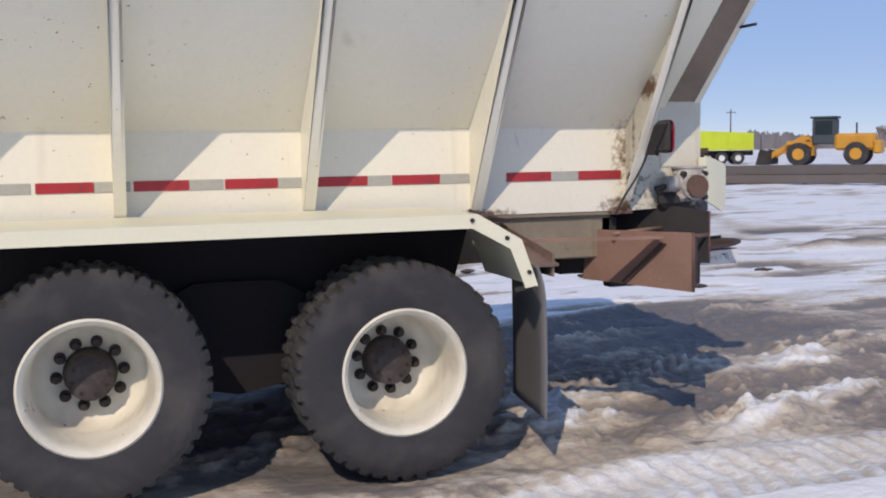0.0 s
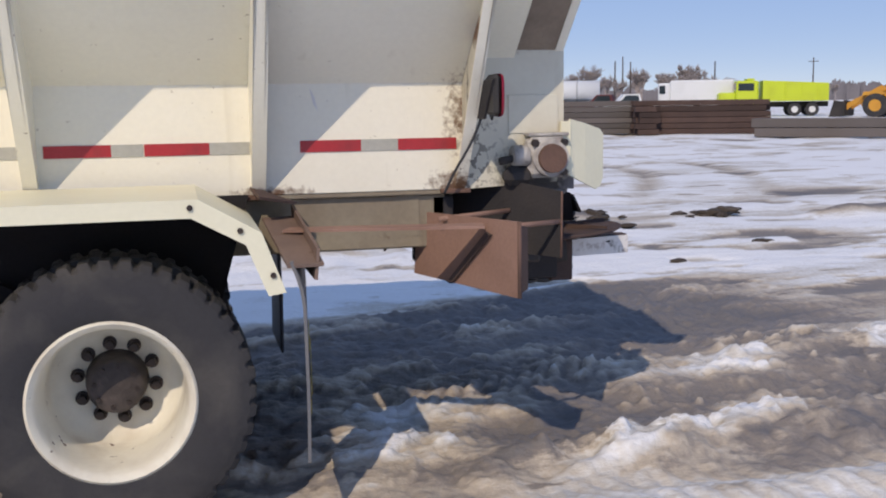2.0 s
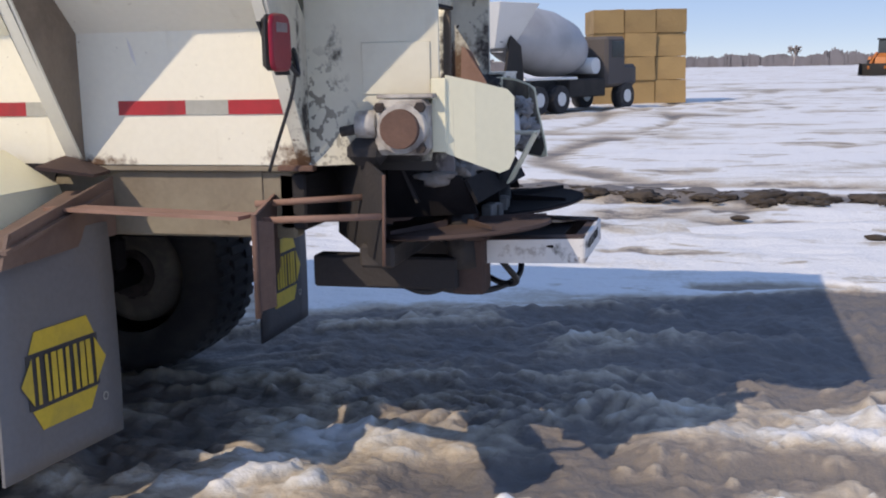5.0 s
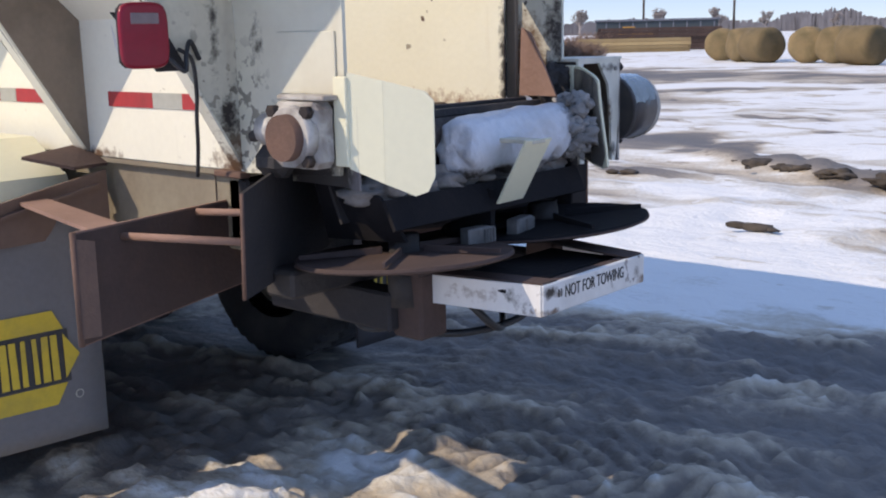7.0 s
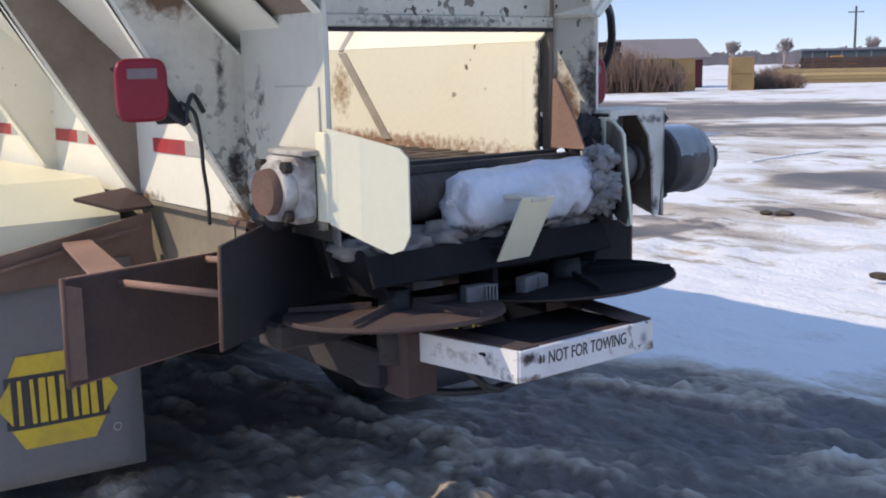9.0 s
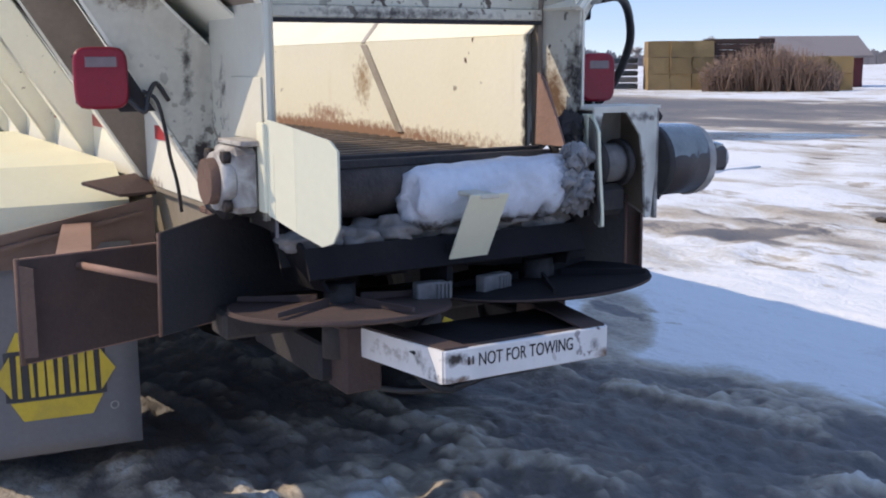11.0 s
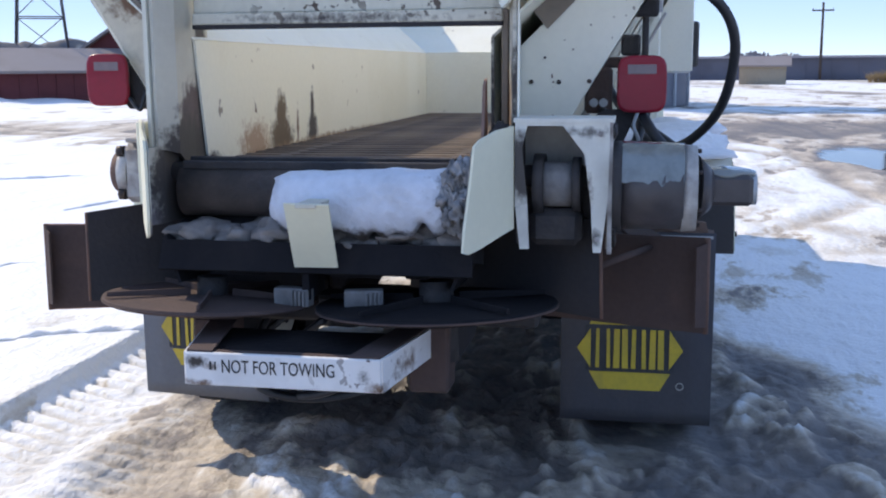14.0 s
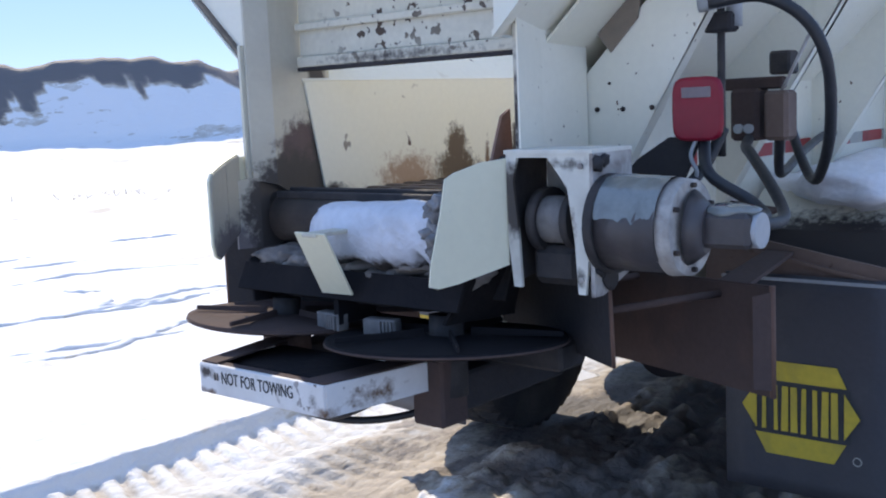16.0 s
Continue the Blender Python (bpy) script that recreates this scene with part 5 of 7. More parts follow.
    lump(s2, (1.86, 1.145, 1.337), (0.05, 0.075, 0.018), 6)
    part("wet_film", s2, MOTORSHEEN, motor)
    rng = random.Random(5)
    for k in range(10):
        g = bmesh.new()
        r = rng.uniform(0.026, 0.048)
        lump(g, (rng.uniform(1.84, 1.93), rng.uniform(0.510, 0.530), rng.uniform(1.21, 1.44)), (r * 1.2, r * 0.5, r * 1.1), 60 + k, 3, 3.2)
        part("grease_clump", g, GREASE, bracket)
    for x, y, z, r in ((1.90, 0.515, 1.42, 0.045), (1.88, 0.51, 1.37, 0.05)):
        g = bmesh.new()
        lump(g, (x, y, z), (r * 1.1, r * 0.7, r * 1.2), int(x * 90 + y * 50), 3, 3.0)
        part("grease_clump", g, GREASE, bracket)
    for k in range(46):
        g = bmesh.new()
        u = rng.uniform(-0.1, 0.5)
        r = rng.uniform(0.014, 0.030)
        lump(g, (1.985 + 0.16 * u, 0.478 - 0.10 * u - rng.uniform(0, 0.05), rng.uniform(1.19, 1.37)), (r * 1.2, r * 0.6, r), 120 + k, 3, 4.2)
        part("ice_crust", g, DIRTYICE, bracket, "dirty crumbled ice")
    for k in range(26):
        g = bmesh.new()
        r = rng.uniform(0.016, 0.034)
        lump(g, (rng.uniform(2.03, 2.10), rng.uniform(0.395, 0.455), rng.uniform(1.18, 1.37)), (r * 1.2, r * 0.7, r * 0.9), 220 + k, 3, 4.2)
        part("ice_crust", g, DIRTYICE, bracket)
    part("jamb_gusset", plate([(1.80, 0.462, 1.37), (1.95, 0.47, 1.37), (1.85, 0.462, 1.58), (1.81, 0.462, 1.60)], 0.008), RUSTY_PINK, bracket, "rust-streaked jamb gusset")
    # spinner deflectors: outer rusty pair, inner black pair, rods between
    for s in (-1, 1):
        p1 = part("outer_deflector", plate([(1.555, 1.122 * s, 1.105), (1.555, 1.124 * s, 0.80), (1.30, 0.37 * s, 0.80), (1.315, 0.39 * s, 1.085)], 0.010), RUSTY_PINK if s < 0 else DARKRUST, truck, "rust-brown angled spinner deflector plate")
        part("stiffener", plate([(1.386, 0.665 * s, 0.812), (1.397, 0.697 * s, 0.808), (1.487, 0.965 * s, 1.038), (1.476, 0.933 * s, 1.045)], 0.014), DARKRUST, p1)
        part("back_skin", plate([(1.561, 1.118 * s, 1.10), (1.561, 1.12 * s, 0.805), (1.307, 0.367 * s, 0.805), (1.322, 0.387 * s, 1.08)], 0.005), DARKRUST, p1, "darker rear face")
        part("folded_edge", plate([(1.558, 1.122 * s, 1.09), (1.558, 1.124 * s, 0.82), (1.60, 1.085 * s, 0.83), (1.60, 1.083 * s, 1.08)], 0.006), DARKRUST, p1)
        part("edge_roll", cyl((1.556, 1.122 * s, 0.80), (1.556, 1.12 * s, 1.105), 0.009, n=8), RUSTY, p1)
        p2 = part("inner_deflector", plate([(1.85, 0.80 * s, 1.19), (1.845, 0.807 * s, 0.905), (1.47, 0.16 * s, 0.905), (1.47, 0.16 * s, 1.2), (1.70, 0.545 * s, 1.222)], 0.010), BLACKSTEEL, truck, "black dirt-caked inner deflector plate")
        part("edge_roll", cyl((1.846, 0.807 * s, 0.905), (1.851, 0.80 * s, 1.19), 0.0055, n=8), RUSTY, p2)
        for a, c in (((1.505, 0.945 * s, 1.063), (1.846, 0.795 * s, 1.06)), ((1.345, 0.64 * s, 1.073), (1.70, 0.55 * s, 1.09))):
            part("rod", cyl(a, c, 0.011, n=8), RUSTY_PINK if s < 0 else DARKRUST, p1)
    # chute over the spinners
    ch = part("chute", plate([(1.74, -0.46, 1.22), (1.74, 0.46, 1.22), (1.74, 0.40, 1.0), (1.74, -0.40, 1.0)], 0.01), CHUTEBLACK, truck, "black grimy spinner feed chute")
    for s in (-1, 1):
        part("chute_side", plate([(1.76, 0.46 * s, 1.21), (2.02, 0.46 * s, 1.15), (2.06, 0.40 * s, 1.02), (1.74, 0.40 * s, 1.0)], 0.01), CHUTEBLACK, ch)
    part("chute_lip", plate([(2.03, -0.46, 1.14), (2.03, 0.46, 1.14), (2.07, 0.46, 1.06), (2.07, -0.46, 1.06)], 0.012), CHUTEBLACK, ch)
    part("flow_divider", plate([(1.90, -0.02, 1.17), (2.06, -0.02, 1.12), (2.06, -0.02, 0.98), (1.90, -0.02, 0.98)], 0.02), CHUTEBLACK, ch)
    for y, w in ((-0.2, 0.07), (0.12, 0.09), (0.3, 0.05)):
        part("caked_dirt", box(1.95, 2.055, y - w, y + w, 1.045, 1.075, 0.02), CHUTEBLACK, ch)
    beam = part("spinner_beam", box(1.70, 1.82, -0.62, 0.62, 0.86, 0.94, 0.01), GREASE, truck)
    for y, t in ((-0.335, 10), (0.345, 40)):
        bm = bmesh.new()
        ring = [(0.0001, 0.0), (0.335, -0.012), (0.345, -0.006), (0.345, 0.006), (0.335, 0.002), (0.0001, 0.014)]
        add_lathe(bm, ring, 40)
        for v in bm.verts:
            v.co = Vector((v.co.x, -v.co.z, v.co.y))
        q = -1 if y < 0 else 1
        d = part("spinner_disc", bm, DARKRUST if y < 0 else CHUTEBLACK, truck, "rust-brown dished spinner disc" if y < 0 else "black dished spinner disc", pose(1.985, y, 0.963) @ Matrix.Rotation(radians(4.5), 4, Vector((q * 0.4, -0.92, 0))) @ Matrix.Rotation(radians(t), 4, "Z") @ Matrix.Scale(0.91 if y < 0 else 1.0, 4))
        part("disc_rim", cyl((0, 0, -0.007), (0, 0, -0.001), 0.348, n=40), DARKRUST, d)
        for k in range(5):
            a = 2 * math.pi * k / 5
            m = Matrix.Rotation(a, 4, "Z")
            vane = plate([m @ Vector(p) for p in ((0.07, 0.01, 0.01), (0.33, 0.03, 0.01), (0.33, 0.03, 0.024), (0.07, 0.01, 0.034))], 0.008)
            part("vane", vane, DARKRUST if y < 0 else CHUTEBLACK, d)
        part("spinner_hub", cyl((0, 0, -0.03), (0, 0, 0.07), 0.05, n=16), GREASE, d)
        part("spinner_motor", cyl((0, 0, -0.16), (0, 0, -0.012), 0.06, n=16), GREASE, d)
    # pale finned blocks over the spinner hubs
    for y, turn in ((-0.066, -8), (0.146, 12)):
        m = pose(2.045, y, 0.985, 0, 0, turn)
        fin = bmesh.new()
        add_box(fin, -0.03, 0.012, -0.055, 0.055, -0.026, 0.026, 0.004, m)
        block = part("hub_block", fin, HUBGREY, truck, "pale grimy finned block between the spinners")
        for k in range(4):
            g = bmesh.new()
            add_box(g, 0.012, 0.022, 0.005 + 0.012 * k, 0.011 + 0.012 * k, -0.022, 0.022, 0.001, m)
            part("fin", g, HUBGREY, block)
    # feed lip: dented cream tab
    tab = part("feed_tab", plate([(2.195, -0.032, 1.275), (2.195, 0.094, 1.273), (2.092, 0.086, 1.085), (2.092, -0.040, 1.083)], 0.006), CREAM_CLEAN, truck, "bent pale cream metal tab")
    part("tab_arm", box(2.02, 2.20, 0.0, 0.06, 1.262, 1.274, 0.002), CREAM_DIRTY, tab)
    # bumper frame
    bar = part("bumper_bar", box(2.393, 2.408, -0.24, 0.282, 0.825, 0.912, 0.003), SIGNWHITE, truck, "white painted bumper bar lettered NOT FOR TOWING")
    fc = bpy.data.curves.new("lettering", "FONT")
    fc.body, fc.size, fc.align_x, fc.extrude = "NOT FOR TOWING", 0.052, "CENTER", 0.0006
    fo = bpy.data.objects.new("lettering", fc)
    scene.collection.objects.link(fo)
    bpy.context.view_layer.update()
    me = bpy.data.meshes.new_from_object(fo.evaluated_get(bpy.context.evaluated_depsgraph_get()))
    bpy.data.objects.remove(fo)
    me.materials.clear()
    me.materials.append(INK)
    wid = max(v.co.x for v in me.vertices) - min(v.co.x for v in me.vertices)
    k = 0.30 / wid
    part("lettering", me, None, bar, "black lettering NOT FOR TOWING", pose(2.4092, 0.012, 0.862, 90, 0, 90) @ Matrix.Diagonal((k, 0.95, 1, 1)))
    for y0, y1 in ((-0.172, -0.166), (-0.158, -0.154)):
        part("worn_mark", box(2.4085, 2.4095, y0, y1, 0.868, 0.89, 0), INK, bar)
    for (xa, ya), (xb, yb) in (((2.40, -0.238), (2.06, -0.308)), ((2.40, 0.28), (2.07, 0.338))):
        part("side_arm", plate([(xa, ya, 0.912), (xb, yb, 0.912), (xb, yb, 0.83), (xa, ya, 0.825)], 0.012), SIGNWHITE, bar)
        q = 0.006 if ya < 0 else -0.006
        part("arm_liner", plate([(xa, ya + q, 0.906), (xb + 0.03, yb + q * 1.1, 0.88), (xb + 0.01, yb + q * 1.1, 0.833), (xa, ya + q, 0.828)], 0.004), CHUTEBLACK, bar, "dirt-black inner face")
        part("arm_top", plate([(xa, ya * 0.99, 0.914), (xb, yb, 0.914), (xb, yb * 0.75, 0.914), (xa, ya * 0.7, 0.914)], 0.006), DARKRUST, bar)
        p = part("post", box(1.955, 2.07, yb - 0.055 if yb < 0 else yb - 0.06, yb + 0.06 if yb < 0 else yb + 0.055, 0.725, 0.92, 0.008), DARKRUST, bar, "rust-brown box post")
        part("post_plate", box(1.93, 2.085, yb - 0.08, yb + 0.08, 0.92, 0.934, 0.003), DARKRUST, p)
    part("tray", box(2.06, 2.30, -0.27, 0.28, 0.882, 0.892, 0.003), CHUTEBLACK, bar, "dark dirty plate inside the bumper frame")
    part("bar_top", box(2.36, 2.392, -0.235, 0.278, 0.902, 0.91, 0.002), DARKRUST, bar)
    part("tow_beam", box(1.45, 1.98, -0.40, -0.31, 0.745, 0.86, 0.008), BLACKSTEEL, bar)
    part("tow_beam", box(1.45, 1.98, 0.29, 0.38, 0.745, 0.86, 0.008), BLACKSTEEL, bar)
    part("hydraulic_hose", tube([(1.75, -0.25, 0.85), (1.86, -0.28, 0.74), (2.02, -0.18, 0.70), (2.12, 0.02, 0.72), (2.1, 0.2, 0.80)], 0.012), HOSE, bar)
    part("hydraulic_hose", tube([(1.7, 0.30, 0.86), (1.88, 0.22, 0.73), (2.04, 0.05, 0.69), (2.14, -0.12, 0.73), (2.1, -0.2, 0.82)], 0.012), HOSE, bar)
    part("hydraulic_hose", tube([(1.6, -0.15, 0.9), (1.72, -0.3, 0.77), (1.86, -0.36, 0.73), (1.94, -0.2, 0.76), (1.95, 0.0, 0.9)], 0.012), HOSE, bar)


def build_lamps():
    part("scuff", plate([(0.825, -0.5065, 1.64), (0.845, -0.5065, 1.60), (0.858, -0.5065, 1.54), (0.838, -0.5065, 1.575)], 0.001), SIGNWHITE, truck, "bare white scuff on the sill")
    for s in (-1, 1):
        c, zc = (0.858, 1.598) if s < 0 else (0.907, 1.577)
        y0, y1 = s * c - 0.072, s * c + 0.072
        lamp = part("tail_lamp", box(1.515, 1.549, y0 + 0.002, y1 - 0.002, zc - 0.084, zc + 0.084, 0.016), LAMPBOX, truck, "square red tail lamp with pale reflector")
        lens = bmesh.new()
        rows = []
        for u, grow in ((0.0, 1.0), (0.5, 1.0), (0.82, 0.965), (1.0, 0.90)):
            ring = []
            for k in range(40):
                a = 2 * math.pi * k / 40
                ca, sa = math.cos(a), math.sin(a)
                q = (abs(ca) ** 5 + abs(sa) ** 5) ** -0.2
                ring.append(lens.verts.new((1.546 + 0.013 * u, s * c + 0.075 * grow * q * ca, zc + 0.087 * grow * q * sa)))
            rows.append(ring)
        for p, q in zip(rows, rows[1:]):
            for k in range(40):
                lens.faces.new((p[k], p[(k + 1) % 40], q[(k + 1) % 40], q[k])).smooth = True
        lens.faces.new(rows[-1])
        part("lens", lens, REDLENS, lamp, "deep red lens")
        part("reflector", box(1.554, 1.5605, y0 + 0.028, y1 - 0.028, zc + 0.03, zc + 0.06, 0.002), GREYLENS, lamp)
        if s > 0:
            part("lamp_bracket", plate([(1.512, 0.60, 1.345), (1.512, 0.83, 1.345), (1.512, 0.90, 1.50), (1.512, 0.80, 1.50), (1.512, 0.70, 1.44)], 0.01), BLACKSTEEL, lamp)
            part("cable", tube([(1.54, 0.90, 1.50), (1.55, 0.885, 1.45), (1.545, 0.90, 1.40), (1.53, 0.86, 1.36)], 0.006), PANEL_GREY, lamp)
            continue
        part("lamp_bracket", plate([(1.512, s * 0.70, 1.50), (1.512, s * 0.80, 1.50), (1.512, s * 0.93, 1.66), (1.512, s * 0.80, 1.66)], 0.01), BLACKSTEEL, lamp)
        cable = [(1.545, s * (c - 0.07), 1.54), (1.56, s * (c - 0.115), 1.50), (1.55, s * (c - 0.13), 1.545), (1.53, s * (c - 0.16), 1.58), (1.515, s * 0.66, 1.53)]
        part("cable", tube(cable, 0.007), HOSE, lamp)
    part("wire", tube([(1.53, -0.74, 1.56), (1.535, -0.70, 1.53), (1.508, -0.672, 1.44), (1.473, -0.652, 1.363), (1.425, -0.62, 1.27), (1.385, -0.60, 1.18)], 0.006), HOSE, truck, "thin black cable")


def build_hydraulics():
    v = part("valve_block", box(0.82, 0.92, 0.70, 0.80, 1.46, 1.63, 0.012), DARKRUST, truck, "rusty hydraulic valve block with hoses")
    part("valve_body", box(0.84, 0.93, 0.82, 0.90, 1.46, 1.62, 0.012), SILL, v, "rust-brown second valve")
    part("valve_body", box(0.83, 0.91, 0.83, 0.90, 1.67, 1.745, 0.008), GREASE, v)
    part("valve_rack", box(0.83, 0.88, 0.52, 0.86, 1.625, 1.665, 0.006), DARKRUST, v)
    for y in (0.735, 0.77):
        part("spool", cyl((0.90, y, 1.50), (0.935, y, 1.50), 0.016, n=10), PANEL_GREY, v)
    part("lever", cyl((0.90, 0.83, 1.54), (0.92, 0.985, 1.82), 0.006, n=8), BEARMAT, v, "pale thin control lever")
    part("lever_knob", cyl((0.90, 0.826, 1.525), (0.902, 0.842, 1.56), 0.014, n=10), BEARMAT, v)
    post = part("lamp_post", cyl((1.42, 0.915, 1.44), (1.42, 0.915, 1.92), 0.011, n=10), GREASE, truck, "thin dark steel post behind the tail lamp")
    part("clamp", box(1.385, 1.45, 0.872, 0.955, 1.785, 1.84, 0.008), BLACKSTEEL, post)
    part("grey_sleeve", cyl((1.40, 0.945, 1.80), (1.40, 0.945, 1.93), 0.022, n=12), PANEL_GREY, post)
    part("hose_fitting", cyl((1.525, 0.90, 1.856), (1.50, 0.985, 1.868), 0.021, n=10), PANEL_GREY, post, "bright steel hose fitting")
    hoses = (
        [(1.525, 0.93, 1.858), (1.48, 1.06, 1.866), (1.42, 1.155, 1.80), (1.37, 1.195, 1.68), (1.27, 1.165, 1.50), (1.10, 1.075, 1.375), (0.93, 0.985, 1.338), (0.82, 0.91, 1.38), (0.70, 0.82, 1.49), (0.62, 0.78, 1.55)],
        [(0.87, 0.85, 1.47), (0.78, 0.81, 1.37), (0.64, 0.765, 1.336), (0.30, 0.70, 1.39), (-0.10, 0.63, 1.435), (-0.5, 0.56, 1.43)],
        [(1.50, 0.90, 1.50), (1.60, 0.965, 1.405), (1.57, 1.06, 1.335), (1.60, 1.12, 1.30), (1.70, 1.15, 1.30), (1.82, 1.15, 1.31)],
        [(0.90, 0.76, 1.47), (1.08, 0.83, 1.45), (1.22, 0.91, 1.435), (1.36, 1.03, 1.36), (1.48, 1.12, 1.295), (1.64, 1.17, 1.285), (1.80, 1.17, 1.30)],
        [(1.44, 0.93, 1.52), (1.49, 0.905, 1.43), (1.58, 0.88, 1.36), (1.72, 0.87, 1.33), (1.86, 0.90, 1.40)],
    )
    for h in hoses:
        part("hose", tube(h, 0.0165, 10), HOSE, v, "black rubber hydraulic hose")
    c = part("air_coupler", box(-2.0, -1.93, 0.60, 0.655, 1.48, 1.59, 0.014), REDLENS, truck, "red hose coupler on the hopper side")
    part("air_hose", tube([(-1.97, 0.635, 1.58), (-2.0, 0.70, 1.70), (-2.03, 0.80, 1.775), (-2.02, 0.84, 1.70), (-1.98, 0.79, 1.61), (-1.96, 0.70, 1.60)], 0.014), HOSE, c)
    part("air_hose", tube([(-1.96, 0.625, 1.49), (-1.95, 0.60, 1.40), (-1.94, 0.565, 1.34)], 0.014), HOSE, c)
    part("corner_post", box(-2.62, -2.36, 0.72, 1.02, 1.26, 2.40, 0.012), CREAM, truck, "pale cream upright post at the hopper's front corner")


def build_cab():
    cab = part("cab", box(-5.25, -3.72, -1.08, 1.08, 1.0, 2.30, 0.07), CREAM_CLEAN, truck, "white cab in front of the hopper")
    part("hood", box(-6.6, -5.22, -0.85, 0.85, 0.95, 1.66, 0.09), CREAM_CLEAN, cab)
    part("windscreen", box(-5.275, -5.245, -0.92, 0.92, 1.72, 2.16, 0.01), LAMPBOX, cab)
    for s in (-1, 1):
        part("door_window", box(-5.0, -4.05, min(1.07 * s, 1.088 * s), max(1.07 * s, 1.088 * s), 1.70, 2.14, 0.006), LAMPBOX, cab)
        part("step_tank", cyl((-4.7, 0.98 * s, 0.72), (-3.75, 0.98 * s, 0.72), 0.24, n=24), PANEL_GREY, cab)
        part("front_tyre", cyl((-5.9, 0.78 * s, 0.52), (-5.9, 1.1 * s, 0.52), 0.52, n=36), RUBBER, cab)
        mirror = part("mirror", box(-5.06, -5.0, min(1.24 * s, 1.40 * s), max(1.24 * s, 1.40 * s), 1.62, 2.02, 0.02), LAMPBOX, cab)
        part("mirror_arm", cyl((-5.03, 1.08 * s, 2.05), (-5.03, 1.32 * s, 2.05), 0.014, n=8), PANEL_GREY, mirror)
        part("mirror_arm", cyl((-5.03, 1.08 * s, 1.58), (-5.03, 1.32 * s, 1.58), 0.014, n=8), PANEL_GREY, mirror)
    part("exhaust_stack", cyl((-3.62, -1.0, 0.75), (-3.62, -1.0, 2.75), 0.085, n=20), PANEL_GREY, cab, "pale exhaust stack")


build_hopper()
build_tape()
build_wheels()
build_chassis()
build_rear_gear()
build_lamps()
build_hydraulics()
build_cab()

# frozen slab of snow lying on the spinner chute lip under the drum
snow_roll = bmesh.new()
add_lathe(snow_roll, [(0.012, -0.128), (0.05, -0.124), (0.078, -0.108), (0.090, -0.07)] + [(0.090, -0.04 + 0.0125 * k) for k in range(40)] + [(0.07, 0.468), (0.04, 0.48), (0.01, 0.484)], 56, True)
for v in snow_roll.verts:
    p = v.co.copy()
    flat = (abs(p.x / 0.09) ** 3 + abs(p.z / 0.09) ** 3 + 1e-6) ** (-1 / 3) * math.hypot(p.x / 0.09, p.z / 0.09)
    k = (0.55 + 0.45 * flat) * (1 + 0.07 * noise.noise(p * 6) + 0.04 * noise.noise(p * 17) + 0.025 * noise.noise(p * 40))
    drip = max(0.0, -p.z - 0.03) * (0.9 * noise.noise(Vector((p.y * 11, 3, 0))) + 0.6 * noise.noise(Vector((p.y * 27, 7, 0))))
    end = 0.03 * noise.noise(Vector((p.x * 14, 1, p.z * 14))) + 0.02 * noise.noise(Vector((p.x * 33, 5, p.z * 33)))
    v.co = Vector((1.99 + p.x * k * 0.92, p.y + (end if p.y < -0.06 else end * 0.2), 1.255 + p.z * k + 0.02 * p.y + drip))
lone("frozen_snow", snow_roll, ICE, "bluish-white frozen snow packed under the conveyor drum", "snow")
slush = bmesh.new()
for k in range(16):
    lump(slush, (1.93 + 0.03 * math.sin(k * 2.7), -0.42 + 0.055 * k, 1.145 + 0.012 * math.sin(k * 1.7)), (0.075, 0.07, 0.035 + 0.016 * math.sin(k * 3.1)), 150 + k, 3, 2.4)
lone("chute_slush", slush, SLUSH, "grey-brown dirty slush lying in the spinner chute", "slush", kind="stuff")
fender_snow = bmesh.new()
for k in range(18):
    lump(fender_snow, (-1.4 + 0.1 * k, (0.78, 1.06, 0.92)[k % 3] + 0.04 * math.sin(k * 1.9), 1.262), (0.26, 0.24, 0.065 + 0.025 * math.sin(k * 2.3)), 40 + k, 3, 1.8)
lone("fender_snow", fender_snow, FENDERSNOW, "bluish snow lying on the right fender", "snow")

# ---- far side of the yard ----
LOADER_YELLOW = mat("machine_yellow_paint", (0.62, 0.30, 0.035), 0.5, other=(0.45, 0.20, 0.03), scale=0.8, bump=0.0)
ORANGE = mat("machine_orange_paint", (0.55, 0.17, 0.03), 0.5, other=(0.38, 0.12, 0.03), scale=0.8, bump=0.0)
NEON = mat("lime_yellow_paint", (0.55, 0.66, 0.035), 0.45, other=(0.46, 0.54, 0.04), scale=0.8, bump=0.0)
FARWHITE = mat("white_vehicle_paint", (0.72, 0.74, 0.74), 0.4, other=(0.60, 0.61, 0.60), scale=0.6, bump=0.0)
DRUMGREY = mat("mixer_drum_paint", (0.42, 0.43, 0.45), 0.5, other=(0.28, 0.28, 0.29), scale=0.7, amount=0.6, bump=0.05)
GLASSDARK = mat("dark_glazing", (0.02, 0.03, 0.035), 0.12, other=(0.03, 0.045, 0.05), scale=1.0, bump=0.0)
UNDER = mat("dark_running_gear", (0.025, 0.023, 0.022), 0.8, other=(0.06, 0.05, 0.045), scale=1.5, bump=0.1)
HAY = mat("round_bale_straw", (0.23, 0.165, 0.085), 0.95, other=(0.13, 0.105, 0.055), scale=1.6, amount=0.6, fine=22, bump=0.6, vary=0.22)
HAYSQ = mat("square_bale_straw", (0.34, 0.23, 0.105), 0.95, other=(0.22, 0.145, 0.075), scale=1.2, amount=0.6, fine=20, bump=0.5, vary=0.18)
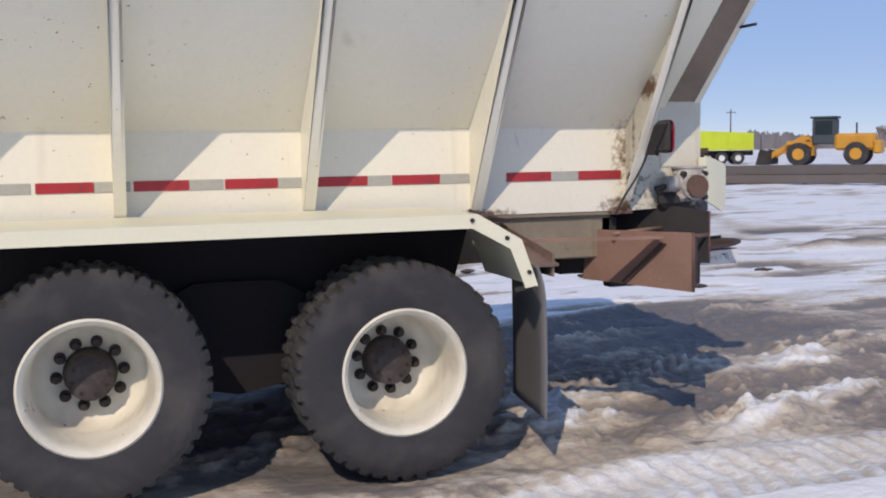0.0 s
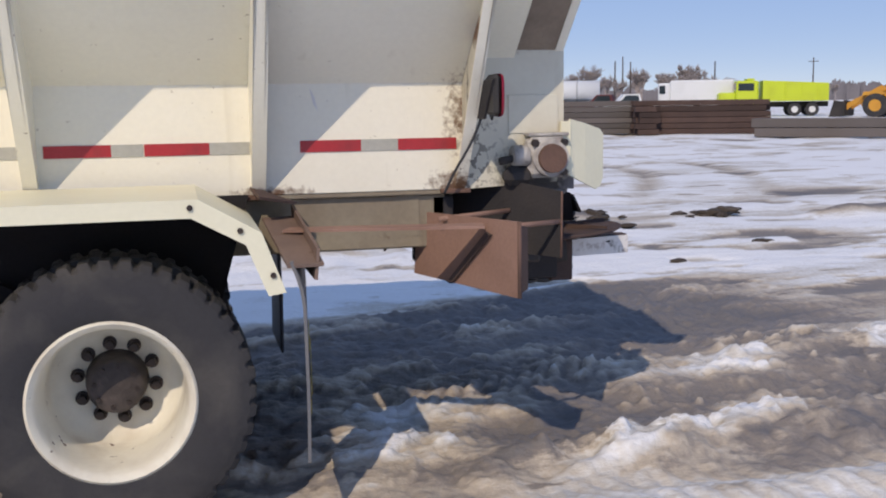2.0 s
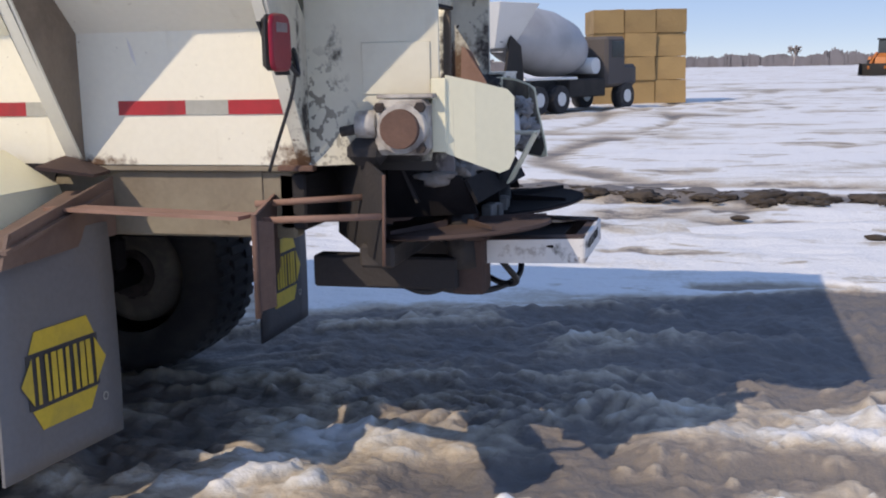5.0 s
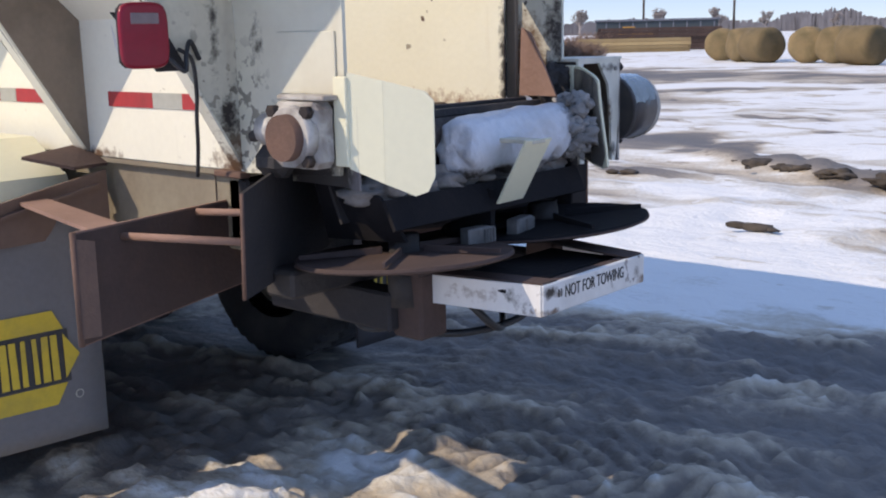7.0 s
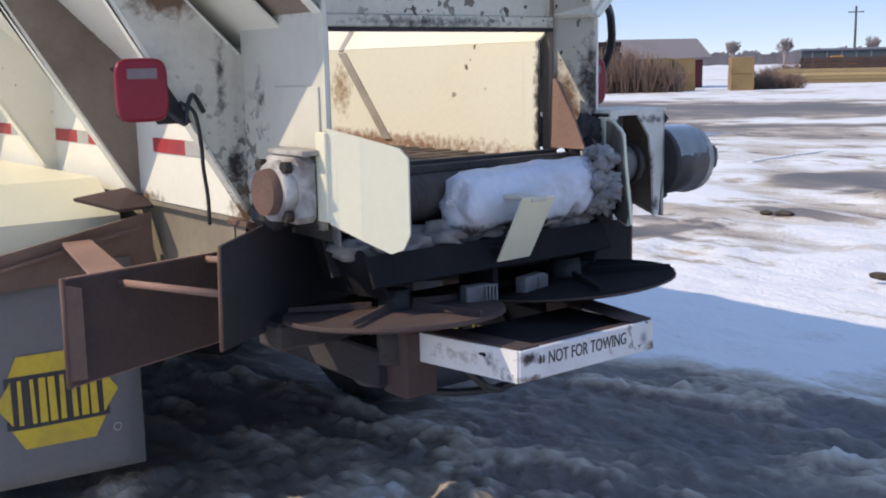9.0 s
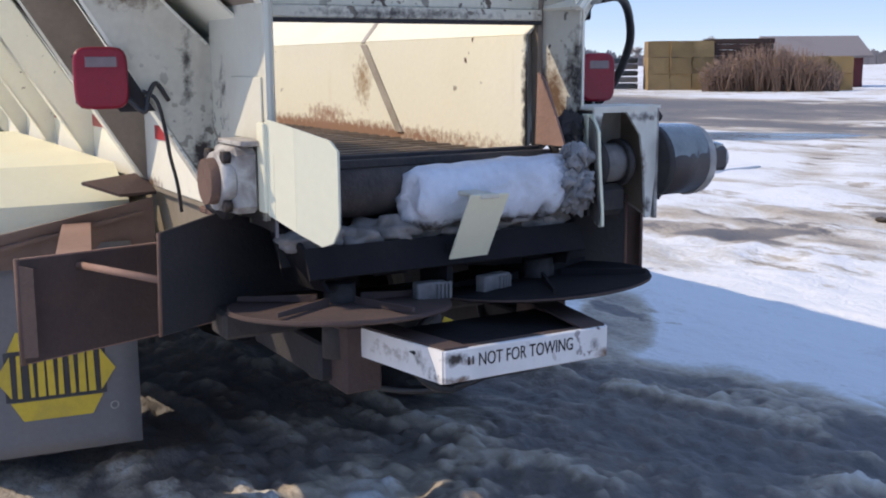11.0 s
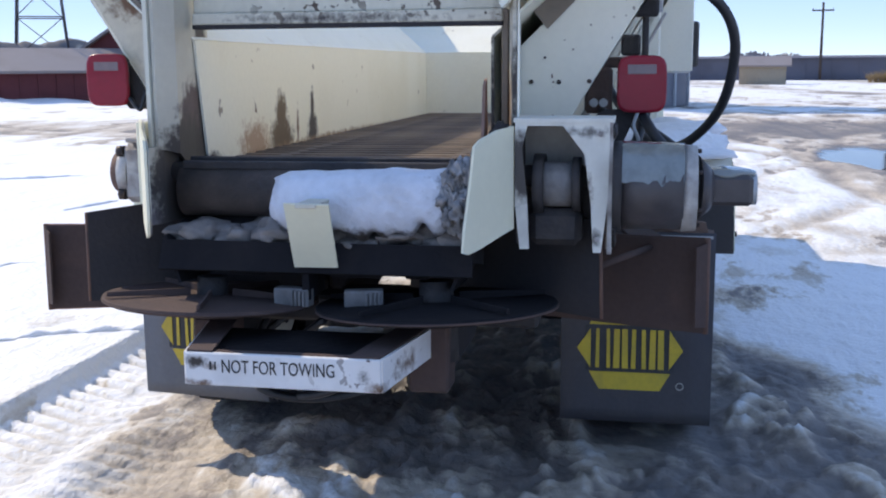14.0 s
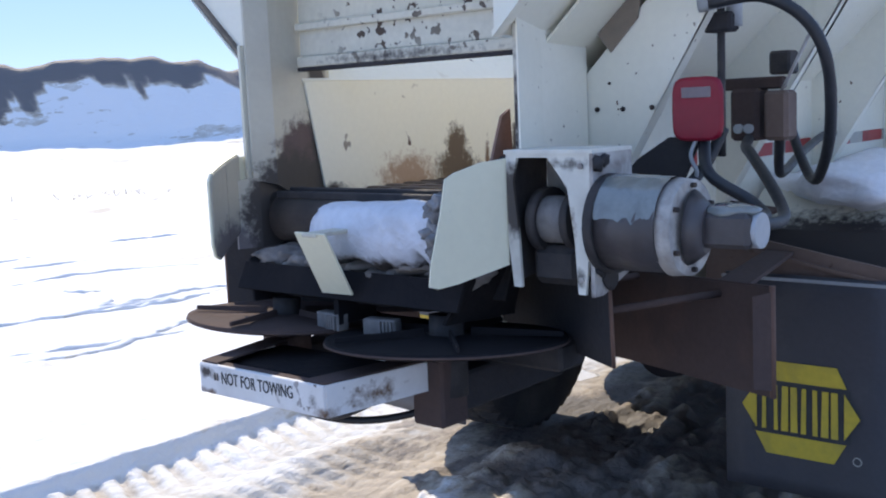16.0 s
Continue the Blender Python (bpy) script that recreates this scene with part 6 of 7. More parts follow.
BARNRED = mat("dark_red_siding", (0.125, 0.028, 0.030), 0.8, other=(0.085, 0.022, 0.024), scale=0.4, amount=0.5, fine=6, bump=0.1)
BARNROOF = mat("barn_roof_sheet", (0.25, 0.215, 0.205), 0.6, other=(0.17, 0.14, 0.135), scale=0.4, amount=0.5, bump=0.1)
SNOWROOF = mat("snow_covered_roof", (0.78, 0.80, 0.83), 0.7, other=(0.66, 0.67, 0.70), scale=1.0, bump=0.2)
SILOGREY = mat("corrugated_bin_steel", (0.20, 0.205, 0.235), 0.5, metal=0.4, other=(0.14, 0.145, 0.17), scale=0.35, amount=0.5, bump=0.1)
STACKDARK = mat("weathered_dark_timber", (0.06, 0.036, 0.030), 0.85, other=(0.10, 0.062, 0.05), scale=1.0, amount=0.6, bump=0.3, vary=0.4)
STACKGREY = mat("weathered_grey_timber", (0.12, 0.105, 0.10), 0.85, other=(0.11, 0.095, 0.085), scale=1.0, amount=0.6, bump=0.3, vary=0.3)
LUMBER = mat("fresh_lumber", (0.42, 0.30, 0.15), 0.8, other=(0.30, 0.20, 0.10), scale=1.0, bump=0.2, vary=0.3)
BOXDARK = mat("dark_container_paint", (0.05, 0.065, 0.075), 0.6, other=(0.035, 0.045, 0.05), scale=0.5, bump=0.05)
SHEDGREY = mat("blue_grey_shed_sheet", (0.12, 0.118, 0.145), 0.7, other=(0.09, 0.088, 0.105), scale=0.4, amount=0.5, bump=0.05)
PIPEGREY = mat("dull_pipe_steel", (0.20, 0.205, 0.21), 0.6, metal=0.2, other=(0.12, 0.12, 0.12), scale=1.0)
# distance haze put into these colours: bark lightened, woods greyed
BARK = mat("hazed_branch_bark", (0.34, 0.30, 0.29), 0.9, other=(0.27, 0.235, 0.225), scale=1.0, bump=0.2)
FARWOOD = mat("hazed_winter_woods", (0.20, 0.19, 0.205), 0.95, other=(0.15, 0.14, 0.15), scale=0.05, amount=0.6, fine=0.6, bump=0.0)
BRUSH = mat("dry_brush", (0.27, 0.18, 0.135), 0.95, other=(0.18, 0.12, 0.09), scale=0.8, amount=0.6, bump=0.3)
SAND = mat("sand_pile", (0.40, 0.33, 0.24), 0.95, other=(0.30, 0.25, 0.19), scale=0.5, fine=12, bump=0.4)
POLEWOOD = mat("tarred_pole_wood", (0.07, 0.055, 0.05), 0.85, other=(0.10, 0.08, 0.07), scale=1.5)
TOWERSTEEL = mat("tower_steel", (0.10, 0.105, 0.12), 0.6, metal=0.4, other=(0.07, 0.07, 0.08), scale=1.0)


def spot(ex, ey, az, dist):
    """A place on the yard: bearing and distance from a standing point."""
    return ex + dist * math.cos(radians(az)), ey + dist * math.sin(radians(az))


def put(ex, ey, az, dist, turn=0.0, z=0.0):
    x, y = spot(ex, ey, az, dist)
    return pose(x, y, z, 0, 0, az + turn)


def between(p, q):
    """Pose whose y axis runs from p to q, at their middle."""
    return pose((p[0] + q[0]) / 2, (p[1] + q[1]) / 2, 0, 0, 0, math.degrees(math.atan2(q[1] - p[1], q[0] - p[0])) - 90)


def far_wheel(parent, x, y, r, w=0.4, rim=None):
    t = part("wheel", cyl((x, y - w / 2, r), (x, y + w / 2, r), r, n=24), RUBBER, parent)
    part("rim", cyl((x, y - w / 2 - 0.02, r), (x, y + w / 2 + 0.02, r), r * 0.5, n=16), rim or FARWHITE, t)


def wheel_loader(m, paint, label):
    """Faces +x."""
    t = thing("wheel_loader", label, "loader", m)
    part("rear_body", box(-3.6, -0.9, -1.05, 1.05, 1.05, 2.25, 0.18), paint, t)
    part("counterweight", box(-4.0, -3.5, -1.15, 1.15, 0.8, 1.75, 0.12), paint, t)
    part("front_frame", plate([(0.6, 0, 0.7), (2.6, 0, 0.8), (2.2, 0, 1.7), (1.0, 0, 2.1), (0.5, 0, 1.7)], 1.1), paint, t)
    c = part("cab", box(-0.95, 0.65, -0.8, 0.8, 1.5, 3.35, 0.08), BOXDARK, t, "dark glazed cab")
    part("cab_roof", box(-1.05, 0.8, -0.9, 0.9, 3.35, 3.5, 0.05), BOXDARK, c)
    for y in (-0.82, 0.82):
        part("cab_window", box(-0.75, 0.45, y - 0.02, y + 0.02, 2.2, 3.2, 0.01), GLASSDARK, c)
    for y in (-0.75, 0.75):
        part("lift_arm", plate([(0.8, y, 1.9), (1.2, y, 2.2), (3.6, y, 0.9), (3.5, y, 0.5), (2.6, y, 1.1)], 0.2), paint, t)
        part("front_guard", plate([(0.5, y * 1.4, 1.55), (1.3, y * 1.4, 1.85), (2.3, y * 1.4, 1.75), (2.4, y * 1.4, 1.5)], 0.3), paint, t)
    bucket = bmesh.new()
    add_plate(bucket, [(3.5, -1.4, 0.15), (4.5, -1.4, 0.1), (4.2, -1.4, 1.2), (3.5, -1.4, 1.1)], 0.06)
    add_plate(bucket, [(3.5, 1.4, 0.15), (4.5, 1.4, 0.1), (4.2, 1.4, 1.2), (3.5, 1.4, 1.1)], 0.06)
    add_plate(bucket, [(3.5, -1.4, 0.12), (3.5, 1.4, 0.12), (3.5, 1.4, 1.15), (3.5, -1.4, 1.15)], 0.08)
    add_plate(bucket, [(3.5, -1.4, 0.12), (3.5, 1.4, 0.12), (4.55, 1.4, 0.08), (4.55, -1.4, 0.08)], 0.06)
    part("bucket", bucket, UNDER, t)
    for x in (-2.4, 1.5):
        for y in (-1.05, 1.05):
            far_wheel(t, x, y, 0.82, 0.55, paint)
    part("exhaust", cyl((-2.3, 0.3, 2.2), (-2.3, 0.3, 3.0), 0.06, n=10), UNDER, t)
    return t


def cab_parts(t, x0, x1, w, z0, z1, paint):
    c = part("cab", box(x0, x1, -w, w, z0, z1, 0.12), paint, t)
    part("windscreen", box(x1 - 0.03, x1 + 0.02, -w + 0.15, w - 0.15, z0 + 0.62 * (z1 - z0), z1 - 0.15, 0.01), GLASSDARK, c)
    for s in (-1, 1):
        part("side_window", box(x0 + 0.35, x1 - 0.15, s * w - 0.015, s * w + 0.015, z0 + 0.58 * (z1 - z0), z1 - 0.2, 0.01), GLASSDARK, c)
    return c


def plow_truck(m):
    t = thing("plow_truck", "lime-yellow plow truck with dump body", "truck", m)
    c = cab_parts(t, 1.6, 3.3, 1.15, 0.9, 2.75, NEON)
    part("light_bar", box(1.9, 2.5, -0.9, 0.9, 2.75, 2.92, 0.03), NEON, c)
    part("hood", box(3.25, 4.6, -0.95, 0.95, 0.9, 1.85, 0.15), NEON, t)
    b = part("dump_body", plate([(-3.6, 0, 1.15), (1.3, 0, 1.15), (1.3, 0, 2.75), (-3.6, 0, 2.5)], 2.4), NEON, t)
    for x in (-2.8, -1.6, -0.4, 0.8):
        for y in (-1.22, 1.22):
            part("stake", box(x - 0.06, x + 0.06, y - 0.04, y + 0.04, 1.15, 2.5, 0.01), NEON, b)
    part("chassis", box(-3.7, 4.5, -0.5, 0.5, 0.7, 1.1, 0.02), UNDER, t)
    for x in (-2.4, -1.1, 3.6):
        for y in (-1.0, 1.0):
            far_wheel(t, x, y, 0.5)
    return t


def box_van(m):
    t = thing("step_van", "white step van with dark windscreen", "van", m)
    part("body", box(-3.2, 2.0, -1.15, 1.15, 0.6, 2.9, 0.12), FARWHITE, t)
    cab_parts(t, 2.0, 3.0, 1.1, 0.6, 2.7, FARWHITE)
    part("chassis", box(-3.1, 2.9, -0.6, 0.6, 0.4, 0.65, 0.02), UNDER, t)
    for x in (-2.0, 2.1):
        for y in (-0.95, 0.95):
            far_wheel(t, x, y, 0.42, 0.3)
    return t


def pickup(m, paint, label):
    t = thing("pickup_truck", label, "pickup", m)
    body = bmesh.new()
    add_plate(body, [(-2.7, 0, 0.5), (2.7, 0, 0.5), (2.7, 0, 1.05), (1.1, 0, 1.2), (-2.7, 0, 1.2)], 1.85)
    part("body", body, paint, t)
    c = part("cab", plate([(-0.9, 0, 1.2), (1.1, 0, 1.2), (0.5, 0, 1.85), (-0.7, 0, 1.85)], 1.6), paint, t)
    part("side_glass", plate([(-0.7, 0, 1.25), (0.85, 0, 1.25), (0.4, 0, 1.75), (-0.6, 0, 1.75)], 1.64), GLASSDARK, c)
    for x in (-1.7, 1.8):
        for y in (-0.85, 0.85):
            far_wheel(t, x, y, 0.4, 0.28)
    return t


def tanker(m):
    t = thing("tank_truck", "white tractor truck with a long pale tank trailer", "truck", m)
    cab_parts(t, 3.9, 5.3, 1.2, 0.9, 3.0, FARWHITE)
    part("hood", plate([(5.2, 0, 0.8), (6.9, 0, 0.8), (6.9, 0, 1.6), (5.2, 0, 1.95)], 1.9), FARWHITE, t)
    tank = bmesh.new()
    add_cyl(tank, (-7.5, 0, 2.15), (3.2, 0, 2.15), 1.0, n=24)
    part("tank", tank, FARWHITE, t)
    for x in (-5.5, -3, -0.5, 2):
        part("tank_band", cyl((x - 0.05, 0, 2.15), (x + 0.05, 0, 2.15), 1.02, n=24), PANEL_GREY, t)
    part("chassis", box(-7.4, 6.6, -0.5, 0.5, 0.75, 1.15, 0.02), UNDER, t)
    part("side_skirt", box(-6.9, 2.8, -1.12, 1.12, 0.95, 1.2, 0.02), UNDER, t)
    for x in (-6.6, -5.3, 1.6, 2.9, 5.9):
        for y in (-1.0, 1.0):
            far_wheel(t, x, y, 0.5)
    return t


def mixer(m):
    """Faces +x; the rear hopper at -x."""
    t = thing("concrete_mixer_truck", "concrete mixer truck with dull white drum and pale hopper", "truck", m)
    prof = [(0.35, -3.55), (0.62, -3.5), (0.95, -2.7), (1.22, -1.4), (1.27, -0.4), (1.1, 0.8), (0.75, 1.6), (0.3, 1.75)]
    d = bmesh.new()
    add_lathe(d, prof, 32, True)
    tilt = Matrix.Translation((-0.4, 0, 2.55)) @ Matrix.Rotation(radians(9), 4, "Y") @ Matrix.Rotation(radians(-90), 4, "Z")
    bmesh.ops.transform(d, matrix=tilt, verts=d.verts)
    part("drum", d, DRUMGREY, t, "dull white mixing drum")
    hop = bmesh.new()
    for q in (-1, 1):
        add_plate(hop, [(-5.2, 1.5 * q, 4.0), (-3.0, 1.5 * q, 4.0), (-3.45, 0.6 * q, 2.45), (-4.45, 0.6 * q, 2.45)], 0.04)
    add_plate(hop, [(-5.2, -1.5, 4.0), (-5.2, 1.5, 4.0), (-4.45, 0.6, 2.45), (-4.45, -0.6, 2.45)], 0.04)
    part("charge_hopper", hop, FARWHITE, t, "pale funnel hopper")
    part("chute", plate([(-4.15, -0.3, 2.75), (-4.15, 0.3, 2.75), (-4.75, 0.25, 1.7), (-4.75, -0.25, 1.7)], 0.12), DRUMGREY, t)
    for z in (1.6, 1.95, 2.3, 2.65):
        part("ladder_rung", cyl((-4.3, -0.85, z), (-4.3, -0.35, z), 0.025, n=8), DRUMGREY, t)
    for y in (-0.85, 0.85):
        part("pedestal", plate([(-4.35, y, 0.9), (-3.1, y, 0.9), (-3.3, y, 2.5), (-3.9, y, 2.9)], 0.1), UNDER, t)
    part("rear_bumper", box(-4.5, -4.2, -1.2, 1.2, 0.6, 1.0, 0.03), UNDER, t)
    part("rear_light_panel", box(-4.53, -4.49, -1.0, -0.2, 1.0, 1.35, 0.02), UNDER, t)
    part("chassis", box(-4.4, 4.3, -0.5, 0.5, 0.85, 1.2, 0.02), UNDER, t)
    part("side_skirt", box(-0.6, 1.9, -1.1, 1.1, 0.55, 1.25, 0.05), UNDER, t)
    for s in (-1, 1):
        part("fender", box(-3.6, -0.3, s * 1.25 - 0.05 if s > 0 else -1.3, 1.3 if s > 0 else -1.2, 1.25, 1.35, 0.02), FARWHITE, t)
        for x in (-4.0, -2.6, -1.25, 3.3):
            far_wheel(t, x, s * 1.0, 0.52, 0.45)
    cab_parts(t, 1.9, 3.3, 1.15, 0.9, 2.9, STACKGREY)
    part("hood", box(3.2, 4.5, -0.95, 0.95, 0.9, 1.8, 0.15), STACKGREY, t)
    part("water_tank", cyl((1.5, -0.9, 1.75), (1.5, 0.9, 1.75), 0.32, n=20), FARWHITE, t)
    return t


def rough_block(sx, sy, sz, seed, amp=0.05, cuts=4, bev=0.06):
    bm = bmesh.new()
    add_box(bm, -sx / 2, sx / 2, -sy / 2, sy / 2, 0, sz)
    bmesh.ops.subdivide_edges(bm, edges=bm.edges[:], cuts=cuts, use_grid_fill=True)
    for v in bm.verts:
        p = v.co * 1.3 + Vector((seed * 5.1, seed * 2.3, 0))
        v.co += Vector((noise.noise(p), noise.noise(p + Vector((9, 0, 0))), 0.6 * noise.noise(p + Vector((0, 9, 0))))) * amp * (1 if v.co.z > 0.01 else 0.3)
    return bm


def round_bales():
    me = []
    for k in range(3):
        bm = bmesh.new()
        add_lathe(bm, [(0.02, -0.80), (0.5, -0.79), (0.74, -0.76), (0.80, -0.62), (0.82, 0.0), (0.80, 0.62), (0.74, 0.76), (0.5, 0.79), (0.02, 0.80)], 28)
        for v in bm.verts:
            v.co *= 1 + 0.05 * noise.noise(v.co * 2.2 + Vector((k * 7, 0, 0)))
            v.co.z = v.co.z * 0.96 + 0.76
        me.append(mesh_of("round_bale", bm, HAY))
    a, b = Vector((-20.5, 45.6, 0)), Vector((-8.6, 39.5, 0))
    for k, turn in enumerate((20, -35, 60, 15, -20, 70, 35)):
        p = a.lerp(b, k / 6.6) + Vector((0.3 * math.sin(k * 2.3), 0.5 * math.cos(k * 1.7), 0))
        ob = new("round_bale", me[k % 3])
        ob.matrix_basis = pose(p.x, p.y, 0, 0, 0, turn)
        tagged(ob, "round straw bale standing in a row on the snow", "hay bale", "row of round bales")


def square_bales(m, nx, nz, label, sx=1.2, sz=0.9, deep=2.2):
    t = thing("bale_stack", label, "hay bales", m, "stacks of square bales")
    for i in range(nx):
        for k in range(nz):
            part("bale", rough_block(deep, sx * 0.99, sz * 0.985, i * 7 + k, 0.05, 3), HAYSQ, t, m=pose(0.08 * math.sin(i * 3 + k), (i - (nx - 1) / 2) * sx, k * sz))
    return t


def timber_stack(m, length, rows, layers, material, label, h=0.24, w=0.3):
    """Lies along y."""
    t = thing("timber_stack", label, "timber stack", m)
    me = [mesh_of("timber", box(-w / 2 * 0.94, w / 2 * 0.94, -length / 2, length / 2, 0, h * 0.93, 0.015), material) for _ in range(1)]
    spacer = mesh_of("spacer", box(-rows * w / 2, rows * w / 2, -0.06, 0.06, 0, h * 0.07, 0.004), material)
    for k in range(layers):
        for y in (-length * 0.36, length * 0.02, length * 0.38):
            part("spacer", spacer, None, t, m=pose(0, y, k * h))
        for i in range(rows):
            part("timber", me[0], None, t, m=pose((i - (rows - 1) / 2) * w, 0.12 * math.sin(i * 2.7 + k * 1.9), k * h + h * 0.07))
    return t


def barn(m, length, width, eave, ridge, label, wall, roof, doors=()):
    """Long side along y; the gable faces the ends."""
    t = thing("barn", label, "barn", m)
    for s in (-1, 1):
        part("wall", box(s * width / 2 - 0.1, s * width / 2 + 0.1, -length / 2, length / 2, 0, eave, 0.02), wall, t)
        part("gable", plate([(-width / 2, s * length / 2, 0), (width / 2, s * length / 2, 0), (width / 2, s * length / 2, eave), (0, s * length / 2, ridge), (-width / 2, s * length / 2, eave)], 0.2), wall, t)
        o = 0.5
        dz = (ridge - eave) / (width / 2) * o
        part("roof", plate([(s * (width / 2 + o), -length / 2 - o, eave - dz), (s * (width / 2 + o), length / 2 + o, eave - dz), (0, length / 2 + o, ridge + 0.08), (0, -length / 2 - o, ridge + 0.08)], 0.14), roof, t)
    n = int(length / 0.9)
    batten = mesh_of("batten", box(-0.03, 0.03, -0.04, 0.04, 0, eave - 0.05, 0), wall)
    for k in range(n):
        for s in (-1, 1):
            part("batten", batten, None, t, m=pose(s * (width / 2 + 0.12), -length / 2 + (k + 0.5) * length / n, 0))
    for s, y, w, h, material in doors:
        part("barn_door", box(s * (width / 2 + 0.1), s * (width / 2 + 0.16), y - w / 2, y + w / 2, 0, h, 0.01) if s > 0 else box(-(width / 2 + 0.16), -(width / 2 + 0.1), y - w / 2, y + w / 2, 0, h, 0.01), material, t)
    return t


def grain_bin(m, r, h):
    t = thing("grain_bin", "tall grey corrugated steel grain bin", "silo", m)
    bm = bmesh.new()
    prof = []
    n = int(h / 0.28)
    for k in range(n + 1):
        prof.append((r + (0.035 if k % 2 else 0), h * k / n))
    add_lathe(bm, prof, 56)
    for v in bm.verts:
        v.co = Vector((v.co.x, -v.co.z, v.co.y))
    part("wall", bm, SILOGREY, t)
    part("roof", cyl((0, 0, h), (0, 0, h + r * 0.55), r + 0.15, 0.4, 40), SILOGREY, t)
    for k in range(14):
        a = 2 * math.pi * k / 14
        part("stiffener", box(r - 0.02, r + 0.10, -0.05, 0.05, 0, h, 0.01), PANEL_GREY, t, m=pose(0, 0, 0, 0, 0, math.degrees(a)))
    return t


def lattice_tower(m, h, base):
    t = thing("lattice_tower", "tall thin steel lattice tower", "tower", m)
    legs = [(base * sx, base * sy) for sx, sy in ((-1, -1), (1, -1), (1, 1), (-1, 1))]
    for x, y in legs:
        part("leg", cyl((x, y, 0), (x * 0.25, y * 0.25, h), 0.07, n=6), TOWERSTEEL, t)
    lev = 7
    for k in range(1, lev + 1):
        f = 1 - 0.75 * k / lev
        g = 1 - 0.75 * (k - 1) / lev
        for (ax, ay), (bx, by) in zip(legs, legs[1:] + legs[:1]):
            part("girt", cyl((ax * f, ay * f, h * k / lev), (bx * f, by * f, h * k / lev), 0.04, n=6), TOWERSTEEL, t)
            part("brace", cyl((ax * g, ay * g, h * (k - 1) / lev), (bx * f, by * f, h * k / lev), 0.03, n=6), TOWERSTEEL, t)
    return t


def utility_pole(m, h, r=0.16, arm=True):
    t = thing("utility_pole", "dark wooden utility pole", "pole", m, "poles")
    part("pole", cyl((0, 0, 0), (0, 0, h), r, r * 0.7, 12), POLEWOOD, t)
    if arm:
        a = part("cross_arm", box(-0.06, 0.06, -1.1, 1.1, h - 0.9, h - 0.75, 0.01), POLEWOOD, t)
        for y in (-1.0, 0.0, 1.0):
            part("insulator", cyl((0, y, h - 0.75), (0, y, h - 0.58), 0.05, n=8), PANEL_GREY, a)
    return t


def tree_meshes(seed):
    rng = random.Random(seed)
    trunk, crown = bmesh.new(), bmesh.new()

    def grow(p, d, length, r, depth, bm):
        q = p + d * length
        add_cyl(bm, p, q, max(r, 0.035), max(r * 0.68, 0.02), 5 if depth > 2 else 3)
        if depth == 0:
            return
        for k in range(rng.choice((3, 4, 4)) if depth < 4 else 4):
            side = Vector((rng.uniform(-1, 1), rng.uniform(-1, 1), rng.uniform(0.0, 1.0)))
            nd = (d * 0.8 + side * 0.7).normalized()
            grow(p.lerp(q, rng.uniform(0.55, 1.0)), nd, length * rng.uniform(0.6, 0.85), r * 0.6, depth - 1, crown)

    grow(Vector((0, 0, 0)), Vector((0.03, 0.02, 1)).normalized(), 1.5, 0.2, 5, trunk)
    return mesh_of("trunk", trunk, BARK), mesh_of("crown", crown, BARK)


def bare_trees():
    kinds = [tree_meshes(s) for s in (3, 8, 21)]
    rng = random.Random(5)
    places = [(47, 210), (50, 230), (56, 260), (61, 200), (63.5, 215), (66, 225), (68, 190), (69.5, 195), (71.5, 200), (73, 215), (75.5, 240), (79, 300),
              (86, 310), (93, 300), (101, 320), (107, 260), (111, 230), (114, 210), (117, 190), (119.5, 205), (124, 150), (126.5, 160), (133, 120), (135.5, 125), (139, 260), (147, 280), (172, 240), (-174, 260)]
    places += [(62.5 + 0.85 * k + rng.uniform(-0.3, 0.3), 196 + 28 * rng.random()) for k in range(14)]
    for az, dist in places:
        t, c = rng.choice(kinds)
        x, y = spot(3, -3, az + rng.uniform(-0.4, 0.4), dist)
        k = rng.uniform(0.75, 1.25) * (1.0 if dist < 250 else 1.15) * (1.5 if 62 < az < 75 else 1.0)
        tree = thing("tree", "bare leafless tree on the skyline", "tree", pose(x, y, 0, 0, 0, rng.uniform(0, 360)) @ Matrix.Diagonal((k * 1.05, k * 1.05, k, 1)), "bare skyline trees")
        part("trunk", t, None, tree)
        part("crown", c, None, tree)


def treeline():
    """Far scrub and woods, uneven, with gaps."""
    rng = random.Random(9)
    bm = bmesh.new()
    for k in range(4200):
        az = rng.uniform(0, 360)
        d = rng.uniform(330, 520)
        h = 3.0 + 4.5 * abs(noise.noise(Vector((az * 0.21, 0.3, 0)))) + 3.2 * max(0.0, noise.noise(Vector((az * 0.9, 2.3, 0)))) + rng.uniform(0, 0.9)
        x, y = spot(0, 0, az, d)
        w = rng.uniform(1.2, 3.6)
        tx, ty = -math.sin(radians(az)), math.cos(radians(az))
        base = Vector((x, y, -0.5))
        for i in range(8):
            u = (i + rng.uniform(-0.4, 0.4)) / 3.5 - 1
            top = h * (1 - 0.35 * u * u) * rng.uniform(0.86, 1.0)
            cx, cy, half = x + tx * w * u, y + ty * w * u, w * rng.uniform(0.10, 0.24)
            v = [bm.verts.new((cx + tx * half * q, cy + ty * half * q, z)) for q, z in ((-1, -0.5), (1, -0.5), (1.0, top * 0.86), (0.5, top * 0.97), (-0.2, top), (-0.8, top * 0.92))]
            bm.faces.new(v)
    lone("far_woods", bm, FARWOOD, "low bare woods on the horizon, greyed for haze", "woods", kind="stuff")


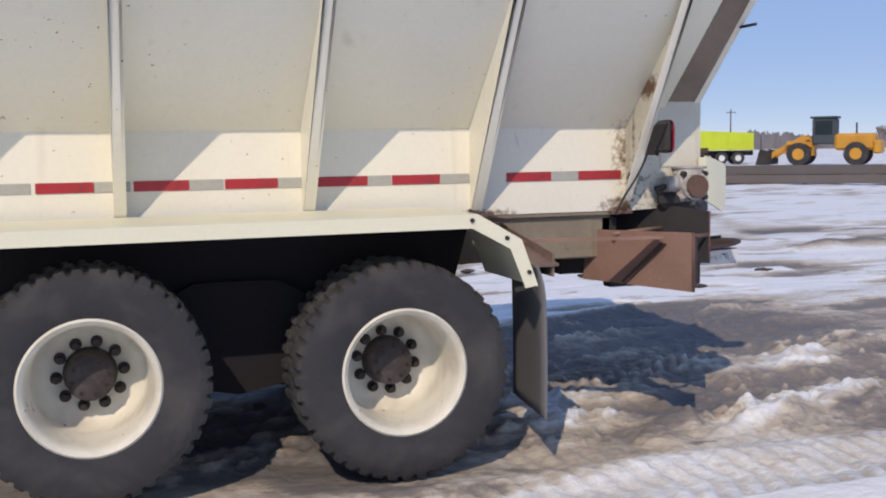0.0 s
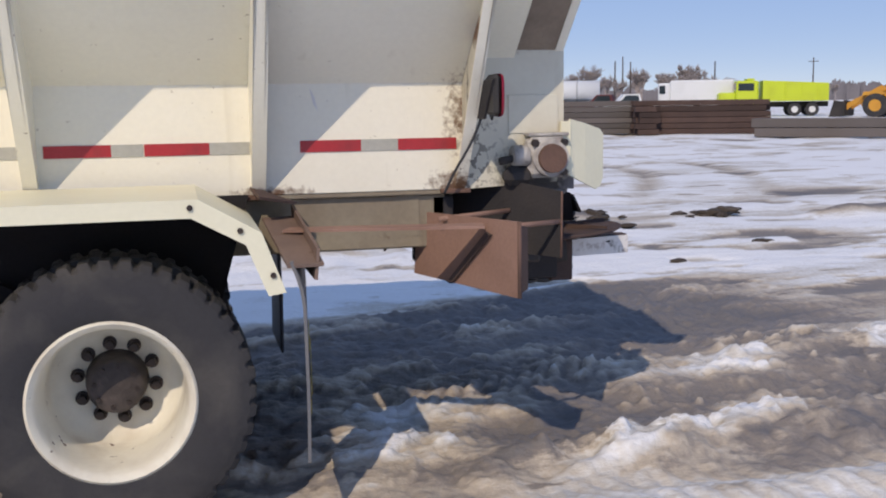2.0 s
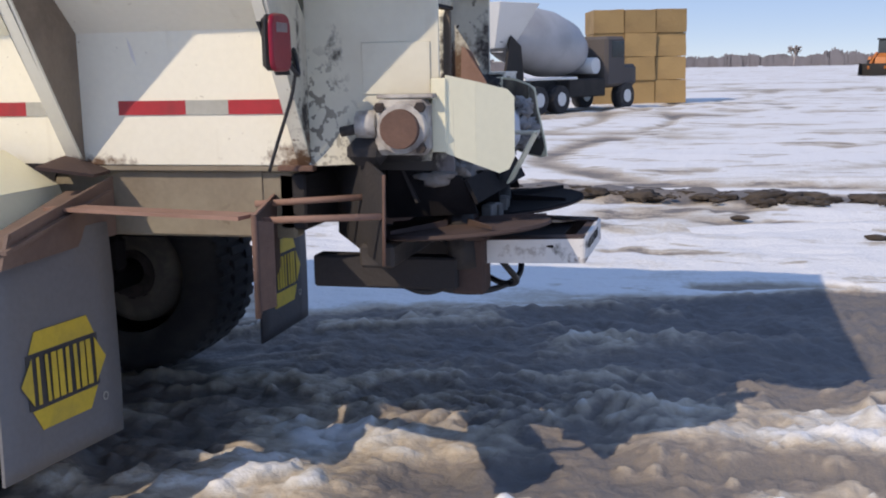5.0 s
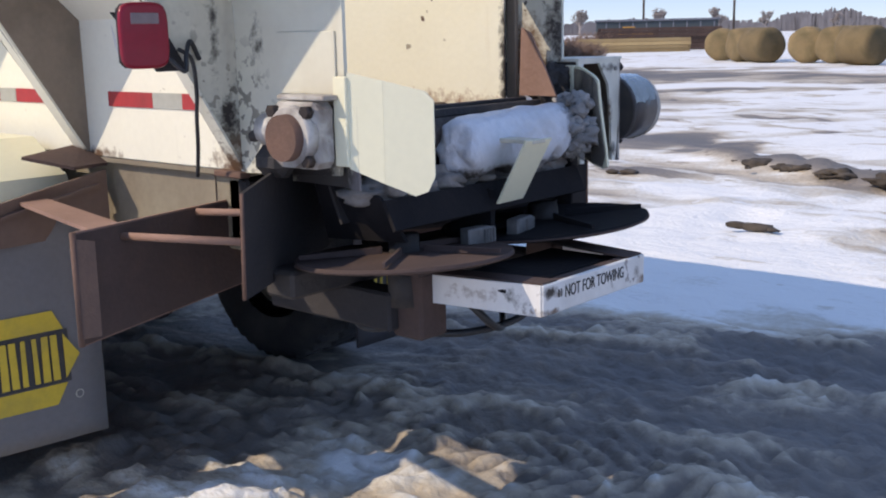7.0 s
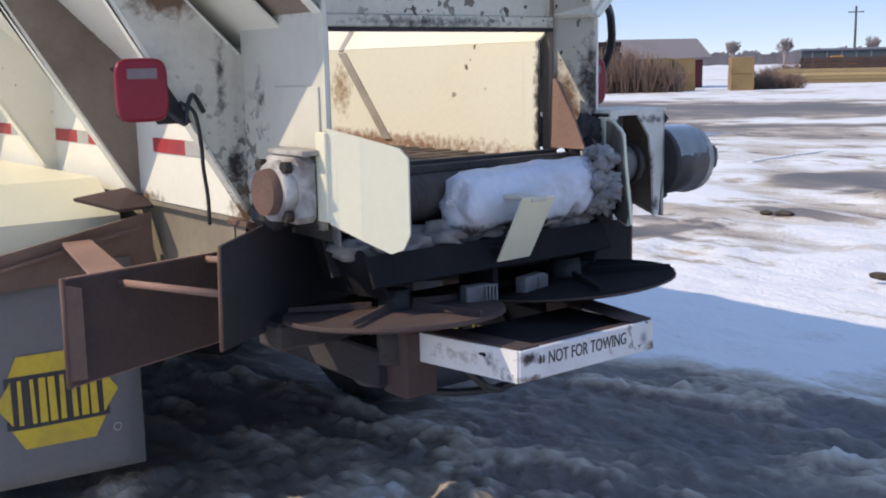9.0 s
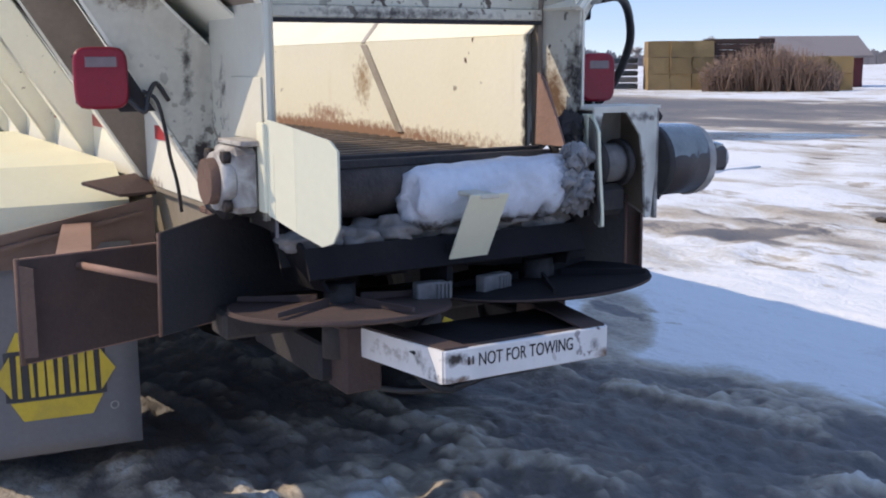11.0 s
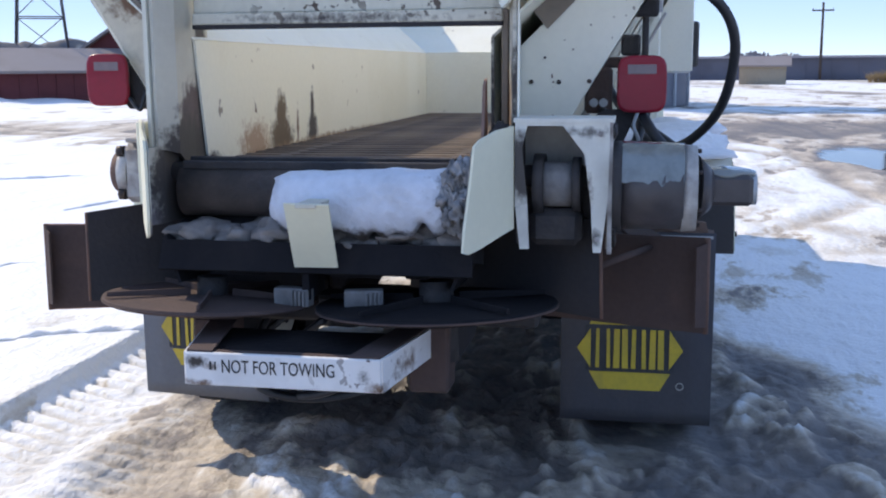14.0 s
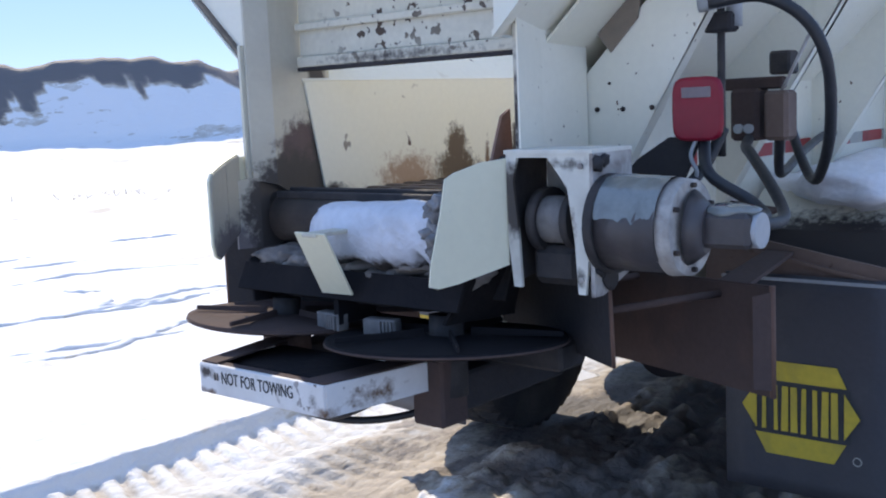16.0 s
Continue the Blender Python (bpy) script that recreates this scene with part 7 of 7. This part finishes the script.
def brush(m, sx, sy, h, seed, label, count=420, material=None, thin=1.0):
    rng = random.Random(seed)
    bm = bmesh.new()
    for k in range(count):
        x, y = rng.uniform(-sx, sx), rng.uniform(-sy, sy)
        top = h * rng.uniform(0.5, 1.0) * (1 - 0.5 * (y / sy) ** 2)
        p = Vector((x, y, -0.1))
        q = Vector((x + rng.uniform(-0.5, 0.5), y + rng.uniform(-0.5, 0.5), top))
        add_cyl(bm, p, q, 0.035 * thin, 0.008 * thin, 3)
        for _ in range(2):
            a = p.lerp(q, rng.uniform(0.3, 0.8))
            add_cyl(bm, a, a + Vector((rng.uniform(-0.5, 0.5), rng.uniform(-0.5, 0.5), rng.uniform(0.2, 0.6))) * thin, 0.02 * thin, 0.006 * thin, 3)
    return lone("brush", bm, material or BRUSH, label, "bushes", m, kind="stuff")


def mound(m, sx, sy, h, seed, material, label, category):
    n = 30
    bm = bmesh.new()
    v = []
    for i in range(n + 1):
        row = []
        for j in range(n + 1):
            a, b = 2 * i / n - 1, 2 * j / n - 1
            r = math.hypot(a, b)
            z = h * max(0.0, 1 - r) ** 0.8 * (1 + 0.35 * noise.noise(Vector((a * 3 + seed, b * 3, seed)))) - (0.15 if r >= 0.95 else 0)
            row.append(bm.verts.new((a * sx, b * sy, z)))
        v.append(row)
    for i in range(n):
        for j in range(n):
            f = bm.faces.new((v[i][j], v[i + 1][j], v[i + 1][j + 1], v[i][j + 1]))
            f.smooth = True
    return lone(category.replace(" ", "_"), bm, material, label, category, m)


def embankment():
    """Ridge of bulldozed earth, snow on its foot and in its gullies."""
    a, b = np.array([-3.0, -47.0]), np.array([-62.0, -30.0])
    n, k = 260, 60
    u = np.linspace(0, 1, n)[:, None]
    w = np.linspace(-1, 1, k)[None, :]
    along = a[None, None, :] * (1 - u[..., None]) + b[None, None, :] * u[..., None]
    d = (b - a) / np.linalg.norm(b - a)
    across = np.array([d[1], -d[0]])
    across = across if across[1] > 0 else -across
    reach = np.where(w > 0, 11.0, 7.0)
    P = along + across[None, None, :] * (w * reach + 0 * u)[..., None]
    X, Y = P[..., 0], P[..., 1]
    ridge = (5.3 - 2.4 * u) * step(u, 0, 0.06) * (1 - step(u, 0.9, 1.0))
    bumps = fbm(X, Y, 5.0, 4, 7)
    top = np.clip(1 - np.abs(w), 0, 1)
    # a steep face of earth over a long foot of drifted snow
    shape = np.where(w > 0, np.where(w < 0.29, 1 - 0.8 * (np.abs(w) / 0.29), 0.2 * np.clip((1 - w) / 0.71, 0, 1) ** 1.5), np.clip(1 + w, 0, 1) ** 0.8)
    gully = fbm((X * d[0] + Y * d[1]) * 1.0, w * 2.0 + 0 * u, 2.2, 3, 31)
    fine = fbm(X, Y, 0.9, 3, 37)
    Z = ridge * shape * (1 + 0.12 * bumps) + (0.45 * gully + 0.25 * fbm(X, Y, 1.6, 3, 19)) * top - 0.12
    mud = 1.1 * step(0.15 - np.abs(w + 0 * u) - 0.30 * gully * step(w + 0 * u, 0.02, 0.15) - 0.10 * fine, -0.01, 0.03) + 0.03
    mud = np.where(w < -0.3, 0.4, mud)
    sheet("embankment", X, Y, Z, mud, np.zeros_like(Z), GROUND, "bank of dark bulldozed earth streaked with snow", "embankment")


embankment()
treeline()
bare_trees()
wheel_loader(put(-1.34, -5.86, 52.2, 82, 80), LOADER_YELLOW, "yellow wheel loader with dark cab parked on snow")
plow_truck(put(0.68, -5.0, 58.8, 88, 98))
box_van(put(0.68, -5.0, 62.8, 90, 75))
pickup(put(0.68, -5.0, 66.3, 88, 100), FARWHITE, "white pickup truck parked far off")
pickup(put(0.68, -5.0, 67.6, 92, 80), BARNRED, "dark red pickup truck parked far off")
tanker(put(1.57, -4.6, 72.6, 98, 84))
wheel_loader(put(1.57, -4.6, 81.2, 112, 165), ORANGE, "orange wheel loader seen end-on far away")
mound(put(1.57, -4.6, 78.4, 125), 5, 7.5, 2.4, 3, SAND, "pale tan pile of road sand", "sand pile")
mixer(pose(-2.37, 31.97, 0, 0, 0, 62) @ Matrix.Scale(0.85, 4))
timber_stack(put(0.68, -5.0, 62.9, 47, 6), 5.6, 5, 6, STACKDARK, "long stack of dark weathered timbers")
timber_stack(put(0.68, -5.0, 67.9, 47.5, 4), 3.9, 4, 6, STACKGREY, "stack of grey weathered timbers")
timber_stack(put(0.68, -5.0, 65.6, 46, 12), 0.9, 3, 5, STACKDARK, "small pile of dark boards")
timber_stack(put(-1.34, -5.86, 52.8, 44, -4), 8.6, 3, 2, STACKGREY, "low row of long grey beams", 0.36)
mound(put(1.57, -4.6, 74.6, 49), 1.4, 3.0, 0.7, 8, SAND, "low heap of tan gravel", "gravel heap")
round_bales()
square_bales(put(3.59, -3.3, 95.2, 43, 10), 3, 4, "tall stack of square straw bales")
brush(put(4.06, -2.5, 123.2, 86), 3, 3, 1.5, 4, "low red-brown dry brush")
cont = thing("storage_shed", "long dark storage shed far off", "shed", put(4.06, -2.5, 120.5, 135, 4))
part("wall", box(-1.3, 1.3, -8, 6.5, 0, 2.5, 0.05), BOXDARK, cont)
part("roof", box(-1.5, 1.5, -8.2, 6.7, 2.5, 2.75, 0.04), SILOGREY, cont)
for k in range(9):
    part("wall_rib", box(-1.36, -1.3, -7.6 + k * 1.6, -7.45 + k * 1.6, 0.1, 2.4, 0.01), SILOGREY, cont)
pickup(put(4.06, -2.5, 121.6, 122, 90), LOADER_YELLOW, "yellow utility vehicle far off")
barn(put(4.4, -2.04, 130.9, 70, 20), 5.0, 4.0, 2.0, 2.9, "small dark red shed behind brush", BARNRED, BARNROOF)
brush(put(4.4, -2.04, 132.6, 60), 2, 3.4, 2.6, 6, "thick red-brown bare brush", 900)
square_bales(put(4.4, -2.04, 129.9, 62, 6), 2, 2, "low stack of square straw bales by the brush")
square_bales(put(4.4, -2.04, 126.4, 61, 5), 1, 2, "two square straw bales")
brush(put(4.4, -2.04, 124.9, 63), 1.6, 1.6, 1.0, 7, "low tan dry brush")
timber_stack(put(4.4, -2.04, 121.7, 76, 8), 7.5, 4, 4, LUMBER, "long stack of sawn lumber")
timber_stack(put(4.4, -2.04, 120.4, 84, 8), 9.0, 5, 7, STACKDARK, "tall dark stack of timber")
square_bales(put(4.75, -1.19, 138.0, 62, 8), 3, 3, "high stack of square straw bales beside pipes")
timber_stack(put(4.75, -1.19, 135.0, 62, 4), 3.6, 4, 9, STACKDARK, "high dark stack of weathered boards", 0.31)
for k in range(5):
    rack = thing("pipe_bundle", "bundle of long grey steel pipes on snow", "pipes", put(4.75, -1.19, 142.6, 62 + 0.1 * k, 6, 0.05 + 0.36 * k), "stacked pipe bundles")
    for i in range(4):
        part("pipe", cyl((i * 0.32 - 0.5, -2.7, 0.16), (i * 0.32 - 0.5, 2.7, 0.16), 0.15, n=10), PIPEGREY if k % 2 else BOXDARK, rack)
barn(put(4.86, -0.73, 154.2, 100, 14), 23, 9, 1.9, 2.7, "long low dark red metal building", BARNRED, BARNRED)
square_bales(put(4.86, -0.73, 149.3, 76, 5), 2, 1, "short stack of yellow straw bales")
box_van(put(4.86, -0.73, 147.8, 82, 6))
wall_far = thing("long_shed", "long low blue-grey shed across the road", "shed", put(4.97, 0.48, 173.6, 124, 0))
part("wall", box(-3, 3, -18.5, 18.5, 0, 2.3, 0.05), SHEDGREY, wall_far)
part("roof", plate([(-3.3, -18.7, 2.3), (-3.3, 18.7, 2.3), (3.3, 18.7, 2.55), (3.3, -18.7, 2.55)], 0.12), SHEDGREY, wall_far)
for k in range(14):
    part("wall_rib", box(-3.08, -3.0, -17.6 + k * 2.7, -17.45 + k * 2.7, 0, 2.25, 0.01), SHEDGREY, wall_far)
barn(put(4.97, 0.48, 173.7, 96, 0), 3.6, 3.0, 1.7, 2.2, "small pale tan hut in the snow", SAND, BARNROOF)
brush(put(4.97, 0.48, 166.0, 105), 2, 5, 1.5, 14, "tan dry brush before the shed", 500, LUMBER)
mound(put(4.97, 0.48, 162.6, 92), 2.0, 3.0, 0.9, 5, SNOWROOF, "ploughed heap of white snow", "snow heap")
# dark steel stack, built as a thick pole without a cross arm
utility_pole(put(4.97, 0.48, 167.6, 128), 26, 0.42, False)
utility_pole(put(4.97, 0.48, 163.4, 130), 9)
utility_pole(put(4.97, 0.48, 171.0, 120), 8)
utility_pole(put(0.68, -5.0, 57.0, 260), 10, 0.18)
utility_pole(put(1.57, -4.6, 75.2, 230), 9, 0.2)
for az, h in ((66.2, 8.2), (66.6, 9.2), (67.0, 8.4), (61.9, 8.0)):
    utility_pole(put(1.12, -4.77, az, 205), h, 0.16, False)
utility_pole(put(1.12, -4.77, 72.44, 205), 11, 0.2)
utility_pole(put(4.06, -2.5, 116.3, 150), 8, 0.18)
utility_pole(put(4.4, -2.04, 121.0, 170), 9, 0.2)
grain_bin(pose(*spot(4.98, -0.28, -168.6, 56), 0), 3.1, 13)
grain_bin(pose(*spot(4.86, -0.73, -174.0, 48), 0), 2.9, 12)
grain_bin(pose(*spot(4.86, -0.73, 179.2, 46), 0), 2.9, 12)
barn(between(spot(4.95, 0.3, -158.8, 44), spot(4.95, 0.3, -162.8, 45)), 3.1, 2.4, 0.95, 1.45, "low lean-to shed with snow on its roof", BARNRED, SNOWROOF)
barn(between(spot(4.95, 0.3, -155.4, 46), spot(4.95, 0.3, -158.6, 46)), 2.6, 2.6, 1.1, 1.75, "small dark open-fronted shed with grey roof", BARNRED, BARNROOF, ((1, 0.0, 1.7, 0.95, UNDER), (-1, 0.0, 1.7, 0.95, UNDER)))
barn(between(spot(4.97, 0.48, -154.4, 62), spot(4.97, 0.48, -164.4, 112)), 54, 5.2, 2.9, 4.45, "long dark red gabled barn", BARNRED, BARNROOF)
barn(put(4.97, 0.48, -150.6, 60, 20), 9, 5, 1.7, 2.6, "low dark shed beside the barn", BARNRED, BARNROOF)
lattice_tower(put(4.97, 0.48, -149.6, 66), 16, 1.6)
brush(put(4.2, 2.3, -121.5, 24), 0.5, 1.5, 0.26, 12, "dry weeds standing out of the snow", 16, LUMBER, 0.35)
